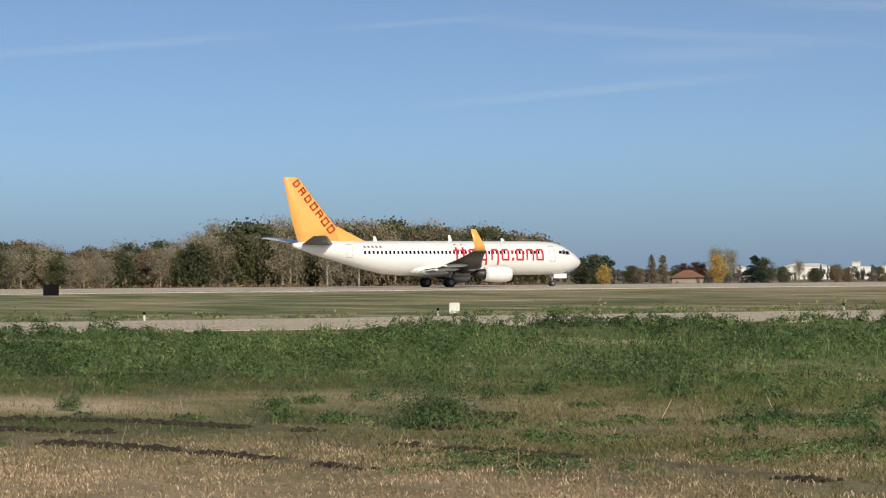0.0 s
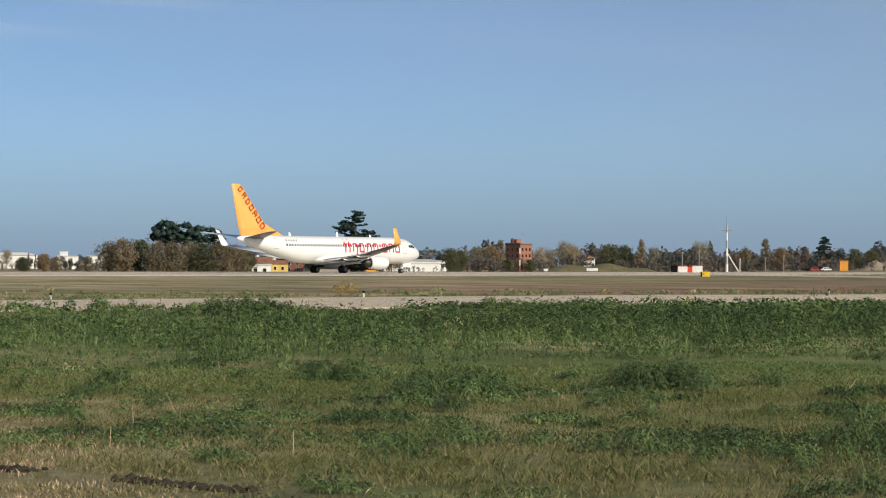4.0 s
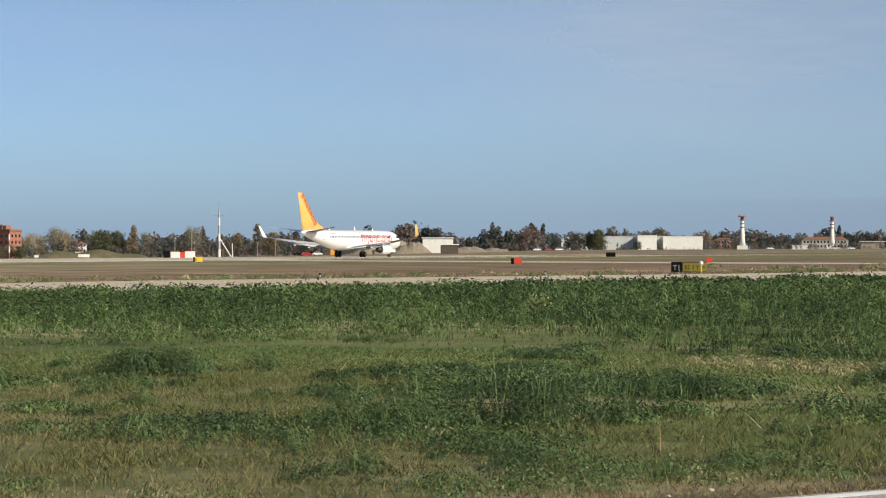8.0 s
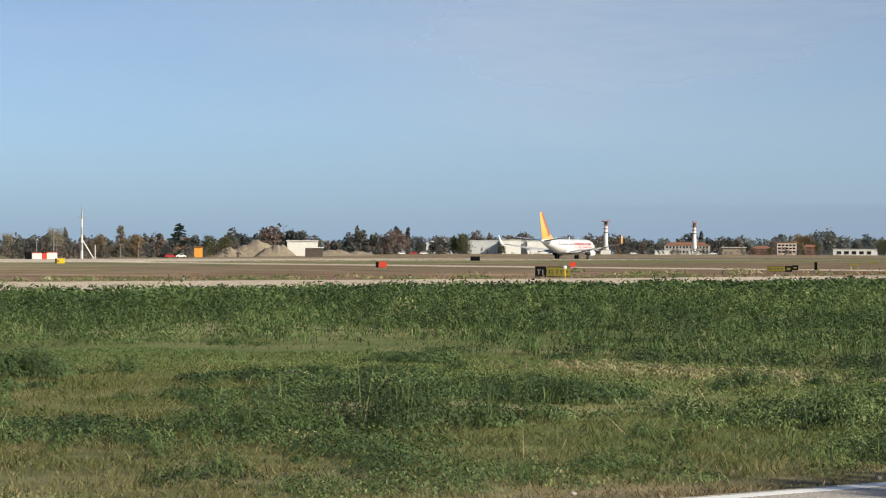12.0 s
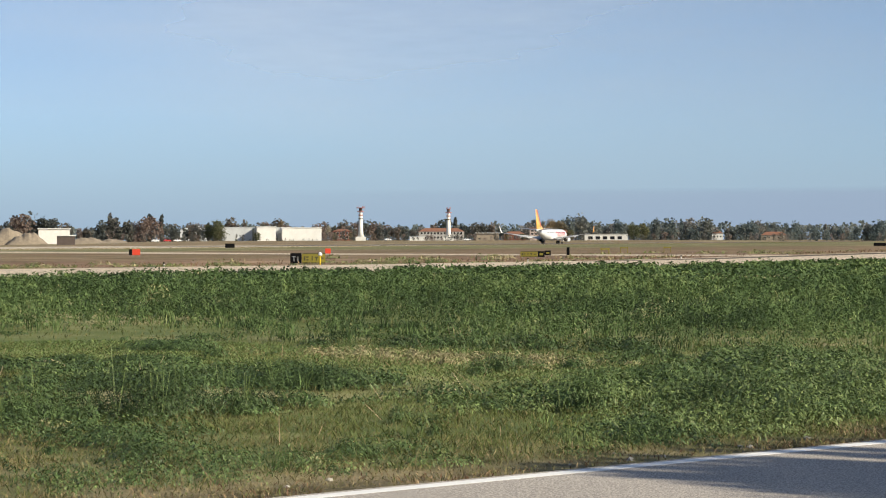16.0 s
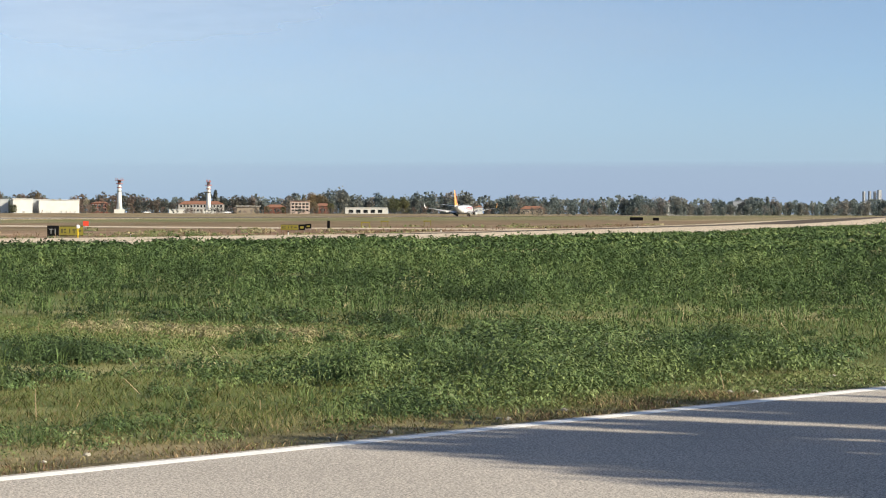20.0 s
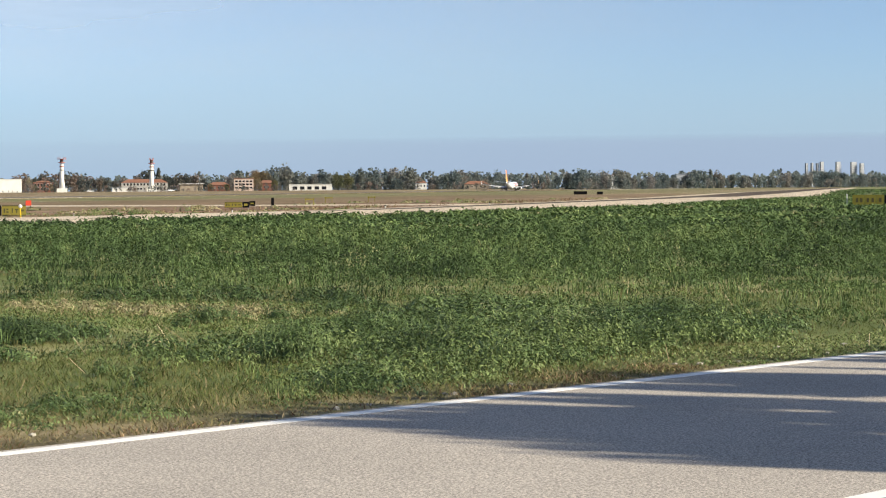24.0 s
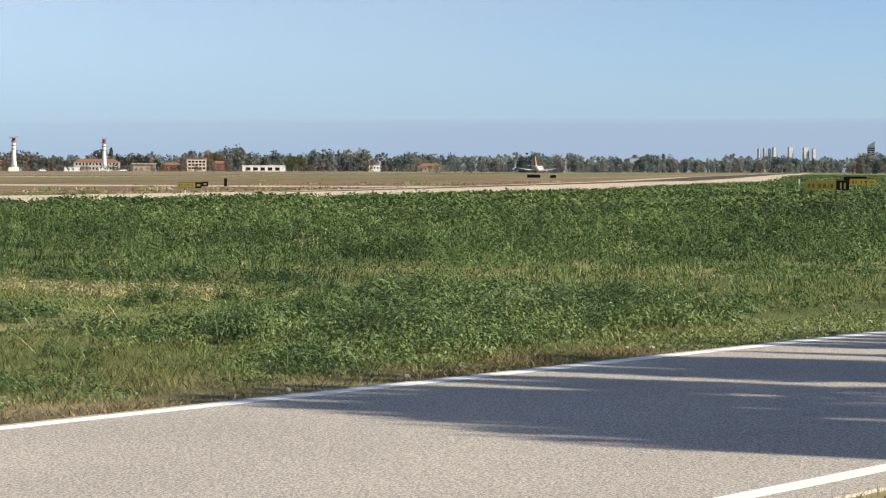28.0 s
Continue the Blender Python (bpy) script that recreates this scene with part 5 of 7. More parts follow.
def tree_parts(kind, height, rng):
    """Trunk with limbs (bmesh) and crown quads for one tree standing at the origin."""
    bm = bmesh.new()
    H = height
    pts = []
    if kind in ("round", "thin", "yellow", "red", "green"):
        wide = {"round": 0.36, "thin": 0.27, "yellow": 0.25, "red": 0.45, "green": 0.36}[kind]
        r0 = H * 0.02
        rod_bm(bm, (0, 0, 0), (0.02 * H, 0.01 * H, H * 0.55), r0, r0 * 0.55, 6)
        rod_bm(bm, (0.02 * H, 0.01 * H, H * 0.55), (0, 0, H * 0.93), r0 * 0.55, r0 * 0.12, 5)
        for i in range(20):
            a, z = rng.uniform(0, 2 * math.pi), rng.uniform(0.28 if kind == "thin" else 0.12, 0.75)
            reach = wide * H * rng.uniform(0.5, 1.0) * (1.1 - 0.5 * z)
            tip = Vector((math.cos(a) * reach, math.sin(a) * reach, H * min(0.97, z + rng.uniform(0.12, 0.3))))
            rod_bm(bm, (0, 0, H * z), tip, r0 * 0.35, r0 * 0.08, 4)
            pts += [tip, Vector((0, 0, H * z)).lerp(tip, 0.7), Vector((0, 0, H * z)).lerp(tip, 0.45)]
        for _ in range({"thin": 40, "yellow": 60}.get(kind, 75)):
            a, u = rng.uniform(0, 2 * math.pi), rng.uniform(-1, 1)
            s = math.sqrt(1 - u * u) * rng.uniform(0.55, 1.0)
            lump = 1 + 0.22 * math.sin(3 * a + 5 * u)
            pts.append(Vector((math.cos(a) * s * wide * H * lump, math.sin(a) * s * wide * H * lump, H * (0.55 + 0.42 * u))))
        per, size = {"thin": (28, 0.036), "yellow": (20, 0.042)}.get(kind, (24, 0.045))
        spread = H * 0.055
    elif kind == "poplar":
        rod_bm(bm, (0, 0, 0), (0, 0, H * 0.9), H * 0.02, H * 0.004, 6)
        for i in range(70):
            z, a = rng.uniform(0.12, 0.98), rng.uniform(0, 2 * math.pi)
            w = H * 0.15 * math.sin(math.pi * min(1, z * 0.9 + 0.12)) ** 0.6
            pts.append(Vector((math.cos(a) * w * rng.uniform(0.3, 1), math.sin(a) * w * rng.uniform(0.3, 1), H * z)))
        per, size, spread = 22, 0.04, H * 0.03
    elif kind == "cypress":
        rod_bm(bm, (0, 0, 0), (0, 0, H * 0.9), H * 0.02, H * 0.004, 6)
        for i in range(210):
            z, a = rng.uniform(0.04, 0.99), rng.uniform(0, 2 * math.pi)
            w = H * 0.11 * min(1.0, 5.5 * (1 - z)) * (0.75 + 0.25 * math.sin(9 * z))
            q = math.sqrt(rng.uniform(0, 1))
            pts.append(Vector((math.cos(a) * w * q, math.sin(a) * w * q, H * z)))
        per, size, spread = 20, 0.035, H * 0.018
    elif kind == "conifer":
        rod_bm(bm, (0, 0, 0), (0, 0, H * 0.98), H * 0.022, H * 0.003, 6)
        for i in range(70):
            z = rng.uniform(0.06, 0.95)
            a = rng.uniform(0, 2 * math.pi)
            w = H * (0.40 * (1 - z) ** 0.75 + 0.04) * rng.uniform(0.55, 1.12)
            tip = Vector((math.cos(a) * w, math.sin(a) * w, H * (z - 0.015)))
            root = Vector((0, 0, H * (z + 0.01)))
            rod_bm(bm, root, tip, H * 0.005, H * 0.001, 4)
            for f in np.linspace(0.3, 1.0, max(3, int(w / (0.04 * H)))):
                pts.append(root.lerp(tip, float(f)))
        per, size, spread = 16, 0.045, H * 0.022
    elif kind == "cedar":
        for ox, oy, th, nb in ((0, 0, 1.0, 46), (-0.15, 0.02, 0.84, 30), (0.13, 0.05, 0.7, 26), (0.02, -0.12, 0.62, 22)):
            rod_bm(bm, (ox * 0.2 * H, oy * 0.2 * H, 0), (ox * H, oy * H, H * th), H * 0.02, H * 0.003, 6)
            for i in range(nb):
                z = 1.0 - 0.94 * (i + rng.uniform(0, 0.8)) / nb
                a = rng.uniform(0, 2 * math.pi)
                w = H * min(0.36, 0.46 * (1 - z) ** 0.75 + 0.035) * rng.uniform(0.45, 1.15)
                root = Vector((ox * z * H, oy * z * H, H * th * z))
                tip = root + Vector((math.cos(a) * w, math.sin(a) * w, w * rng.uniform(-0.02, 0.3)))
                rod_bm(bm, root, tip, H * 0.004, H * 0.001, 4)
                for f in np.linspace(0.2, 1.0, max(3, int(w / (0.035 * H)))):
                    pts.append(root.lerp(tip, float(f)))
        per, size, spread = 11, 0.042, H * 0.016
    else:  # umbrella pine
        rod_bm(bm, (0, 0, 0), (0.02 * H, 0, H * 0.6), H * 0.025, H * 0.015, 6)
        for i in range(60):
            a, u = rng.uniform(0, 2 * math.pi), rng.uniform(-0.6, 1)
            s = math.sqrt(max(0.05, 1 - u * u)) * rng.uniform(0.6, 1.0)
            pts.append(Vector((math.cos(a) * s * 0.33 * H, math.sin(a) * s * 0.33 * H, H * (0.72 + 0.25 * u))))
        for i in range(7):
            p = pts[i * 5]
            rod_bm(bm, (0.02 * H, 0, H * 0.58), p, H * 0.008, H * 0.003, 4)
        per, size, spread = 20, 0.036, H * 0.05
    A = np.array([tuple(p) for p in pts])
    VV, FF, base = [], [], 0
    if kind == "pine":
        SV, SF = unit_sphere()
        for p in A[:: max(1, len(A) // 60)]:
            V = SV * H * rng.uniform(0.04, 0.085) * np.array([1, 1, 0.85]) * (1 + rng.normal(0, 0.22, (len(SV), 1))) + p
            V[:, 2] = np.clip(V[:, 2], 0.03 * H, None)
            VV.append(V)
            FF.append(SF + base)
            base += len(SV)
        per = max(4, per // 3)
    P = np.repeat(A, per, axis=0)
    flat = np.array([1, 1, 0.35 if kind in ("conifer", "cedar") else 0.8])
    P = P + rng.normal(0, 1, P.shape) * spread * flat
    P[:, 2] = np.clip(P[:, 2], 0.04 * H, None)
    up, slim = {"conifer": (-0.1, 0.42), "cedar": (-0.1, 0.42), "thin": (0.6, 0.22)}.get(kind, (0.2, 0.42))
    Q = leaves_at(P, H * size * rng.uniform(0.6, 1.3, len(P)), rng, up, slim)
    n = len(Q)
    VV.append(Q.reshape(-1, 3))
    k = base + 4 * np.arange(n)[:, None]
    FF.append(np.concatenate([k + np.array([0, 1, 2]), k + np.array([0, 2, 3])]))
    return finish(bm), np.concatenate(VV), np.concatenate(FF)


TREES = {}
TREE_LOOK = {
    "round": ("leaf_brown", "bark", "brown-leaved autumn tree at the airfield edge"),
    "thin": ("leaf_grey", "bark_pale", "half-bare grey autumn tree with a pale trunk"),
    "green": ("leaf_green", "bark", "dull green broadleaf tree at the airfield edge"),
    "yellow": ("leaf_yellow", "bark", "small tree with bright yellow autumn leaves"),
    "red": ("leaf_red", "bark", "low tree with dark red leaves"),
    "poplar": ("leaf_brown", "bark", "narrow brown-leaved poplar tree"),
    "conifer": ("needle", "bark", "dark green conifer with drooping layered branches"),
    "cypress": ("needle", "bark", "dense dark green roadside cypress tree"),
    "cedar": ("needle", "bark", "broad dark green cedar with layered spreading branches"),
    "pine": ("needle", "bark", "dark green round-topped pine tree"),
}
SPREAD_SEED = np.random.default_rng(23)


def tree(kind, x, y, height, group=""):
    """A tree of a kind; after three of a kind are built, copies turned and sized anew."""
    made = TREES.setdefault(kind, [])
    leaf, bark, label = TREE_LOOK[kind]
    spin = float(SPREAD_SEED.uniform(0, 360))
    wide = float(SPREAD_SEED.uniform(0.88, 1.2))
    m = pose(x, y, 0, 0, 0, spin)
    if len(made) < 3:
        ob = thing("tree", label, "tree", None, group)
        bm, V, F = tree_parts(kind, 10.0, np.random.default_rng(100 + 7 * len(made) + 31 * list(TREE_LOOK).index(kind)))
        part("trunk", bm, M[bark], ob)
        tris("crown", V, F, M[leaf], np.zeros(len(V))).parent = ob
        made.append(ob)
        ob.matrix_world = m
    else:
        src = made[int(SPREAD_SEED.integers(0, 3))]
        ob = copy_thing(src, m)
        if group:
            ob["group"] = group
    k = height / 10.0
    ob.scale = (k * wide, k * wide, k)
    return ob


def place(az, dist):
    x, y, _ = at(az, dist)
    return x, y, float(ground_z(x, y))


def facing(az):
    """The turn about z by which a thing's front, its -y side, faces the viewer's side."""
    return -az


# ---------------------------------------------------------------- buildings
def building(name, label, az, dist, w, top, wall, roof, depth=8.0, roof_rise=0.0, openings=(), turn=0.0, category="building", eaves=0.35, trim="wall_white"):
    """A house or hall: four walls in one mesh, roof, and windows with frames set into the front."""
    x, y, z = place(az, dist)
    h = top - z - roof_rise
    b = thing(name, label, category, pose(x, y, z, 0, 0, facing(az) + turn))
    box("wall", (-w / 2, w / 2, -depth / 2, depth / 2, 0, h), M[wall], b)
    bm = bmesh.new()
    e = eaves
    if roof_rise > 0:
        c = [bm.verts.new(p) for p in ((-w / 2 - e, -depth / 2 - e, h), (w / 2 + e, -depth / 2 - e, h), (w / 2 + e, depth / 2 + e, h), (-w / 2 - e, depth / 2 + e, h))]
        inset = min(w, depth) * 0.5
        r = [bm.verts.new(p) for p in ((-w / 2 + inset * 0.8, 0, h + roof_rise), (w / 2 - inset * 0.8, 0, h + roof_rise))]
        for f in ((c[0], c[1], r[1], r[0]), (c[2], c[3], r[0], r[1]), (c[1], c[2], r[1]), (c[3], c[0], r[0]), (c[3], c[2], c[1], c[0])):
            bm.faces.new(f)
    else:
        box_bm(bm, -w / 2 - e, w / 2 + e, -depth / 2 - e, depth / 2 + e, h + 0.01, h + 0.35)
    part("roof", finish(bm), M[roof], b)
    for cx, cz, ow, oh in openings:
        f = box("window_frame", (cx - ow / 2 - 0.08, cx + ow / 2 + 0.08, -depth / 2 - 0.06, -depth / 2 - 0.003, cz - oh / 2 - 0.08, cz + oh / 2 + 0.08), M[trim], b)
        box("pane", (cx - ow / 2, cx + ow / 2, -depth / 2 - 0.09, -depth / 2 - 0.063, cz - oh / 2, cz + oh / 2), M["glass_dark"], f)
    return b


def window_grid(w, rows, n, ww=1.0, hh=1.3):
    return [(-w / 2 + (i + 0.5) * w / n, zc, ww, hh) for zc in rows for i in range(n)]


def build_buildings():
    building("warehouse", "long low white warehouse behind trees", 38.19, 1200, 23.6, 5.9, "wall_white", "wall_white", 14, 1.5)
    building("warehouse", "small white hall behind trees", 36.53, 1200, 6, 4.9, "wall_white", "wall_white", 8, 1.0)
    building("warehouse", "white works building with a stepped roof", 39.5, 1180, 10.5, 3.9, "wall_white", "wall_grey", 10, openings=window_grid(9, (2.2,), 4))
    building("warehouse", "tall white stair block of the works", 39.4, 1195, 4.2, 6.3, "wall_white", "wall_grey", 5)
    building("warehouse", "low white shed beside the works", 40.2, 1180, 9, 4.0, "wall_white", "wall_grey", 9)
    building("house", "low house under a hipped clay roof", 35.23, 690, 9.5, 2.3, "wall_tan", "roof_tile", 9, 2.3, eaves=0.8)
    building("house", "yellow plastered farmhouse under a broad clay roof", 44.66, 800, 9.0, 3.3, "wall_yellow", "roof_tile", 8, 2.4, window_grid(8, (1.9,), 3, 0.8, 1.1))
    building("shed", "low white farm shed with a pale flat roof", 44.28, 780, 7.5, 0.6, "wall_white", "wall_grey", 5, 0, [(-1.5, 1.3, 1.2, 1.2), (1.6, 1.3, 1.2, 1.2)])
    building("house", "farmhouse with a dark clay roof behind trees", 44.35, 870, 10, 4.4, "wall_tan", "roof_tile", 8, 2.2)
    building("house", "red plastered farmhouse with a clay roof", 45.12, 835, 7.4, 3.6, "wall_red", "roof_tile", 7, 1.9, window_grid(6, (1.4, 3.6), 2, 0.8, 1.1))
    building("shed", "low farm shed with a dark tiled roof", 45.95, 770, 8.8, 0.9, "wall_tan", "roof_dark", 6, 1.4)
    building("house", "far farmhouse with a clay roof", 44.2, 860, 9, 2.6, "wall_tan", "roof_tile", 7, 1.5)
    building("warehouse", "wide pale warehouse with a flat roof", 48.41, 1100, 23, 3.3, "wall_cream", "wall_grey", 20, 0.9)
    building("warehouse", "low pale annex beside the warehouse", 48.1, 1060, 26, 1.2, "wall_cream", "wall_grey", 8)
    b = building("tower_house", "square orange-red brick building with a roof room and mast", 50.81, 1000, 7.2, 9.6, "wall_brick", "roof_dark", 9.4, openings=window_grid(6.6, (7.4, 10.2), 3, 0.8, 1.1), eaves=0.1, trim="wall_red", turn=45.0)
    top = 9.6 - place(50.81, 1000)[2]
    for k in range(3):
        for zc in (7.4, 10.2):
            f = box("window_frame", (-3.66, -3.603, -3.4 + 2.9 * k, -2.4 + 2.9 * k, zc - 0.7, zc + 0.7), M["wall_red"], b)
            box("pane", (-3.69, -3.663, -3.3 + 2.9 * k, -2.5 + 2.9 * k, zc - 0.6, zc + 0.6), M["glass_dark"], f)
    for x0, x1, y0, y1 in ((-3.6, 3.6, -4.7, -4.45), (-3.6, -3.35, -4.45, 4.7), (3.35, 3.6, -4.45, 4.7)):
        box("parapet", (x0, x1, y0, y1, top + 0.36, top + 1.0), M["wall_brick"], b)
    box("roof_room", (-1.6, 1.4, -0.4, 3.4, top + 0.36, top + 2.6), M["wall_brick"], b)
    box("chimney", (-2.6, -1.9, 1.2, 1.9, top + 0.36, top + 3.0), M["wall_red"], b)
    bm = bmesh.new()
    rod_bm(bm, (1.8, -1.0, top + 0.36), (1.8, -1.0, top + 5.4), 0.14, 0.08)
    rod_bm(bm, (1.1, -1.0, top + 4.4), (2.5, -1.0, top + 4.4), 0.09)
    rod_bm(bm, (1.3, -1.0, top + 5.0), (2.3, -1.0, top + 5.0), 0.09)
    part("roof_mast", bm, M["steel"], b)
    building("house", "distant pale house among trees", 52.6, 1250, 6, 6.0, "wall_white", "roof_tile", 6, 1.5, window_grid(6, (3.5, 6.5), 3))
    building("barn", "dark farm barn with a low roof", 58.57, 1000, 9.5, 4.0, "roof_dark", "roof_tile", 8, 1.3)
    building("shed", "small bright orange site cabin", 58.94, 950, 3.4, 3.4, "wall_orange", "roof_tile", 4)
    building("hangar", "flat hangar with a white front", 61.55, 1010, 13.5, 6.4, "wall_white", "wall_white", 12, eaves=0.5)
    building("shelter", "small open canopy on posts", 61.84, 800, 6.2, 3.0, "roof_dark", "wall_white", 4)
    building("hangar", "big grey hangar with a pitched roof", 65.03, 1600, 20, 11.3, "wall_grey", "wall_grey", 18, 3.0)
    building("hangar", "pale grey flat-roofed hangar", 66.1, 1450, 19, 9.3, "wall_grey", "wall_grey", 22)
    building("hangar", "tall cream hangar bay in a row", 66.83, 1440, 12, 9.6, "wall_cream", "wall_cream", 22)
    building("hangar", "long grey hangar in a row", 67.0, 1460, 24, 9.2, "wall_grey", "wall_grey", 20)
    h = building("hangar", "wide cream sliding-door hangar", 67.72, 1445, 25, 9.0, "wall_cream", "wall_cream", 24)
    for i in range(6):
        box("sliding_door", (-12.2 + i * 4.07, -8.2 + i * 4.07, -12.2 - 0.05 * (i % 2), -12.02, 0.2, 7.2), M["wall_cream"], h)
    building("apartment_block", "red brick apartment block with white bays", 68.75, 1600, 14, 9.0, "wall_red", "roof_tile", 10, 1.2, window_grid(13, (2.5, 5.2), 6, 1.1, 1.8))
    building("terminal_hall", "pale two-storey hall under a clay roof", 71.25, 1700, 34, 10.2, "wall_dull", "roof_tile", 12, 2.6, window_grid(32, (2.2, 5.4), 13, 1.3, 1.6))
    building("shed", "low white shed by the towers", 70.64, 1500, 10, 3.4, "wall_white", "wall_grey", 6)
    building("filling_station", "building under a flat white canopy", 72.42, 1600, 16, 6.0, "wall_tan", "wall_white", 10, eaves=1.0)
    building("house", "red plastered house with clay roof", 73.1, 1680, 16, 7.6, "wall_red", "roof_tile", 10, 2.2, window_grid(14, (2.5,), 5))
    building("office", "pinkish office block with window bands", 73.73, 1650, 14, 9.8, "wall_pink", "roof_tile", 10, 0, window_grid(13, (2.4, 4.8, 7.0), 5, 1.8, 1.2))
    building("house", "red plastered house among tall trees", 74.3, 1760, 13, 9.0, "wall_red", "roof_tile", 9, 2.2, window_grid(11, (3.0,), 4))
    building("depot", "long low white depot with dark doorways", 75.41, 1750, 33, 5.4, "wall_white", "wall_white", 10, 0, [(-12 + i * 5.6, 1.9, 3.4, 2.4) for i in range(5)])
    building("house", "white house among far trees", 78.2, 1850, 9, 8.6, "wall_white", "roof_tile", 8, 2.2, window_grid(8, (3,), 3))
    building("house", "tan farmhouse with a clay roof", 79.6, 1850, 20, 7.6, "wall_tan", "roof_tile", 10, 2.6, window_grid(18, (2.4,), 5))
    building("house", "small white house by the far trees", 83.1, 2250, 8, 15.5, "wall_white", "roof_tile", 7, 2.0)
    building("hall", "pale factory hall behind far trees", 84.9, 2400, 22, 15.0, "wall_grey", "wall_grey", 12)
    for az, w, tp in ((87.86, 6, 47), (88.0, 6, 47.5), (88.13, 6, 47), (88.24, 11, 50), (88.64, 15, 49.5), (89.02, 20, 49), (89.22, 12, 46)):
        n = max(2, int(w // 3))
        building("tower_block", "tall pale apartment tower on the skyline", az, 4500, w * 0.6, tp - 1.5, "city_pale", "city_pale", 5, 0, window_grid(w, [8 + 3.6 * k for k in range(10)], n, 1.0, 1.3), turn=35.0, eaves=0.1)
    # slender glass tower with a slanted top
    x, y, z = place(90.62, 4500)
    b = thing("office_tower", "slender blue-grey glass tower with a slanted top", "building", pose(x, y, z, 0, 0, facing(90.62)))
    bm = bmesh.new()
    box_bm(bm, -7.2, 7.2, -8.0, 8.0, 0, 51.0)
    for v in bm.verts:
        if v.co.z > 1.0:
            v.co.z = 55.5 - z + 4.6 * v.co.x / 7.2
    part("wall", bm, M["city_glass"], b)
    for k in range(11):
        box("window_band", (-6.9, 6.9, -8.14, -8.004, 5.0 + 4.0 * k, 7.2 + 4.0 * k), M["glass_dark"], b)


def lattice_tower(name, label, az, dist, top, dish):
    """A slim white control mast with red bands, galleries and a cabin of antennas."""
    x, y, z = place(az, dist)
    h = top - z
    t = thing(name, label, "tower", pose(x, y, z, 0, 0, facing(az)))
    box("base_house", (-3.4, 3.4, -3, 3, 0, 2.6), M["wall_white"], t)
    bm = bmesh.new()
    u, v = (1, 0, 0), (0, 1, 0)
    tube_bm(bm, [((0, 0, 2.6), 2.1, u, v), ((0, 0, h * 0.3), 1.5, u, v), ((0, 0, h * 0.82), 1.15, u, v)], 12)
    smooth(part("shaft", finish(bm), M["wall_white"], t, "tapered white concrete shaft"))
    for f, r, th, mat in ((0.62, 1.7, 0.45, "roof_dark"), (0.72, 1.6, 0.6, "mast_red"), (0.83, 2.3, 0.5, "mast_red")):
        bm = bmesh.new()
        tube_bm(bm, [((0, 0, h * f), r, u, v), ((0, 0, h * f + th), r, u, v)], 14)
        part("gallery", finish(bm), M[mat], t)
    bm = bmesh.new()
    tube_bm(bm, [((0, 0, h * 0.83 + 0.5), 1.1, u, v), ((0, 0, h * 0.93), 1.1, u, v)], 12)
    part("cabin", finish(bm), M["roof_dark"], t)
    bm = bmesh.new()
    tube_bm(bm, [((0, 0, h * 0.93), dish, u, v), ((0, 0, h * 0.93 + 0.4), dish, u, v)], 14)
    part("top_platform", finish(bm), M["mast_red"], t)
    for i in range(6):
        a = i * math.pi / 3
        bm = bmesh.new()
        rod_bm(bm, (math.cos(a) * dish * 0.8, math.sin(a) * dish * 0.8, h * 0.93 + 0.4), (math.cos(a) * dish * 0.8, math.sin(a) * dish * 0.8, h), 0.16)
        part("antenna", bm, M["mast_red"], t)


def parked_car(az, dist, paint, label, long=4.2):
    """A car seen from the side: body, cabin, windows and wheels."""
    x, y, z = place(az, dist)
    c = thing("car", label, "car", pose(x, y, z, 0, 0, facing(az) + 8), "parked vehicles")
    box("body", (-long / 2, long / 2, -0.85, 0.85, 0.3, 0.95), M[paint], c, bevel=0.12)
    bm = bmesh.new()
    box_bm(bm, -long * 0.32, long * 0.3, -0.78, 0.78, 0.93, 1.5)
    for v in bm.verts:
        if v.co.z > 1.3:
            v.co.x *= 0.75
            v.co.y *= 0.88
    cab = part("cabin", bm, M[paint], c)
    for x0, x1 in ((-long * 0.24, -0.06), (0.06, long * 0.22)):
        box("window", (x0, x1, -0.79, -0.74, 1.0, 1.36), M["glass_dark"], cab)
    for wx in (-long * 0.31, long * 0.31):
        for wy in (-0.75, 0.75):
            wheel(c, wx, wy, 0.31, 0.2)


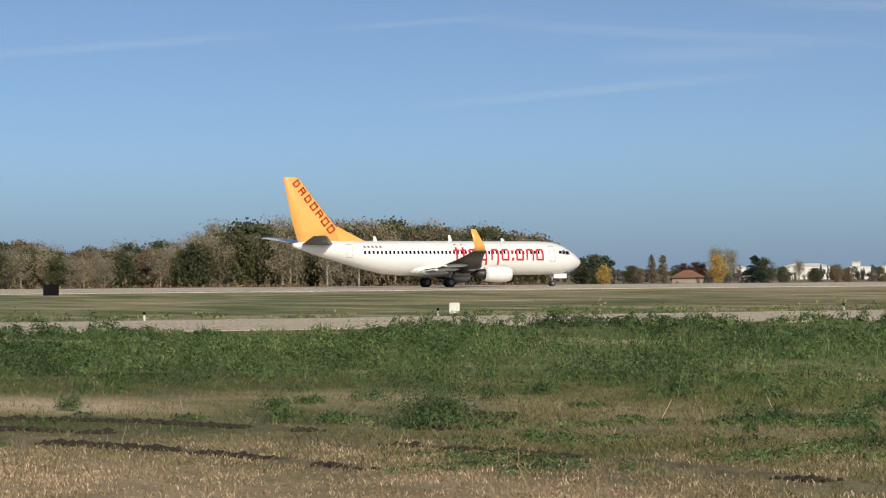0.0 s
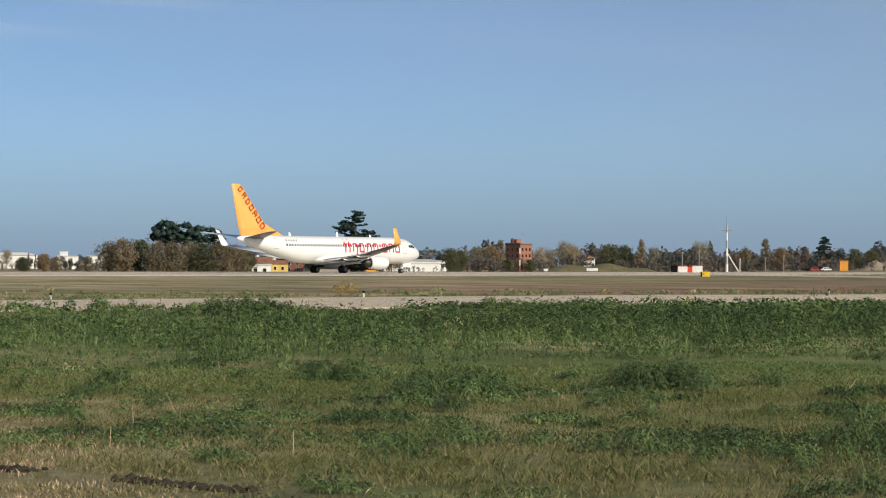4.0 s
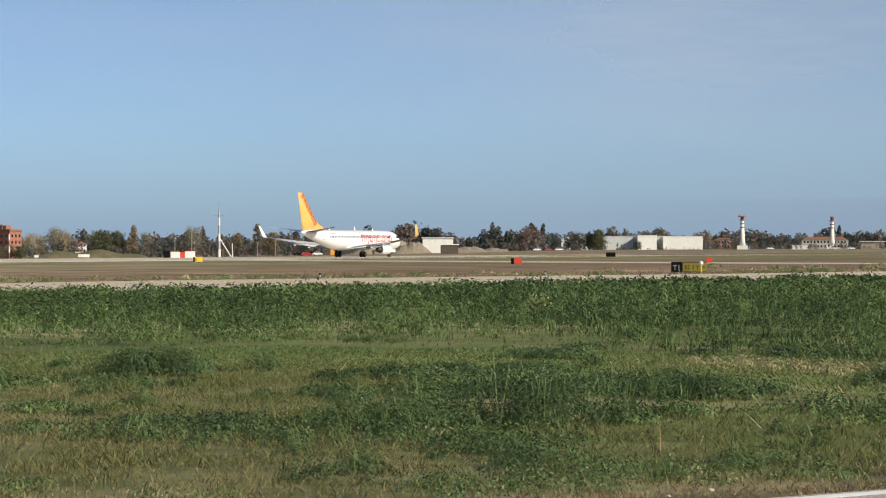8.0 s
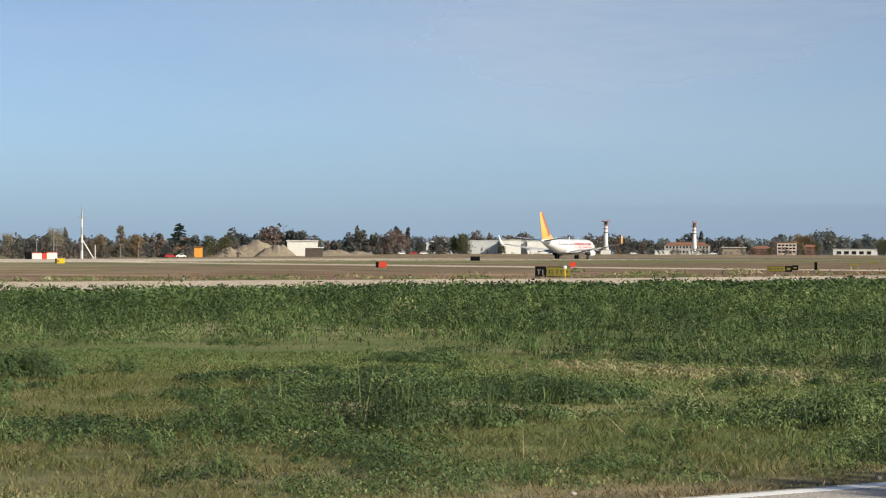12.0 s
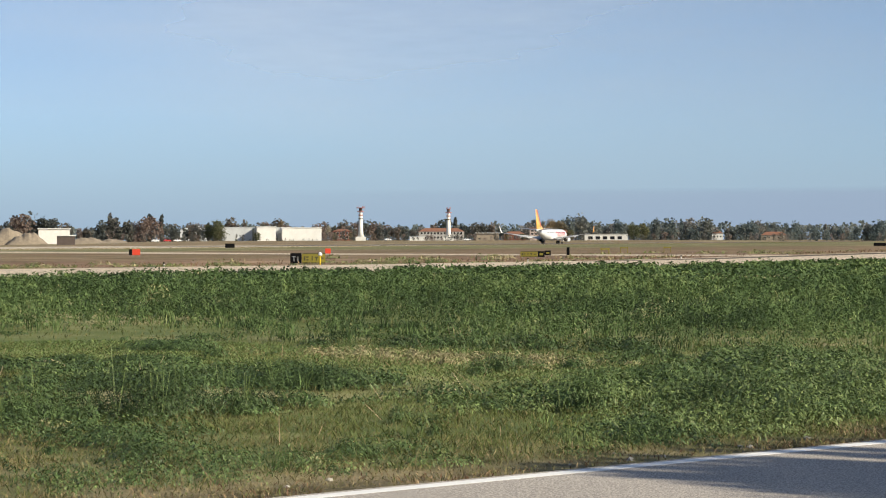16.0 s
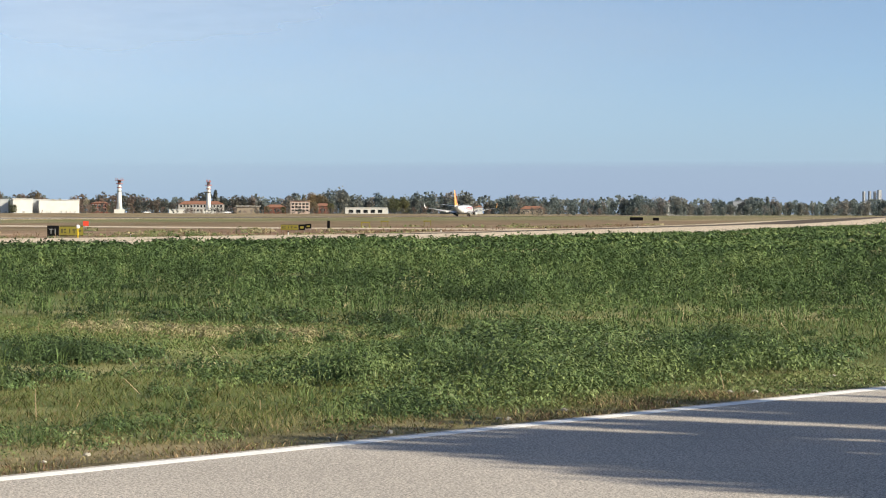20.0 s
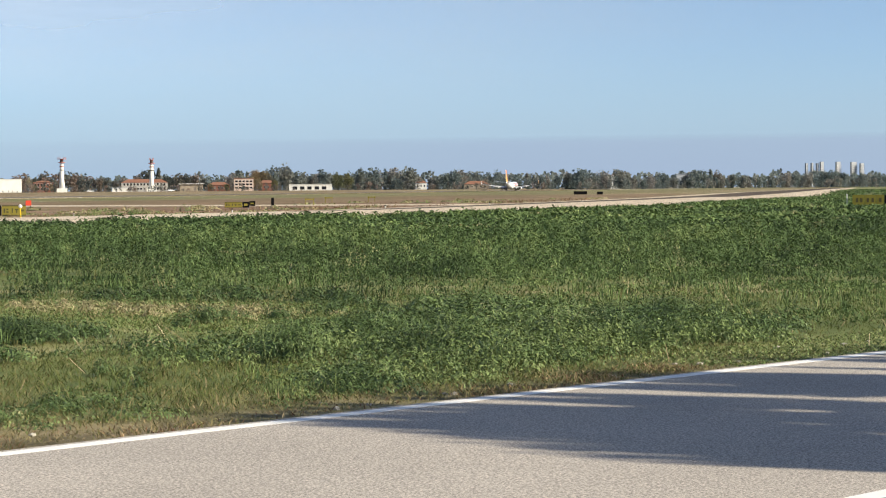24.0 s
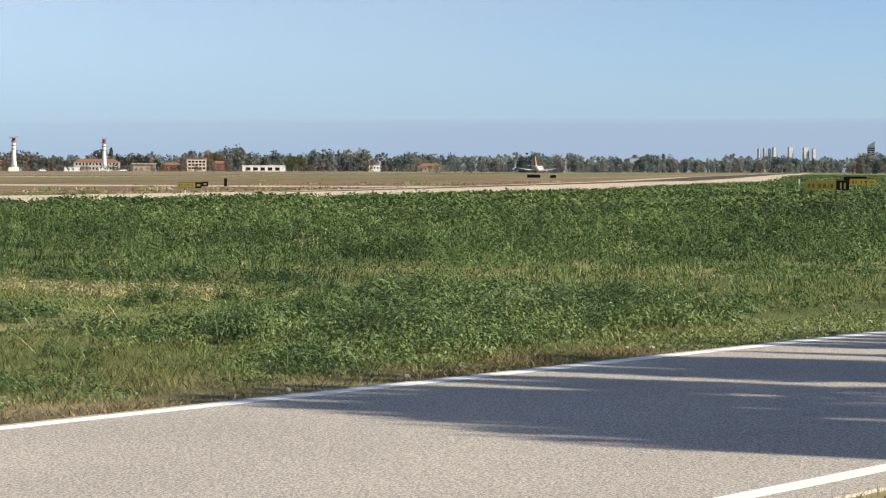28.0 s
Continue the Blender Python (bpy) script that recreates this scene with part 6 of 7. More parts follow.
def build_masts():
    for az, d, paint, label in ((58.22, 930, "car_red", "small red car parked beyond the runway"), (58.5, 925, "white", "small white van parked beyond the runway"), (58.05, 935, "black", "dark car parked beyond the runway"), (64.35, 1230, "car_red", "red car parked by the hangars"), (64.6, 1230, "white", "white car parked by the hangars"), (64.05, 1235, "white", "white car parked by the scrub"), (69.9, 1440, "white", "white van below the radio tower"), (71.9, 1440, "white", "white car near the radio tower")):
        parked_car(az, d, paint, label)
    lattice_tower("radio_tower", "white concrete radio tower with red bands", 69.21, 1500, 24.0, 2.9)
    lattice_tower("radio_tower", "white concrete radio tower with red bands and slim head", 71.43, 1550, 23.8, 1.6)
    # wind mast beside the runway
    x, y, _ = at(56.04, 505)
    z = float(ground_z(x, y))
    m = thing("wind_mast", "white and red lattice mast with a diagonal brace", "mast", pose(x, y, z, 0, 0, -56))
    for i in range(6):
        bm = bmesh.new()
        rod_bm(bm, (0, 0, i * 1.75), (0, 0, i * 1.75 + 1.75), 0.33 - 0.03 * i, 0.3 - 0.03 * i, 8)
        part("mast_section", bm, M["steel" if i % 2 else "wall_white"], m)
    bm = bmesh.new()
    rod_bm(bm, (0, 0, 10.5), (0, 0, 12.4), 0.1, 0.05, 6)
    part("tip", bm, M["steel"], m)
    bm = bmesh.new()
    rod_bm(bm, (-1.0, 0, 9.2), (1.0, 0, 9.2), 0.09, 0.09, 6)
    part("crossarm", bm, M["steel"], m)
    bm = bmesh.new()
    rod_bm(bm, (0.1, 0, 4.2), (2.6, 0, 0.05), 0.14, 0.14, 6)
    rod_bm(bm, (2.9, 0, 3.0), (2.9, 0, 0), 0.1, 0.1, 6)
    part("brace", bm, M["wall_white"], m)
    # equipment huts, red and white
    for k, (az, w, hgt, mat) in enumerate(((54.72, 1.2, 1.2, "black"), (54.95, 2.0, 1.2, "wall_white"), (55.12, 1.0, 1.2, "sign_red"), (55.3, 2.1, 1.3, "wall_white"))):
        x, y, _ = at(az, 440)
        hut = thing("equipment_hut", {"black": "small black equipment box", "sign_red": "small red equipment box"}.get(mat, "small white equipment hut with a red band"), "hut", pose(x, y, float(ground_z(x, y)), 0, 0, -az))
        box("body", (-w / 2, w / 2, -0.7, 0.7, 0.0, hgt), M[mat], hut, bevel=0.03)
        box("roof", (-w / 2 - 0.06, w / 2 + 0.06, -0.76, 0.76, hgt, hgt + 0.1), M["sign_red" if mat == "wall_white" else "black"], hut)
    for az, hgt, d in ((54.93, 4.0, 441), (55.35, 5.6, 442), (57.45, 3.8, 520), (57.0, 3.2, 500)):
        x, y, _ = at(az, d)
        p = thing("pole", "thin grey equipment pole", "pole", pose(x, y, float(ground_z(x, y))), "equipment poles")
        bm = bmesh.new()
        rod_bm(bm, (0, 0, 0), (0, 0, hgt), 0.09, 0.06, 6)
        part("shaft", bm, M["steel"], p)
        box("head", (-0.16, 0.16, -0.14, 0.14, hgt - 0.3, hgt), M["steel"], p)
    x, y, _ = at(50.84, 640)
    p = thing("striped_pole", "red and white striped pole", "pole", pose(x, y, float(ground_z(x, y))))
    for i in range(5):
        bm = bmesh.new()
        rod_bm(bm, (0, 0, i * 1.7), (0, 0, i * 1.7 + 1.7), 0.17, 0.17, 8)
        part("band", bm, M["mast_red" if i % 2 else "wall_white"], p)
    for az, d, w, hgt in ((52.67, 455, 2.3, 0.75), (51.5, 440, 0.9, 0.6)):
        x, y, _ = at(az, d)
        c = thing("light_unit", "low white runway light unit", "light unit", pose(x, y, float(ground_z(x, y)), 0, 0, -az))
        box("housing", (-w / 2, w / 2, -0.5, 0.5, 0.15, hgt), M["wall_white"], c, bevel=0.05)
        box("foot", (-w / 2 + 0.1, w / 2 - 0.1, -0.3, 0.3, 0.0, 0.15), M["concrete"], c)
    for az, hgt in ((57.86, 24.0), (85.3, 20.0), (82.3, 19.0), (61.9, 20.0)):
        x, y, z = place(az, 2400)
        p = thing("lattice_mast", "thin distant steel mast", "mast", pose(x, y, z))
        bm = bmesh.new()
        rod_bm(bm, (0, 0, 0), (0, 0, hgt), 0.3, 0.18, 5)
        part("shaft", bm, M["dark_metal"], p)


# ---------------------------------------------------------------- airfield signs and markers
def panel_sign(name, label, x, y, panels, h, turn, legs=0.12, z=0.0):
    """A low sign in panels (width, face material, bars), each framed, on short legs."""
    s = thing(name, label, "airfield sign", pose(x, y, z, 0, 0, turn), "airfield signs")
    total = sum(p[0] for p in panels)
    cx = -total / 2
    for w, face, bars in panels:
        body = box("panel", (cx + 0.01, cx + w - 0.01, -0.1, 0.1, legs, legs + h), M[face], s, bevel=0.015)
        ink = "sign_yellow" if face == "black" else "sign_ink"
        for bx, bw, bz, bh in bars:
            box("bar", (cx + bx * w - bw * w / 2, cx + bx * w + bw * w / 2, -0.112, -0.103, legs + bz * h - bh * h / 2, legs + bz * h + bh * h / 2), M[ink], body)
        for lx in (cx + 0.12 * w, cx + 0.88 * w):
            box("leg", (lx - 0.025, lx + 0.025, -0.03, 0.03, 0, legs + 0.01), M["steel"], s)
        cx += w
    return s


def letters(text, size, material, parent, m):
    cu = bpy.data.curves.new("letters", "FONT")
    cu.body, cu.size, cu.extrude, cu.align_x = text, size, 0.004, "CENTER"
    tmp = bpy.data.objects.new("letters", cu)
    me = bpy.data.meshes.new_from_object(tmp)
    bpy.data.objects.remove(tmp)
    me.materials.clear()
    me.materials.append(material)
    ob = new("letters", me)
    ob.parent = parent
    ob.matrix_local = m
    return ob


WORDS = [(0.12, 0.07, 0.5, 0.42), (0.24, 0.09, 0.62, 0.14), (0.24, 0.09, 0.36, 0.14), (0.44, 0.05, 0.5, 0.42), (0.62, 0.14, 0.6, 0.12), (0.62, 0.05, 0.45, 0.35), (0.84, 0.16, 0.5, 0.16), (0.5, 0.98, 0.05, 0.1), (0.5, 0.98, 0.95, 0.1)]


def build_signs():
    s = panel_sign("taxiway_sign", "black and yellow taxiway sign lettered T1", 133.3, 54.2, [(0.74, "black", []), (1.5, "sign_yellow", WORDS)], 0.66, -68)
    letters("T1", 0.46, M["steel"], s, pose(-0.76, -0.118, 0.26, 90, 0, 0))
    panel_sign("taxiway_sign", "yellow and black taxiway sign seen across the grass", 186.3, 55.0, [(1.5, "sign_yellow", WORDS), (0.6, "black", [(0.5, 0.5, 0.5, 0.4)])], 0.5, -73)
    panel_sign("taxiway_sign", "small black sign edge-on beside the taxiway", 209.5, 58.3, [(0.3, "black", [])], 0.75, -74)
    panel_sign("taxiway_sign", "small dark sign on the grass", 207.0, 59.6, [(0.6, "black", [(0.5, 0.5, 0.5, 0.3)])], 0.45, -74)
    panel_sign("taxiway_sign", "long yellow taxiway sign with a black end panel", 176.0, 1.4, [(0.9, "sign_yellow", [(0.4, 0.2, 0.5, 0.4), (0.75, 0.2, 0.5, 0.4)]), (0.9, "sign_yellow", [(0.3, 0.2, 0.5, 0.4), (0.7, 0.2, 0.5, 0.4)]), (0.6, "sign_yellow", [(0.5, 0.3, 0.5, 0.4)]), (1.0, "black", [(0.35, 0.14, 0.5, 0.6), (0.65, 0.14, 0.5, 0.6)])], 0.8, -89)
    panel_sign("taxiway_sign", "dull yellow sign with dark bars beside the taxiway", 240.8, -1.8, [(2.7, "sign_orange", WORDS)], 0.75, -89)
    panel_sign("taxiway_sign", "black sign back raised on legs behind the yellow one", 243.0, -1.0, [(2.4, "black", [])], 0.4, -89, 0.66)
    panel_sign("taxiway_sign", "small white and red marker panel beside the sign", 242.6, -0.2, [(0.5, "wall_white", []), (0.4, "sign_red", [])], 0.35, -89, 0.3)
    panel_sign("runway_sign", "red runway holding sign with pale marks", 201.7, 100.4, [(0.32, "black", []), (0.8, "sign_red", [])], 0.58, -62)
    panel_sign("runway_sign", "small red runway holding sign", 228.6, 90.6, [(0.62, "sign_red", [])], 0.55, -66)
    panel_sign("runway_sign", "yellow sign with a dark side panel", 227.6, 156.4, [(0.2, "black", []), (0.95, "sign_bright", WORDS[:3])], 0.6, -54)
    panel_sign("runway_sign", "black sign seen from behind", 388.8, 173.8, [(1.8, "black", [])], 0.8, -66)
    panel_sign("runway_sign", "long black sign seen from behind", 490.5, 67.0, [(2.9, "black", [])], 0.7, -82)
    panel_sign("runway_sign", "short black sign seen from behind", 484.0, 61.9, [(1.3, "black", [])], 0.6, -82)
    panel_sign("runway_sign", "big black sign seen from behind on pale feet", 57.7, 165.3, [(1.2, "black", [])], 0.85, -19)
    # white marker box by the taxiway
    b = thing("marker_box", "small white concrete marker box on the grass", "marker", pose(45.2, 80.4, 0, 0, 0, -29))
    box("body", (-0.21, 0.21, -0.2, 0.2, 0, 0.44), M["wall_white"], b, bevel=0.02)
    for x, y in ((30.2, 76.5), (20.5, 76.6), (42.0, 76.0), (60.5, 74.5), (78, 73.0), (122.4, 59.0), (108, 66), (140.4, 52.5), (158, 47), (184, 41.5), (214, 38), (250, 34)):
        p = thing("edge_marker", "small orange and black taxiway edge marker", "marker", pose(x, y, 0), "taxiway edge markers")
        bm = bmesh.new()
        rod_bm(bm, (0, 0, 0), (0, 0, 0.2), 0.045, 0.045, 8)
        part("stem", bm, M["wall_white"], p)
        bm = bmesh.new()
        rod_bm(bm, (0, 0, 0.2), (0, 0, 0.3), 0.055, 0.05, 8)
        part("cap", bm, M["black"], p)
    p = thing("edge_light", "tall taxiway edge light with a white head", "light", pose(132.9, 53.2, 0), "taxiway edge markers")
    bm = bmesh.new()
    rod_bm(bm, (0, 0, 0), (0, 0, 0.62), 0.05, 0.04, 8)
    part("stem", bm, M["sign_bright"], p)
    bm = bmesh.new()
    tube_bm(bm, [((0, 0, z), r, (1, 0, 0), (0, 1, 0)) for z, r in ((0.6, 0.05), (0.66, 0.12), (0.78, 0.11), (0.84, 0.03))], 10)
    part("head", finish(bm), M["line_white"], p)
    p = thing("sign_post", "pale post at the end of the long sign", "post", pose(176.2, 3.5, 0, 0, 0, -89))
    box("post", (-0.05, 0.05, -0.05, 0.05, 0.0, 1.0), M["wall_cream"], p, bevel=0.01)
    # orange works roller below the cedar
    x, y, z = place(47.1, 740)
    p = thing("works_roller", "small orange road roller parked on the grass", "vehicle", pose(x, y, z, 0, 0, -47))
    box("body", (-1.9, 1.3, -0.8, 0.8, 0.7, 1.7), M["wall_orange"], p, bevel=0.12)
    box("bonnet", (1.3, 2.2, -0.7, 0.7, 0.7, 1.3), M["wall_orange"], p, bevel=0.1)
    for cx in (-1.3, 1.6):
        bm = bmesh.new()
        tube_bm(bm, [((cx, o, 0.55), 0.55, (1, 0, 0), (0, 0, 1)) for o in (-0.75, 0.75)], 18)
        part("drum", finish(bm), M["dark_metal"], p)
    for x, y in ((262, 66), (276, 64), (230, 60)):
        p = thing("marker_board", "small yellow marker board in the grass", "marker", pose(x, y, 0, 0, 0, -76), "yellow marker frames")
        for o in (-0.4, 0.4):
            box("post", (o - 0.035, o + 0.035, -0.03, 0.03, 0, 0.72), M["sign_yellow"], p)
        box("board", (-0.5, 0.5, -0.06, -0.032, 0.55, 0.68), M["sign_yellow"], p)


# ---------------------------------------------------------------- trees in the place
def tree_belt(a0, a1, d, top, step, rng, depth=60.0, label="far line of green and brown autumn trees", lobes=20):
    """A far line of broadleaf trees, too many and too far to count: lumped crowns with ragged leaf sprays."""
    VV, FF, tone, base = [], [], [], 0
    for a in np.arange(a0, a1, step):
        x, y, z = place(float(a + rng.uniform(-0.1, 0.1)), float(d + rng.uniform(-depth, depth)))
        H = max(1.2, (top - z) * rng.uniform(0.72, 1.3) * (1 + 0.16 * math.sin(a * 2.3) + 0.14 * math.sin(a * 5.9 + 1.0) + 0.08 * math.sin(a * 11.7)))
        shape = rng.uniform()
        w = H * (0.12 if shape < 0.1 else rng.uniform(0.3, 0.42) if shape < 0.4 else rng.uniform(0.42, 0.66))
        hue = float(np.clip(rng.normal(0.47, 0.3), 0, 1))
        # a few overlapping boughs, each a cloud of leaf sprays
        nb = max(3, lobes // 2)
        c = rng.normal(0, 1, (nb, 3))
        c /= np.linalg.norm(c, axis=1, keepdims=True)
        c = c * np.array([w * 0.5, w * 0.5, H * 0.27]) * rng.uniform(0.4, 1.0, (nb, 1)) + np.array([0, 0, H * 0.58])
        c[: nb // 3, 2] = H * rng.uniform(0.12, 0.3, nb // 3)
        n = 15 * lobes + 60
        k = rng.integers(0, nb, n)
        q = rng.normal(0, 1, (n, 3))
        q /= np.linalg.norm(q, axis=1, keepdims=True)
        P = c[k] + q * np.array([w * 0.46, w * 0.46, H * 0.22]) * rng.uniform(0.35, 1.1, (n, 1)) ** 0.6
        P[:, 2] = np.clip(P[:, 2], 0.1, H)
        Q = leaves_at(P + np.array([x, y, z]), H * rng.uniform(0.06, 0.14, n), rng, 0.2, 0.45)
        VV.append(Q.reshape(-1, 3))
        i = base + 4 * np.arange(n)[:, None]
        FF.append(np.concatenate([i + np.array([0, 1, 2]), i + np.array([0, 2, 3])]))
        base += 4 * n
        tone.append(np.repeat(np.clip(hue + rng.normal(0, 0.05, nb)[k], 0, 1), 4))
    # Beyond 1800 m the crowns take the leaf colours with more haze painted in.
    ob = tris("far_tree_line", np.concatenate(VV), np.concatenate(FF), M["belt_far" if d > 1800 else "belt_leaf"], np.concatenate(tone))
    tagged(ob, label, "trees", kind="stuff")


def build_trees():
    rng = np.random.default_rng(41)
    # the wood behind the runway
    line = [(14.5, 9), (18.7, 9), (19.9, 7), (21.2, 8.6), (22.6, 9.2), (23.4, 12.6), (25, 13.4), (26.9, 13), (28, 13.6), (29, 12), (30.7, 11), (31.6, 9.5)]
    kinds = ["thin", "thin", "round", "green", "thin", "green"]
    for k, az in enumerate(np.arange(14.6, 31.6, 0.22)):
        for row, (d, f) in enumerate(((455, 0.8), (475, 1.0), (500, 1.08))):
            if row == 2 and k % 2:
                continue
            a = az + rng.uniform(-0.12, 0.12)
            top = np.interp(a, [p[0] for p in line], [p[1] for p in line]) * f * rng.uniform(0.74, 1.0)
            x, y, z = place(a, d + rng.uniform(-8, 8))
            o = tree(kinds[int(rng.integers(0, 6))], x, y, float(top - z), "trees of the wood")
            o.location.z = z
    for kind, az, d, top in (("green", 32.55, 565, 5.2), ("green", 32.9, 560, 6.0), ("pine", 33.15, 575, 5.6), ("yellow", 33.12, 540, 3.3), ("poplar", 34.32, 700, 6.9), ("poplar", 34.61, 700, 7.0),
                             ("red", 35.1, 705, 4.4), ("red", 35.5, 705, 4.6), ("thin", 36.0, 700, 9.0), ("thin", 36.3, 705, 8.2), ("yellow", 35.96, 640, 6.3), ("conifer", 36.9, 660, 6.8), ("green", 37.1, 665, 5.6),
                             ("thin", 38.0, 800, 5.4), ("round", 38.9, 760, 4.0), ("green", 37.6, 720, 3.2), ("round", 39.2, 740, 3.0), ("green", 38.4, 720, 2.6), ("round", 40.0, 740, 3.0), ("green", 33.8, 700, 3.6), ("round", 34.0, 690, 3.0), ("green", 34.95, 690, 2.6),
                             ("round", 40.5, 605, 6.6), ("round", 40.9, 600, 7.5), ("green", 41.3, 610, 7.2), ("round", 41.7, 600, 7.0), ("pine", 41.95, 645, 13.2), ("pine", 42.35, 640, 12.6), ("pine", 42.9, 640, 11.6),
                             ("round", 42.1, 600, 6.4), ("round", 42.5, 605, 6.6), ("green", 42.9, 600, 6.2), ("round", 43.3, 600, 6.6), ("round", 43.7, 605, 6.0), ("green", 44.0, 640, 4.6),
                             ("green", 45.6, 860, 9.0), ("yellow", 45.9, 850, 8.0), ("cedar", 46.68, 800, 19.6), ("red", 47.15, 800, 5.5), ("red", 46.0, 790, 6.0), ("round", 47.3, 850, 7.6), ("round", 47.6, 840, 6.8),
                             ("green", 49.1, 900, 7.2), ("green", 49.35, 905, 6.6), ("thin", 49.75, 950, 8.4), ("round", 50.1, 950, 8.6), ("poplar", 50.36, 960, 11.4), ("green", 50.55, 900, 3.4), ("round", 50.85, 905, 3.6), ("green", 51.1, 900, 3.0), ("thin", 51.35, 980, 8.6), ("thin", 51.6, 990, 7.6),
                             ("thin", 52.0, 1000, 11.0), ("thin", 52.2, 1000, 9.4), ("green", 53.1, 1000, 10.0), ("green", 53.5, 1005, 9.6), ("poplar", 53.9, 1000, 12.0), ("thin", 54.2, 1000, 9.0), ("conifer", 58.47, 1000, 14.6), ("thin", 55.4, 1000, 11.5),
                             ("poplar", 57.0, 1010, 13.0), ("round", 56.5, 990, 8.5), ("round", 57.4, 1000, 9.0), ("green", 59.2, 1010, 8.5), ("green", 59.6, 1020, 8.0), ("green", 65.62, 1420, 13.4), ("green", 65.4, 1425, 11.0), ("poplar", 67.2, 1550, 14.5), ("green", 66.6, 1400, 6.0), ("thin", 68.4, 1500, 10.5), ("green", 68.55, 1560, 6.0), ("round", 68.95, 1560, 6.5), ("round", 72.9, 1630, 6.4), ("green", 73.3, 1640, 5.8), ("round", 74.1, 1700, 9.5), ("green", 74.5, 1700, 8.5), ("green", 76.1, 1700, 12.5), ("green", 76.35, 1710, 13.5), ("round", 74.0, 1850, 17.5), ("round", 74.25, 1850, 16.5)):
        x, y, z = place(az, d)
        o = tree(kind, x, y, top - z)
        o.location.z = z
        if kind == "cedar":
            o.rotation_euler.z, o.scale = radians(-az), (0.14 * (top - z), 0.14 * (top - z), 0.1 * (top - z))
    # long tree lines behind fields and airport buildings
    belts = [(31.8, 46.0, 1000, 2.2, 0.42), (43.0, 60.0, 1350, 9.0, 0.3), (53.5, 60.5, 1060, 6.6, 0.3), (59.5, 65.5, 1500, 13.5, 0.26), (64.5, 69.0, 1700, 13.5, 0.24), (68.5, 73.0, 1800, 13.0, 0.2), (73.0, 79.5, 1900, 15.0, 0.17), (79.0, 84.0, 2050, 13.5, 0.17), (82.0, 92.5, 2350, 13.5, 0.15), (90.2, 94.0, 1500, 8.5, 0.22)]
    for a0, a1, d, top, step in belts:
        tree_belt(a0, a1, d, top, step * 0.46, rng)
    for a0, a1, d, top, step in ((33.4, 40.6, 1080, 2.6, 0.13), (47.4, 49.8, 1000, 0.9, 0.12), (43.6, 46.2, 990, 2.4, 0.14), (33.3, 35.0, 660, 0.6, 0.16), (35.4, 38.0, 655, 0.4, 0.16), (49.0, 52.6, 930, 4.4, 0.16), (53.2, 56.0, 980, 3.6, 0.2), (55.6, 60.0, 960, 4.6, 0.2), (62.5, 66.3, 1250, 4.6, 0.16), (68.3, 69.1, 1480, 5.0, 0.12), (69.5, 71.1, 1470, 6.2, 0.12), (70.9, 72.1, 1475, 4.6, 0.09), (72.2, 75.2, 1500, 4.0, 0.1), (71.7, 74.8, 1560, 5.4, 0.12), (75.9, 81.5, 1640, 6.0, 0.16), (66.2, 68.2, 1420, 2.6, 0.1), (76.0, 94.0, 1990, 8.6, 0.13), (59.8, 69.0, 1480, 7.0, 0.15), (73.5, 80.0, 1860, 8.0, 0.14)):
        tree_belt(a0, a1, d, top, step, rng, 12.0, "dark low hedge and scrub beyond the runway", 4)
    # distant woods, uncountable
    n = 30000
    az = rng.uniform(30, 97, n)
    d = rng.uniform(2500, 2700, n)
    x, y = d * np.sin(np.radians(az)), d * np.cos(np.radians(az))
    ridge = 15 + 2.0 * np.sin(az * 2.1) + 2.0 * np.sin(az * 5.7 + 1) + 1.6 * np.sin(az * 13.0) + 1.2 * np.sin(az * 31.0) + 1.0 * np.sin(az * 67.0)
    ridge = ridge * np.interp(az, [30, 44, 48, 97], [0.3, 0.55, 1.0, 1.0])
    hue = np.clip(0.35 + 0.35 * (patchy(az * 40, d * 0.0, 9.0, 3) - 0.5) * 3 + rng.normal(0, 0.05, n), 0, 1)
    P = np.stack([x, y, ground_z(x, y) + ridge * np.sqrt(rng.uniform(0, 1, n))], 1)
    # The woods share the haze-paled leaf colours of the farthest belts.
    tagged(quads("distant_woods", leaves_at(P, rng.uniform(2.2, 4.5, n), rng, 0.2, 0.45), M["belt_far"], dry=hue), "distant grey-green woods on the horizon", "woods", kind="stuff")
    # rough scrub at the foot of the wood and hedges
    n = 24000
    az = rng.uniform(14, 32, n)
    d = rng.uniform(438, 460, n)
    x, y = d * np.sin(np.radians(az)), d * np.cos(np.radians(az))
    lump = np.clip(1.5 + 1.2 * np.sin(az * 9) + 1.0 * np.sin(az * 23 + 1), 0.5, 4)
    P = np.stack([x, y, ground_z(x, y) + lump * rng.uniform(0, 1, n)], 1)
    tagged(quads("scrub", leaves_at(P, rng.uniform(0.25, 0.6, n), rng, 0.4, 0.4), M["leaf_brown"]), "brown scrub and hedges behind the runway", "scrub", kind="stuff")
    # tipped earth heaps
    for az, d, w, h, seed in ((60.35, 1000, 15, 7.4, 3), (60.9, 990, 9, 6.0, 4), (62.35, 1000, 9, 3.6, 5), (59.75, 990, 8, 4.2, 6), (63.0, 1005, 7, 2.6, 7)):
        r = np.random.default_rng(seed)
        bm = bmesh.new()
        x0, y0, z0 = place(az, d)
        bmesh.ops.create_grid(bm, x_segments=36, y_segments=14, size=1.0)
        ph = r.uniform(0, 6, 4)
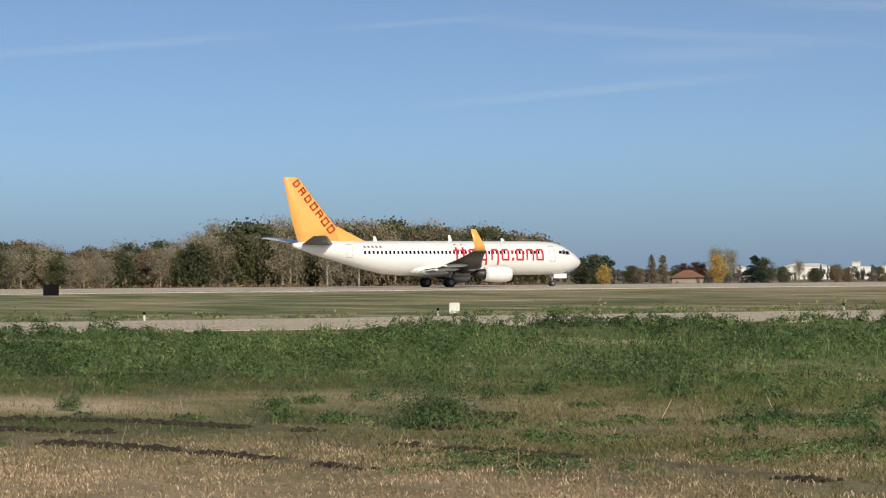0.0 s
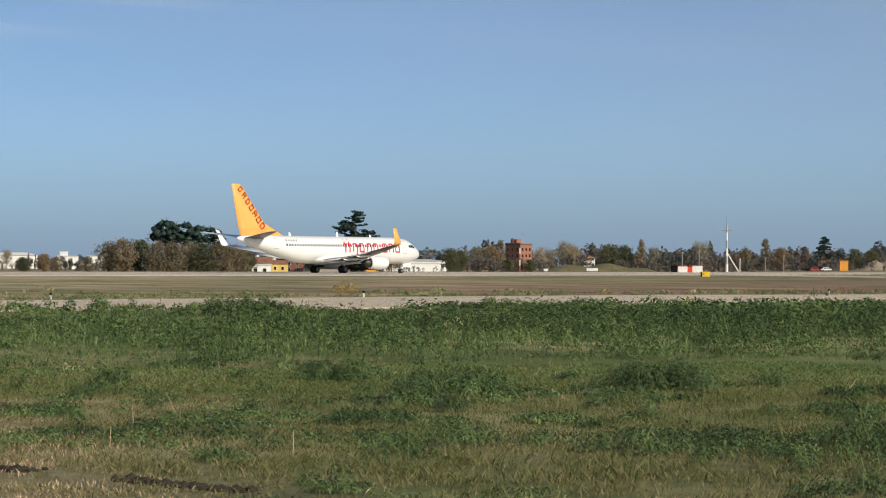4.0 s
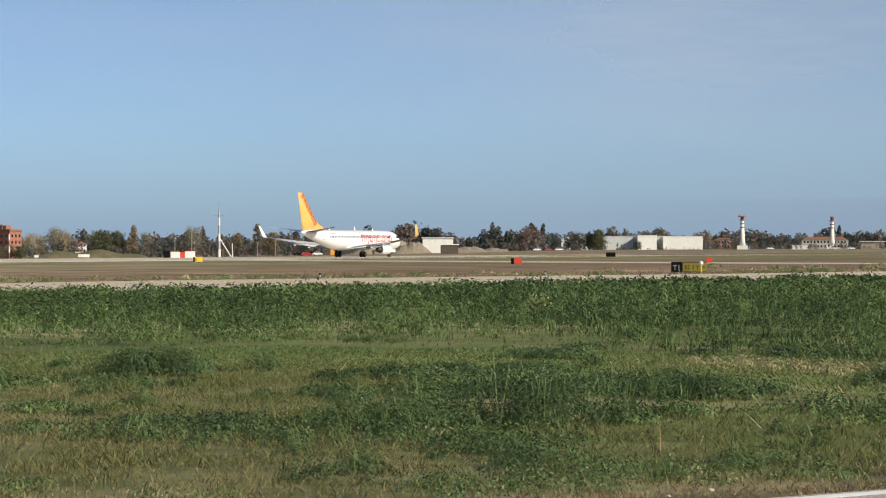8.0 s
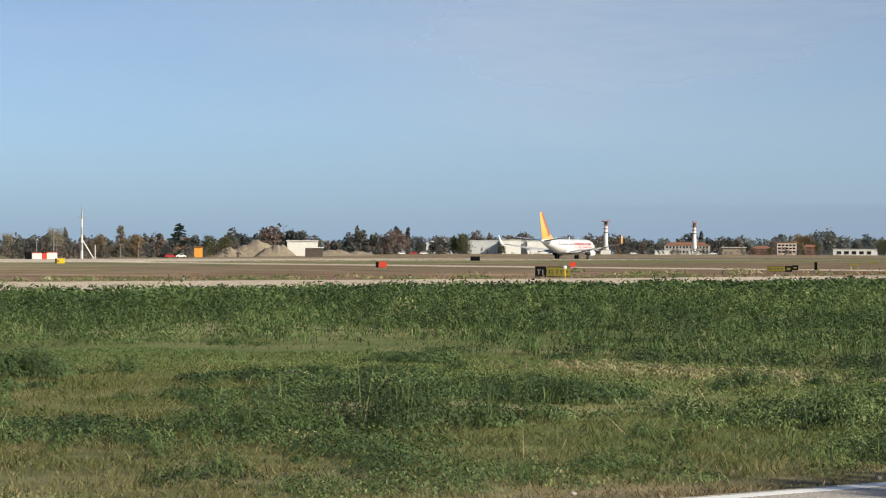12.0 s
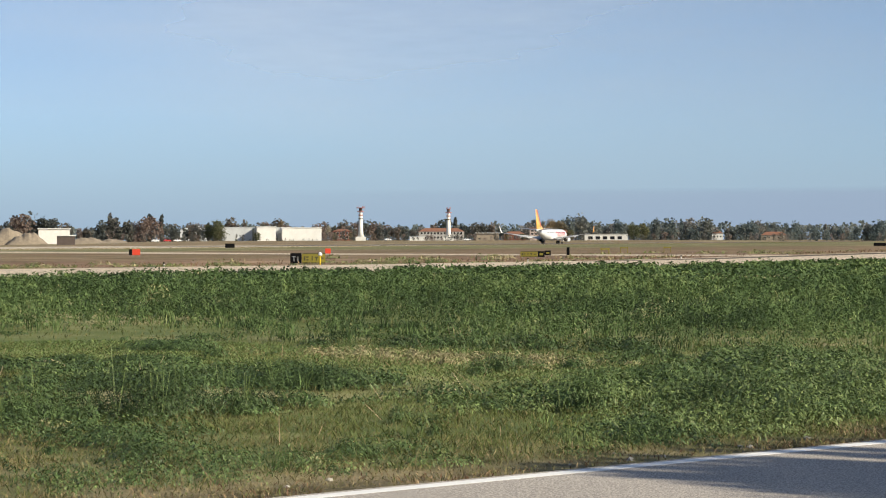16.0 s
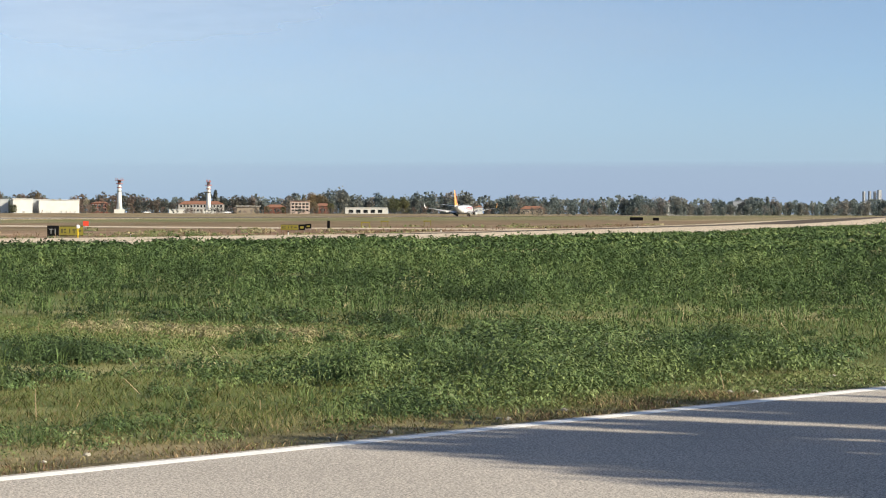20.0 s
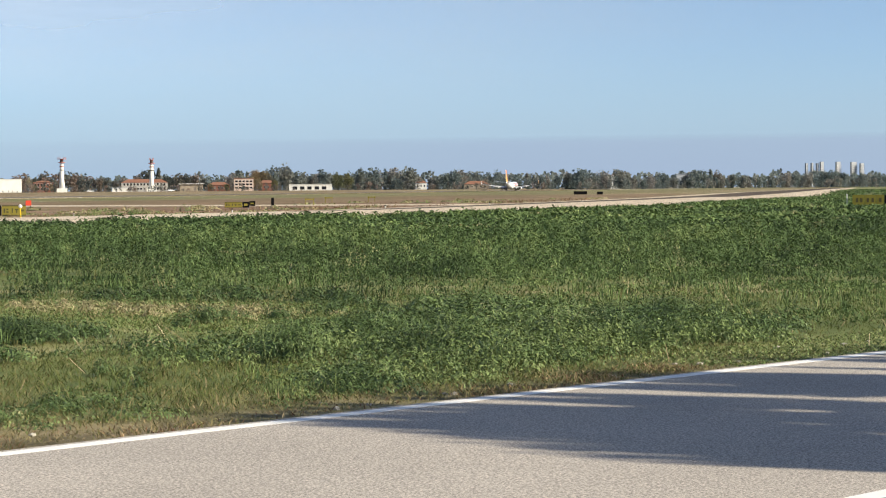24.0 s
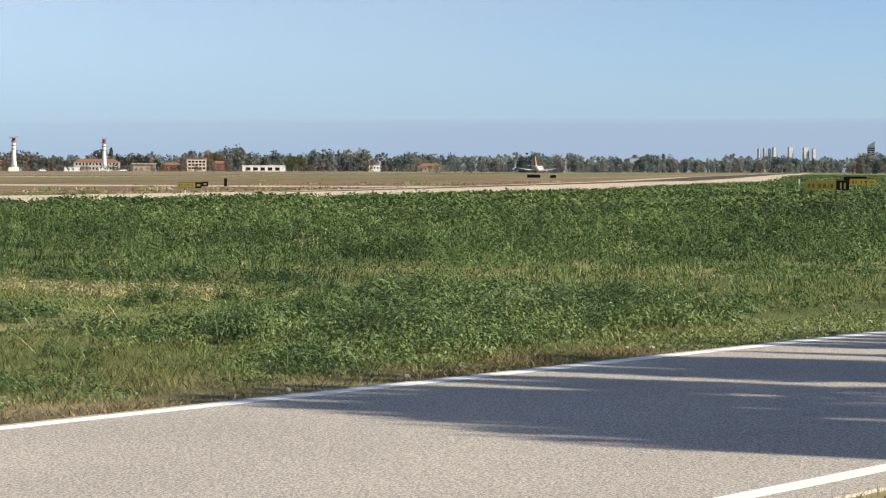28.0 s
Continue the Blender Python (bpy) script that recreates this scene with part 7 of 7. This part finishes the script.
        for v in bm.verts:
            u, q = v.co.x, v.co.y
            e = max(0.0, 1 - abs(u) ** 1.6) * max(0.0, 1 - q * q)
            v.co = Vector((u * w, q * 9, (h - z0) * e * (0.85 + 0.1 * math.sin(5 * u + ph[0]) + 0.05 * math.sin(13 * u + ph[1] + 3 * q) + 0.02 * math.sin(29 * u + ph[2])) - 0.05))
        hp = part("earth_mound", bm, M["earth"])
        hp.matrix_world = pose(x0, y0, z0, 0, 0, -az)
        tagged(hp, "heap of dry tan earth with slumped sides", "heap", "earth heaps")
    # grass mound
    bm = bmesh.new()
    x0, y0, z0 = place(52.8, 880)
    g = bmesh.ops.create_grid(bm, x_segments=40, y_segments=12, size=1.0)
    for v in bm.verts:
        r = max(0.0, 1 - v.co.x ** 2) * max(0.0, 1 - v.co.y ** 2)
        v.co = Vector((v.co.x * 24, v.co.y * 9, 4.2 * r ** 0.6 * (0.85 + 0.15 * math.sin(v.co.x * 9)) - 0.05))
    mo = part("grass_mound", bm, M["mound_grass"])
    mo.matrix_world = pose(x0, y0, z0, 0, 0, -52)
    tagged(mo, "long low overgrown earth mound", "mound", kind="structure")


# rows of slim trees beside the road: first and last x, first and last height, number, width
ROADSIDE = []
for x0, x1, h0, h1, n, wide in ((10.7, 12.35, 8.0, 9.6, 8, 0.24), (12.75, 13.72, 9.8, 9.7, 4, 0.28), (14.38, 14.8, 9.5, 9.4, 2, 0.26), (15.5, 17.1, 9.2, 8.5, 6, 0.29), (17.9, 18.1, 8.2, 8.2, 1, 0.25), (18.9, 21.0, 7.95, 7.25, 6, 0.32)):
    for i in range(n):
        u = i / max(1, n - 1)
        ROADSIDE.append((x0 + (x1 - x0) * u, -13.0 + 0.25 * math.sin(7.0 * i + x0), (h0 + (h1 - h0) * u) * (1 + 0.03 * math.sin(5.3 * i + 2.0 * x0)), wide * (1 + 0.2 * math.sin(3.1 * i + x0))))


def build_shade_trees():
    """The roadside trees that shade the asphalt, standing out of view, and their hanging twigs."""
    for x, y, h, w in ROADSIDE:
        o = tree("cypress", x, y, h, "roadside trees")
        o.scale = (0.1 * h * w, 0.1 * h * w, 0.1 * h)
    t = thing("overhanging_tree", "roadside tree with bare hanging twigs over the viewer", "tree", pose(3.2, -5.0, 0))
    bm = bmesh.new()
    rod_bm(bm, (0, 0, 0), (0.05, 0.1, 2.4), 0.16, 0.12, 10)
    rod_bm(bm, (0.05, 0.1, 2.4), (-0.2, 2.6, 3.2), 0.1, 0.05, 8)
    rod_bm(bm, (-0.2, 2.6, 3.2), (-0.22, 5.1, 2.75), 0.05, 0.02, 8)
    rod_bm(bm, (0.05, 0.1, 2.4), (0.3, -1.2, 4.4), 0.1, 0.03, 8)
    part("trunk", bm, M["bark"], t)
    twigs = []
    for k, (dx, dz) in enumerate(((0.53, 0.85), (0.71, 0.7))):
        side = Vector((0.198, -0.98, 0.0))
        up = Vector((0, 0, 1))
        way = side * dx + up * dz
        off = side * (0.17 * k) + up * (0.005 * k)
        bm = bmesh.new()
        p0, p1 = off, off + way * 0.22 + up * 0.004
        p2 = p1 + way * 0.35 + up * 0.12
        rod_bm(bm, p0, p1, 0.0085, 0.0105, 10)
        rod_bm(bm, p1, p2, 0.0105, 0.014, 10)
        rod_bm(bm, p2, p2 + up * 0.36 - side * 0.12, 0.014, 0.018, 10)
        bmesh.ops.create_icosphere(bm, subdivisions=2, radius=0.0088, matrix=Matrix.Translation(p0))
        tw = thing("hanging_twig", "bare dark twig hanging and swaying before the viewer", "twig", None, "hanging twigs")
        smooth(part("stem", bm, M["twig"], tw))
        if k == 0:
            bm = bmesh.new()
            c = off + side * 0.19 + up * 0.125
            rim = [bm.verts.new(c + side * (0.07 * math.cos(a)) + up * (0.035 * math.sin(a) * (1 + 0.25 * math.cos(a))) + Vector((0.01 * math.cos(2 * a), 0, 0))) for a in np.linspace(0, 2 * math.pi, 18, endpoint=False)]
            mid = bm.verts.new(c + Vector((-0.008, 0, 0)))
            for i in range(18):
                bm.faces.new((mid, rim[i], rim[(i + 1) % 18]))
            part("leaf", bm, M["leaf_dry"], tw, "curled red-brown autumn leaf")
        twigs.append(tw)
    return twigs


# ---------------------------------------------------------------- small things in the meadow
def weed_bush(x, y, w, h, seed, label):
    """A leafy bush of several lobes."""
    rng = np.random.default_rng(seed)
    n = max(2, int(3 + 7 * w))
    a, r = rng.uniform(0, 2 * np.pi, n), rng.uniform(0.1, 1, n) ** 0.7 * w * 0.42
    rad = np.clip(w * rng.uniform(0.16, 0.3, n), 0.05, 0.4)
    hh = h * rng.uniform(0.55, 1.05, n) * (1.05 - 0.5 * (r / (w * 0.5)) ** 2)
    tone = np.clip(rng.normal(rng.uniform(0.22, 0.46), 0.09, n), 0, 1)
    per = np.clip(620 * rad * rad / 0.06, 70, 800).astype(int)
    ob = thing("weed_bush", label, "weed", pose(x, y, 0), "weed bushes")
    V, F, T = clump_leaves(r * np.cos(a), r * np.sin(a), rad, hh, tone, per, rng, np.full(n, 0.018 + 0.0011 * math.hypot(x, y)), slim=0.12, core=0)
    f = tris("foliage", V, F, M["weed"], T)
    f.parent, f["kind"] = ob, "stuff"
    m = max(3, int(14 * w))
    k = rng.integers(0, n, m)
    base = np.stack([r[k] * np.cos(a[k]), r[k] * np.sin(a[k]), np.zeros(m)], 1)
    top = base + np.stack([rng.normal(0, 0.1, m), rng.normal(0, 0.1, m), hh[k] * 1.25], 1)
    wd = np.array([0.003, -0.003, 0.0])
    quads("stalk", np.stack([base - wd, base + wd, top + wd * 0.4, top - wd * 0.4], 1), M["weed"], ob, np.full(m, 0.75))["kind"] = "stuff"
    return ob


def build_meadow_things():
    big = [(11.6, 20.9, 1.0, 0.5), (17.6, 9.9, 1.3, 0.46), (18.6, 9.4, 1.5, 0.56), (19.2, 8.9, 1.1, 0.46), (23.0, 9.3, 1.5, 0.32), (14.3, 8.4, 0.6, 0.2), (20.5, 5.6, 0.9, 0.42), (21.5, 4.2, 1.3, 0.38), (23.5, 3.2, 1.6, 0.38), (26.5, 2.6, 1.8, 0.38), (24.0, 5.5, 1.3, 0.3), (27.5, 5.2, 1.2, 0.24), (19.5, 17.4, 0.9, 0.35), (21.5, 18.4, 1.4, 0.4), (24.0, 17.2, 1.5, 0.42), (22.5, 21.5, 1.0, 0.35), (16.8, 24.2, 0.6, 0.3), (19.5, 22.8, 0.6, 0.3), (14.8, 19.6, 0.7, 0.28), (16.6, 15.4, 0.7, 0.28), (15.4, 13.3, 0.8, 0.3), (27.0, 13.2, 1.2, 0.14), (30.5, 14.5, 1.5, 0.16), (15.8, 25.8, 0.5, 0.25)]
    for i, (x, y, w, h) in enumerate(big):
        weed_bush(x, y, w, h, 300 + i, "leafy dark green weed bush in the meadow")
    rng = np.random.default_rng(9)
    x, y = scatter(170, 13.5, 32, 15, 93, rng)
    for i, (a, b) in enumerate(zip(x, y)):
        if road_side(a, b) > 1.2 and dryness(a, b) < 0.45 and rut_gap(a, b) > 0.4:
            weed_bush(float(a), float(b), float(rng.uniform(0.18, 0.6)), float(rng.uniform(0.08, 0.26)), 500 + i, "small dark green weed clump in the grass")
    # autumn bush beyond the taxiway
    r = np.random.default_rng(77)
    n = 260
    a, q = r.uniform(0, 2 * np.pi, n), np.sqrt(r.uniform(0, 1, n))
    P = np.stack([q * 0.75 * np.cos(a), q * 0.6 * np.sin(a), 0.05 + 0.7 * r.uniform(0, 1, n) * (1.1 - q * 0.6)], 1)
    b = quads("small_bush", leaves_at(P, r.uniform(0.06, 0.13, n), r, 0.5, 0.4), M["leaf_yellow"])
    b.matrix_world = pose(85.7, 81.5, 0)
    tagged(b, "small yellowing bush beyond the taxiway", "bush")
    # wheel ruts with turned clods
    for k, pts in enumerate(RUTS):
        r = np.random.default_rng(60 + k)
        n = 2600
        q = r.uniform(0, len(pts) - 1.001, n)
        P, a = np.array(pts), q.astype(int)
        c = P[a] + (P[a + 1] - P[a]) * (q - a)[:, None]
        on = wave(c[:, 0], c[:, 1], 0.3, k) > -0.15
        c = c[on] + r.normal(0, 0.07, (int(on.sum()), 2))
        n = len(c)
        size = np.clip(r.gamma(2.2, 0.0095, n), 0.008, 0.05)
        SV, SF = unit_sphere(1)
        W = SV[None] * (size[:, None, None] * r.uniform(0.6, 1.3, (n, 1, 3))) * r.uniform(0.7, 1.25, (n, len(SV), 1)) * np.array([1.0, 1.0, 0.75])
        W[:, :, :2] += c[:, None, :]
        W[:, :, 2] = np.maximum(W[:, :, 2] + 0.005, 0.0)
        F = (SF[None] + (len(SV) * np.arange(n))[:, None, None]).reshape(-1, 3)
        tagged(tris("wheel_rut", W.reshape(-1, 3), F, M["soil"], np.zeros(n * len(SV))), "dark turned soil of a wheel rut in the grass", "rut", "wheel ruts", kind="stuff")
    # straw-coloured tufts on the bare patch in the clearing
    r = np.random.default_rng(29)
    a = r.uniform(0, 1, 150)
    x = 28.2 + 2.0 * a + r.normal(0, 0.6, 150)
    y = 7.6 + 4.4 * a + r.normal(0, 0.5, 150)
    V, F, T = clump_leaves(x, y, r.uniform(0.06, 0.2, 150), r.uniform(0.03, 0.1, 150), np.clip(r.normal(0.97, 0.05, 150), 0.7, 1), 40, r, np.full(150, 0.07), slim=0.12, core=0)
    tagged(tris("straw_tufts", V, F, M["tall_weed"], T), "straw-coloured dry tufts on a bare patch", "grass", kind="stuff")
    # dry stalks and stones
    r = np.random.default_rng(15)
    x, y = scatter(150, 13, 34, 15, 94, r)
    keep = allowed(x, y)
    x, y = x[keep], y[keep]
    n = len(x)
    h = r.uniform(0.06, 0.24, n)
    ln = r.normal(0, 0.6, (n, 2)) * h[:, None]
    base = np.stack([x, y, np.zeros(n)], 1)
    top = base + np.stack([ln[:, 0], ln[:, 1], h], 1)
    w = np.stack([np.full(n, 0.003), np.full(n, -0.003), np.zeros(n)], 1)
    tagged(quads("dry_stalks", np.stack([base - w, base + w, top + w * 0.5, top - w * 0.5], 1), M["straw"]), "pale dry stalks standing in the grass", "stalks", kind="stuff")
    for i in range(46):
        s = float(r.uniform(-6, 22))
        o = float(-0.35 - abs(r.normal(0, 0.35)))
        p = ROAD_A + ROAD_D * s - ROAD_N * o
        bm = bmesh.new()
        bmesh.ops.create_icosphere(bm, subdivisions=1, radius=1.0)
        q = float(r.uniform(0.01, 0.034))
        for v in bm.verts:
            v.co = Vector((v.co.x * q * 1.3, v.co.y * q, max(-0.3, v.co.z) * q * 0.7 + q * 0.2)) * float(r.uniform(0.85, 1.1))
        st = part("stone", bm, M["stone"])
        st.matrix_world = pose(p.x, p.y, 0.0, 0, 0, float(r.uniform(0, 360)))
        tagged(st, "small pale stone on the road verge", "stone", "verge stones")


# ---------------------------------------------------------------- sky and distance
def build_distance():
    """Glowing sheets paint the bank of blue haze along the horizon towards the city."""
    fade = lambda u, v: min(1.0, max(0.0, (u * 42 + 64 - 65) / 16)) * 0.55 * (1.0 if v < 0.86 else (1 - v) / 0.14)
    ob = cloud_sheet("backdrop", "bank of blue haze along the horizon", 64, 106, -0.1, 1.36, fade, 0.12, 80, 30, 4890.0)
    # A second, wider glowing sheet is added to lift the low sky's colour.
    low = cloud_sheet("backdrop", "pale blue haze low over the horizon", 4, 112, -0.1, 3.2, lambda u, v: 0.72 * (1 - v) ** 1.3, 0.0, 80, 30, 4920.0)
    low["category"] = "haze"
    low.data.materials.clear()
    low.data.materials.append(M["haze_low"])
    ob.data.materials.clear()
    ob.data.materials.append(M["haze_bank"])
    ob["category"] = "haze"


def cloud_material():
    """Thin ice cloud: white, lit by the sun, its cover stored on the mesh as 'dry'."""
    m = bpy.data.materials.new("thin_cirrus")
    m.use_nodes = True
    nt = m.node_tree
    nt.nodes.remove(nt.nodes["Principled BSDF"])
    a = nt.nodes.new("ShaderNodeAttribute")
    a.attribute_name = "dry"
    wisps = ramp(nt, noise_of(nt, 0.0013, 4, 0.5, stretch=(1.0, 1.0, 5.5)), [(0.3, (0.55, 0.55, 0.55)), (0.7, (1, 1, 1))])
    cover = mix(nt, 1.0, a.outputs["Color"], wisps, "MULTIPLY")
    white = nt.nodes.new("ShaderNodeBsdfDiffuse")
    white.inputs[0].default_value = (0.95, 0.95, 0.95, 1)
    glow = nt.nodes.new("ShaderNodeBsdfTranslucent")
    glow.inputs[0].default_value = (0.95, 0.95, 0.95, 1)
    both = nt.nodes.new("ShaderNodeMixShader")
    both.inputs[0].default_value = 0.45
    nt.links.new(white.outputs[0], both.inputs[1])
    nt.links.new(glow.outputs[0], both.inputs[2])
    clear = nt.nodes.new("ShaderNodeBsdfTransparent")
    mx = nt.nodes.new("ShaderNodeMixShader")
    nt.links.new(cover, mx.inputs[0])
    nt.links.new(clear.outputs[0], mx.inputs[1])
    nt.links.new(both.outputs[0], mx.inputs[2])
    nt.links.new(mx.outputs[0], nt.nodes["Material Output"].inputs[0])
    return m


def cloud_sheet(name, label, az0, az1, el0, el1, cover, slope=0.0, n=60, rows=10, away=4930.0):
    """A bowed sheet of thin cloud; cover gives its density from u along and v across."""
    verts, faces, dens = [], [], []
    for i in range(n + 1):
        for j in range(rows + 1):
            u, v = i / n, j / rows
            az = az0 + (az1 - az0) * u
            el = el0 + (el1 - el0) * v + slope * (u - 0.5)
            x, y, _ = at(az, away)
            verts.append((x, y, away * math.tan(radians(el))))
            dens.append(cover(u, v))
    for i in range(n):
        for j in range(rows):
            a = i * (rows + 1) + j
            faces.append((a, a + rows + 1, a + rows + 2, a + 1))
    me = bpy.data.meshes.new(name)
    me.from_pydata(verts, [], faces)
    at_ = me.attributes.new("dry", "FLOAT", "POINT")
    at_.data.foreach_set("value", np.array(dens, dtype=np.float32))
    me.materials.append(M["cirrus"])
    return tagged(new(name, me), label, "cloud", kind="structure")


def build_clouds():
    hump = lambda u: max(0.0, math.sin(math.pi * u))
    veil = lambda u, v: (0.03 + 0.09 * min(1.0, max(0.0, (92 * u - 24) / 20)) + 0.3 * math.exp(-((10 + 92 * u - 73) / 12.0) ** 2)) * min(1.0, 0.12 + 1.7 * v) * min(1.0, 4 * (1 - v))
    cloud_sheet("cirrus_veil", "thin white veil of high cloud", 10, 102, -0.1, 11.0, veil, n=160, rows=24)
    streak = lambda u, v: 0.11 * hump(u) ** 0.7 * hump(v) ** 2
    for az0, az1, el, h, sl in ((16.5, 25.0, 5.75, 0.35, 0.7), (26.0, 31.0, 6.35, 0.25, 0.35), (29.5, 40.5, 6.0, 0.5, -0.75), (28.0, 37.5, 4.6, 0.35, 0.8), (33.0, 38.5, 5.5, 0.7, 0.1), (36.0, 44.0, 6.6, 0.5, -0.4)):
        cloud_sheet("cirrus_streak", "thin white streak of high cloud", az0, az1, el - h / 2, el + h / 2, streak, sl, 40, 8, 4910.0)


M["cirrus"] = cloud_material()


# Haze painted as emission: a see-through sheet glowing in one colour.
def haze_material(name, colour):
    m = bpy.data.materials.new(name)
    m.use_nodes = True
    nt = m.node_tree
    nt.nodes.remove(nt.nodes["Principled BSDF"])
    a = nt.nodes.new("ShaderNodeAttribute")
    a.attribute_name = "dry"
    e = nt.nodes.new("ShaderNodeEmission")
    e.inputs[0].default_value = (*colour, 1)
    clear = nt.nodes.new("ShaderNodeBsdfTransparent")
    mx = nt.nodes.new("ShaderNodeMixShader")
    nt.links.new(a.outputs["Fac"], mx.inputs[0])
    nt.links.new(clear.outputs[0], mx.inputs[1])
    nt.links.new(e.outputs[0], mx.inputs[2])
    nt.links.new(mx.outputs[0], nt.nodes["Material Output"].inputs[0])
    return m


M["haze_bank"] = haze_material("horizon_haze_glow", (0.19, 0.246, 0.378))
M["haze_low"] = haze_material("low_haze_glow", (0.225, 0.325, 0.5))


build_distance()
build_clouds()
build_buildings()
build_masts()
build_signs()
build_trees()
twigs = build_shade_trees()
airliner = build_airliner()
build_weeds()
build_grass()
build_infield()
build_meadow_things()


def motions():
    rows = []
    for k in range(29):
        rows.append((float(k), pose(146.6 + 23.0 * k + 1.2 * k * k, RUN_YC, 0.05)))
    walk(airliner, rows)
    sway = ((0.0, (3.07, -0.1, 2.15)), (19.5, (3.07, 0.02, 2.03)), (20.0, (3.061, 0.086, 1.944)), (20.5, (3.053, 0.106, 1.9)), (20.7, (3.044, 0.135, 1.863)), (21.0, (3.033, 0.172, 1.848)), (21.3, (3.022, 0.212, 1.826)), (21.5, (3.021, 0.212, 1.854)), (21.8, (3.017, 0.232, 1.871)), (22.0, (3.007, 0.281, 1.854)), (22.3, (3.009, 0.28, 1.832)), (22.5, (3.023, 0.222, 1.872)), (23.5, (3.012, 0.27, 1.9)), (24.5, (3.002, 0.321, 1.879)), (24.7, (3.004, 0.313, 1.874)), (25.0, (3.007, 0.295, 1.88)), (25.5, (3.012, 0.271, 1.93)), (26.5, (3.02, 0.2, 2.02)), (28.0, (3.03, 0.15, 2.1)))
    for tw in twigs:
        walk(tw, [(t, pose(*p)) for t, p in sway])


motions()
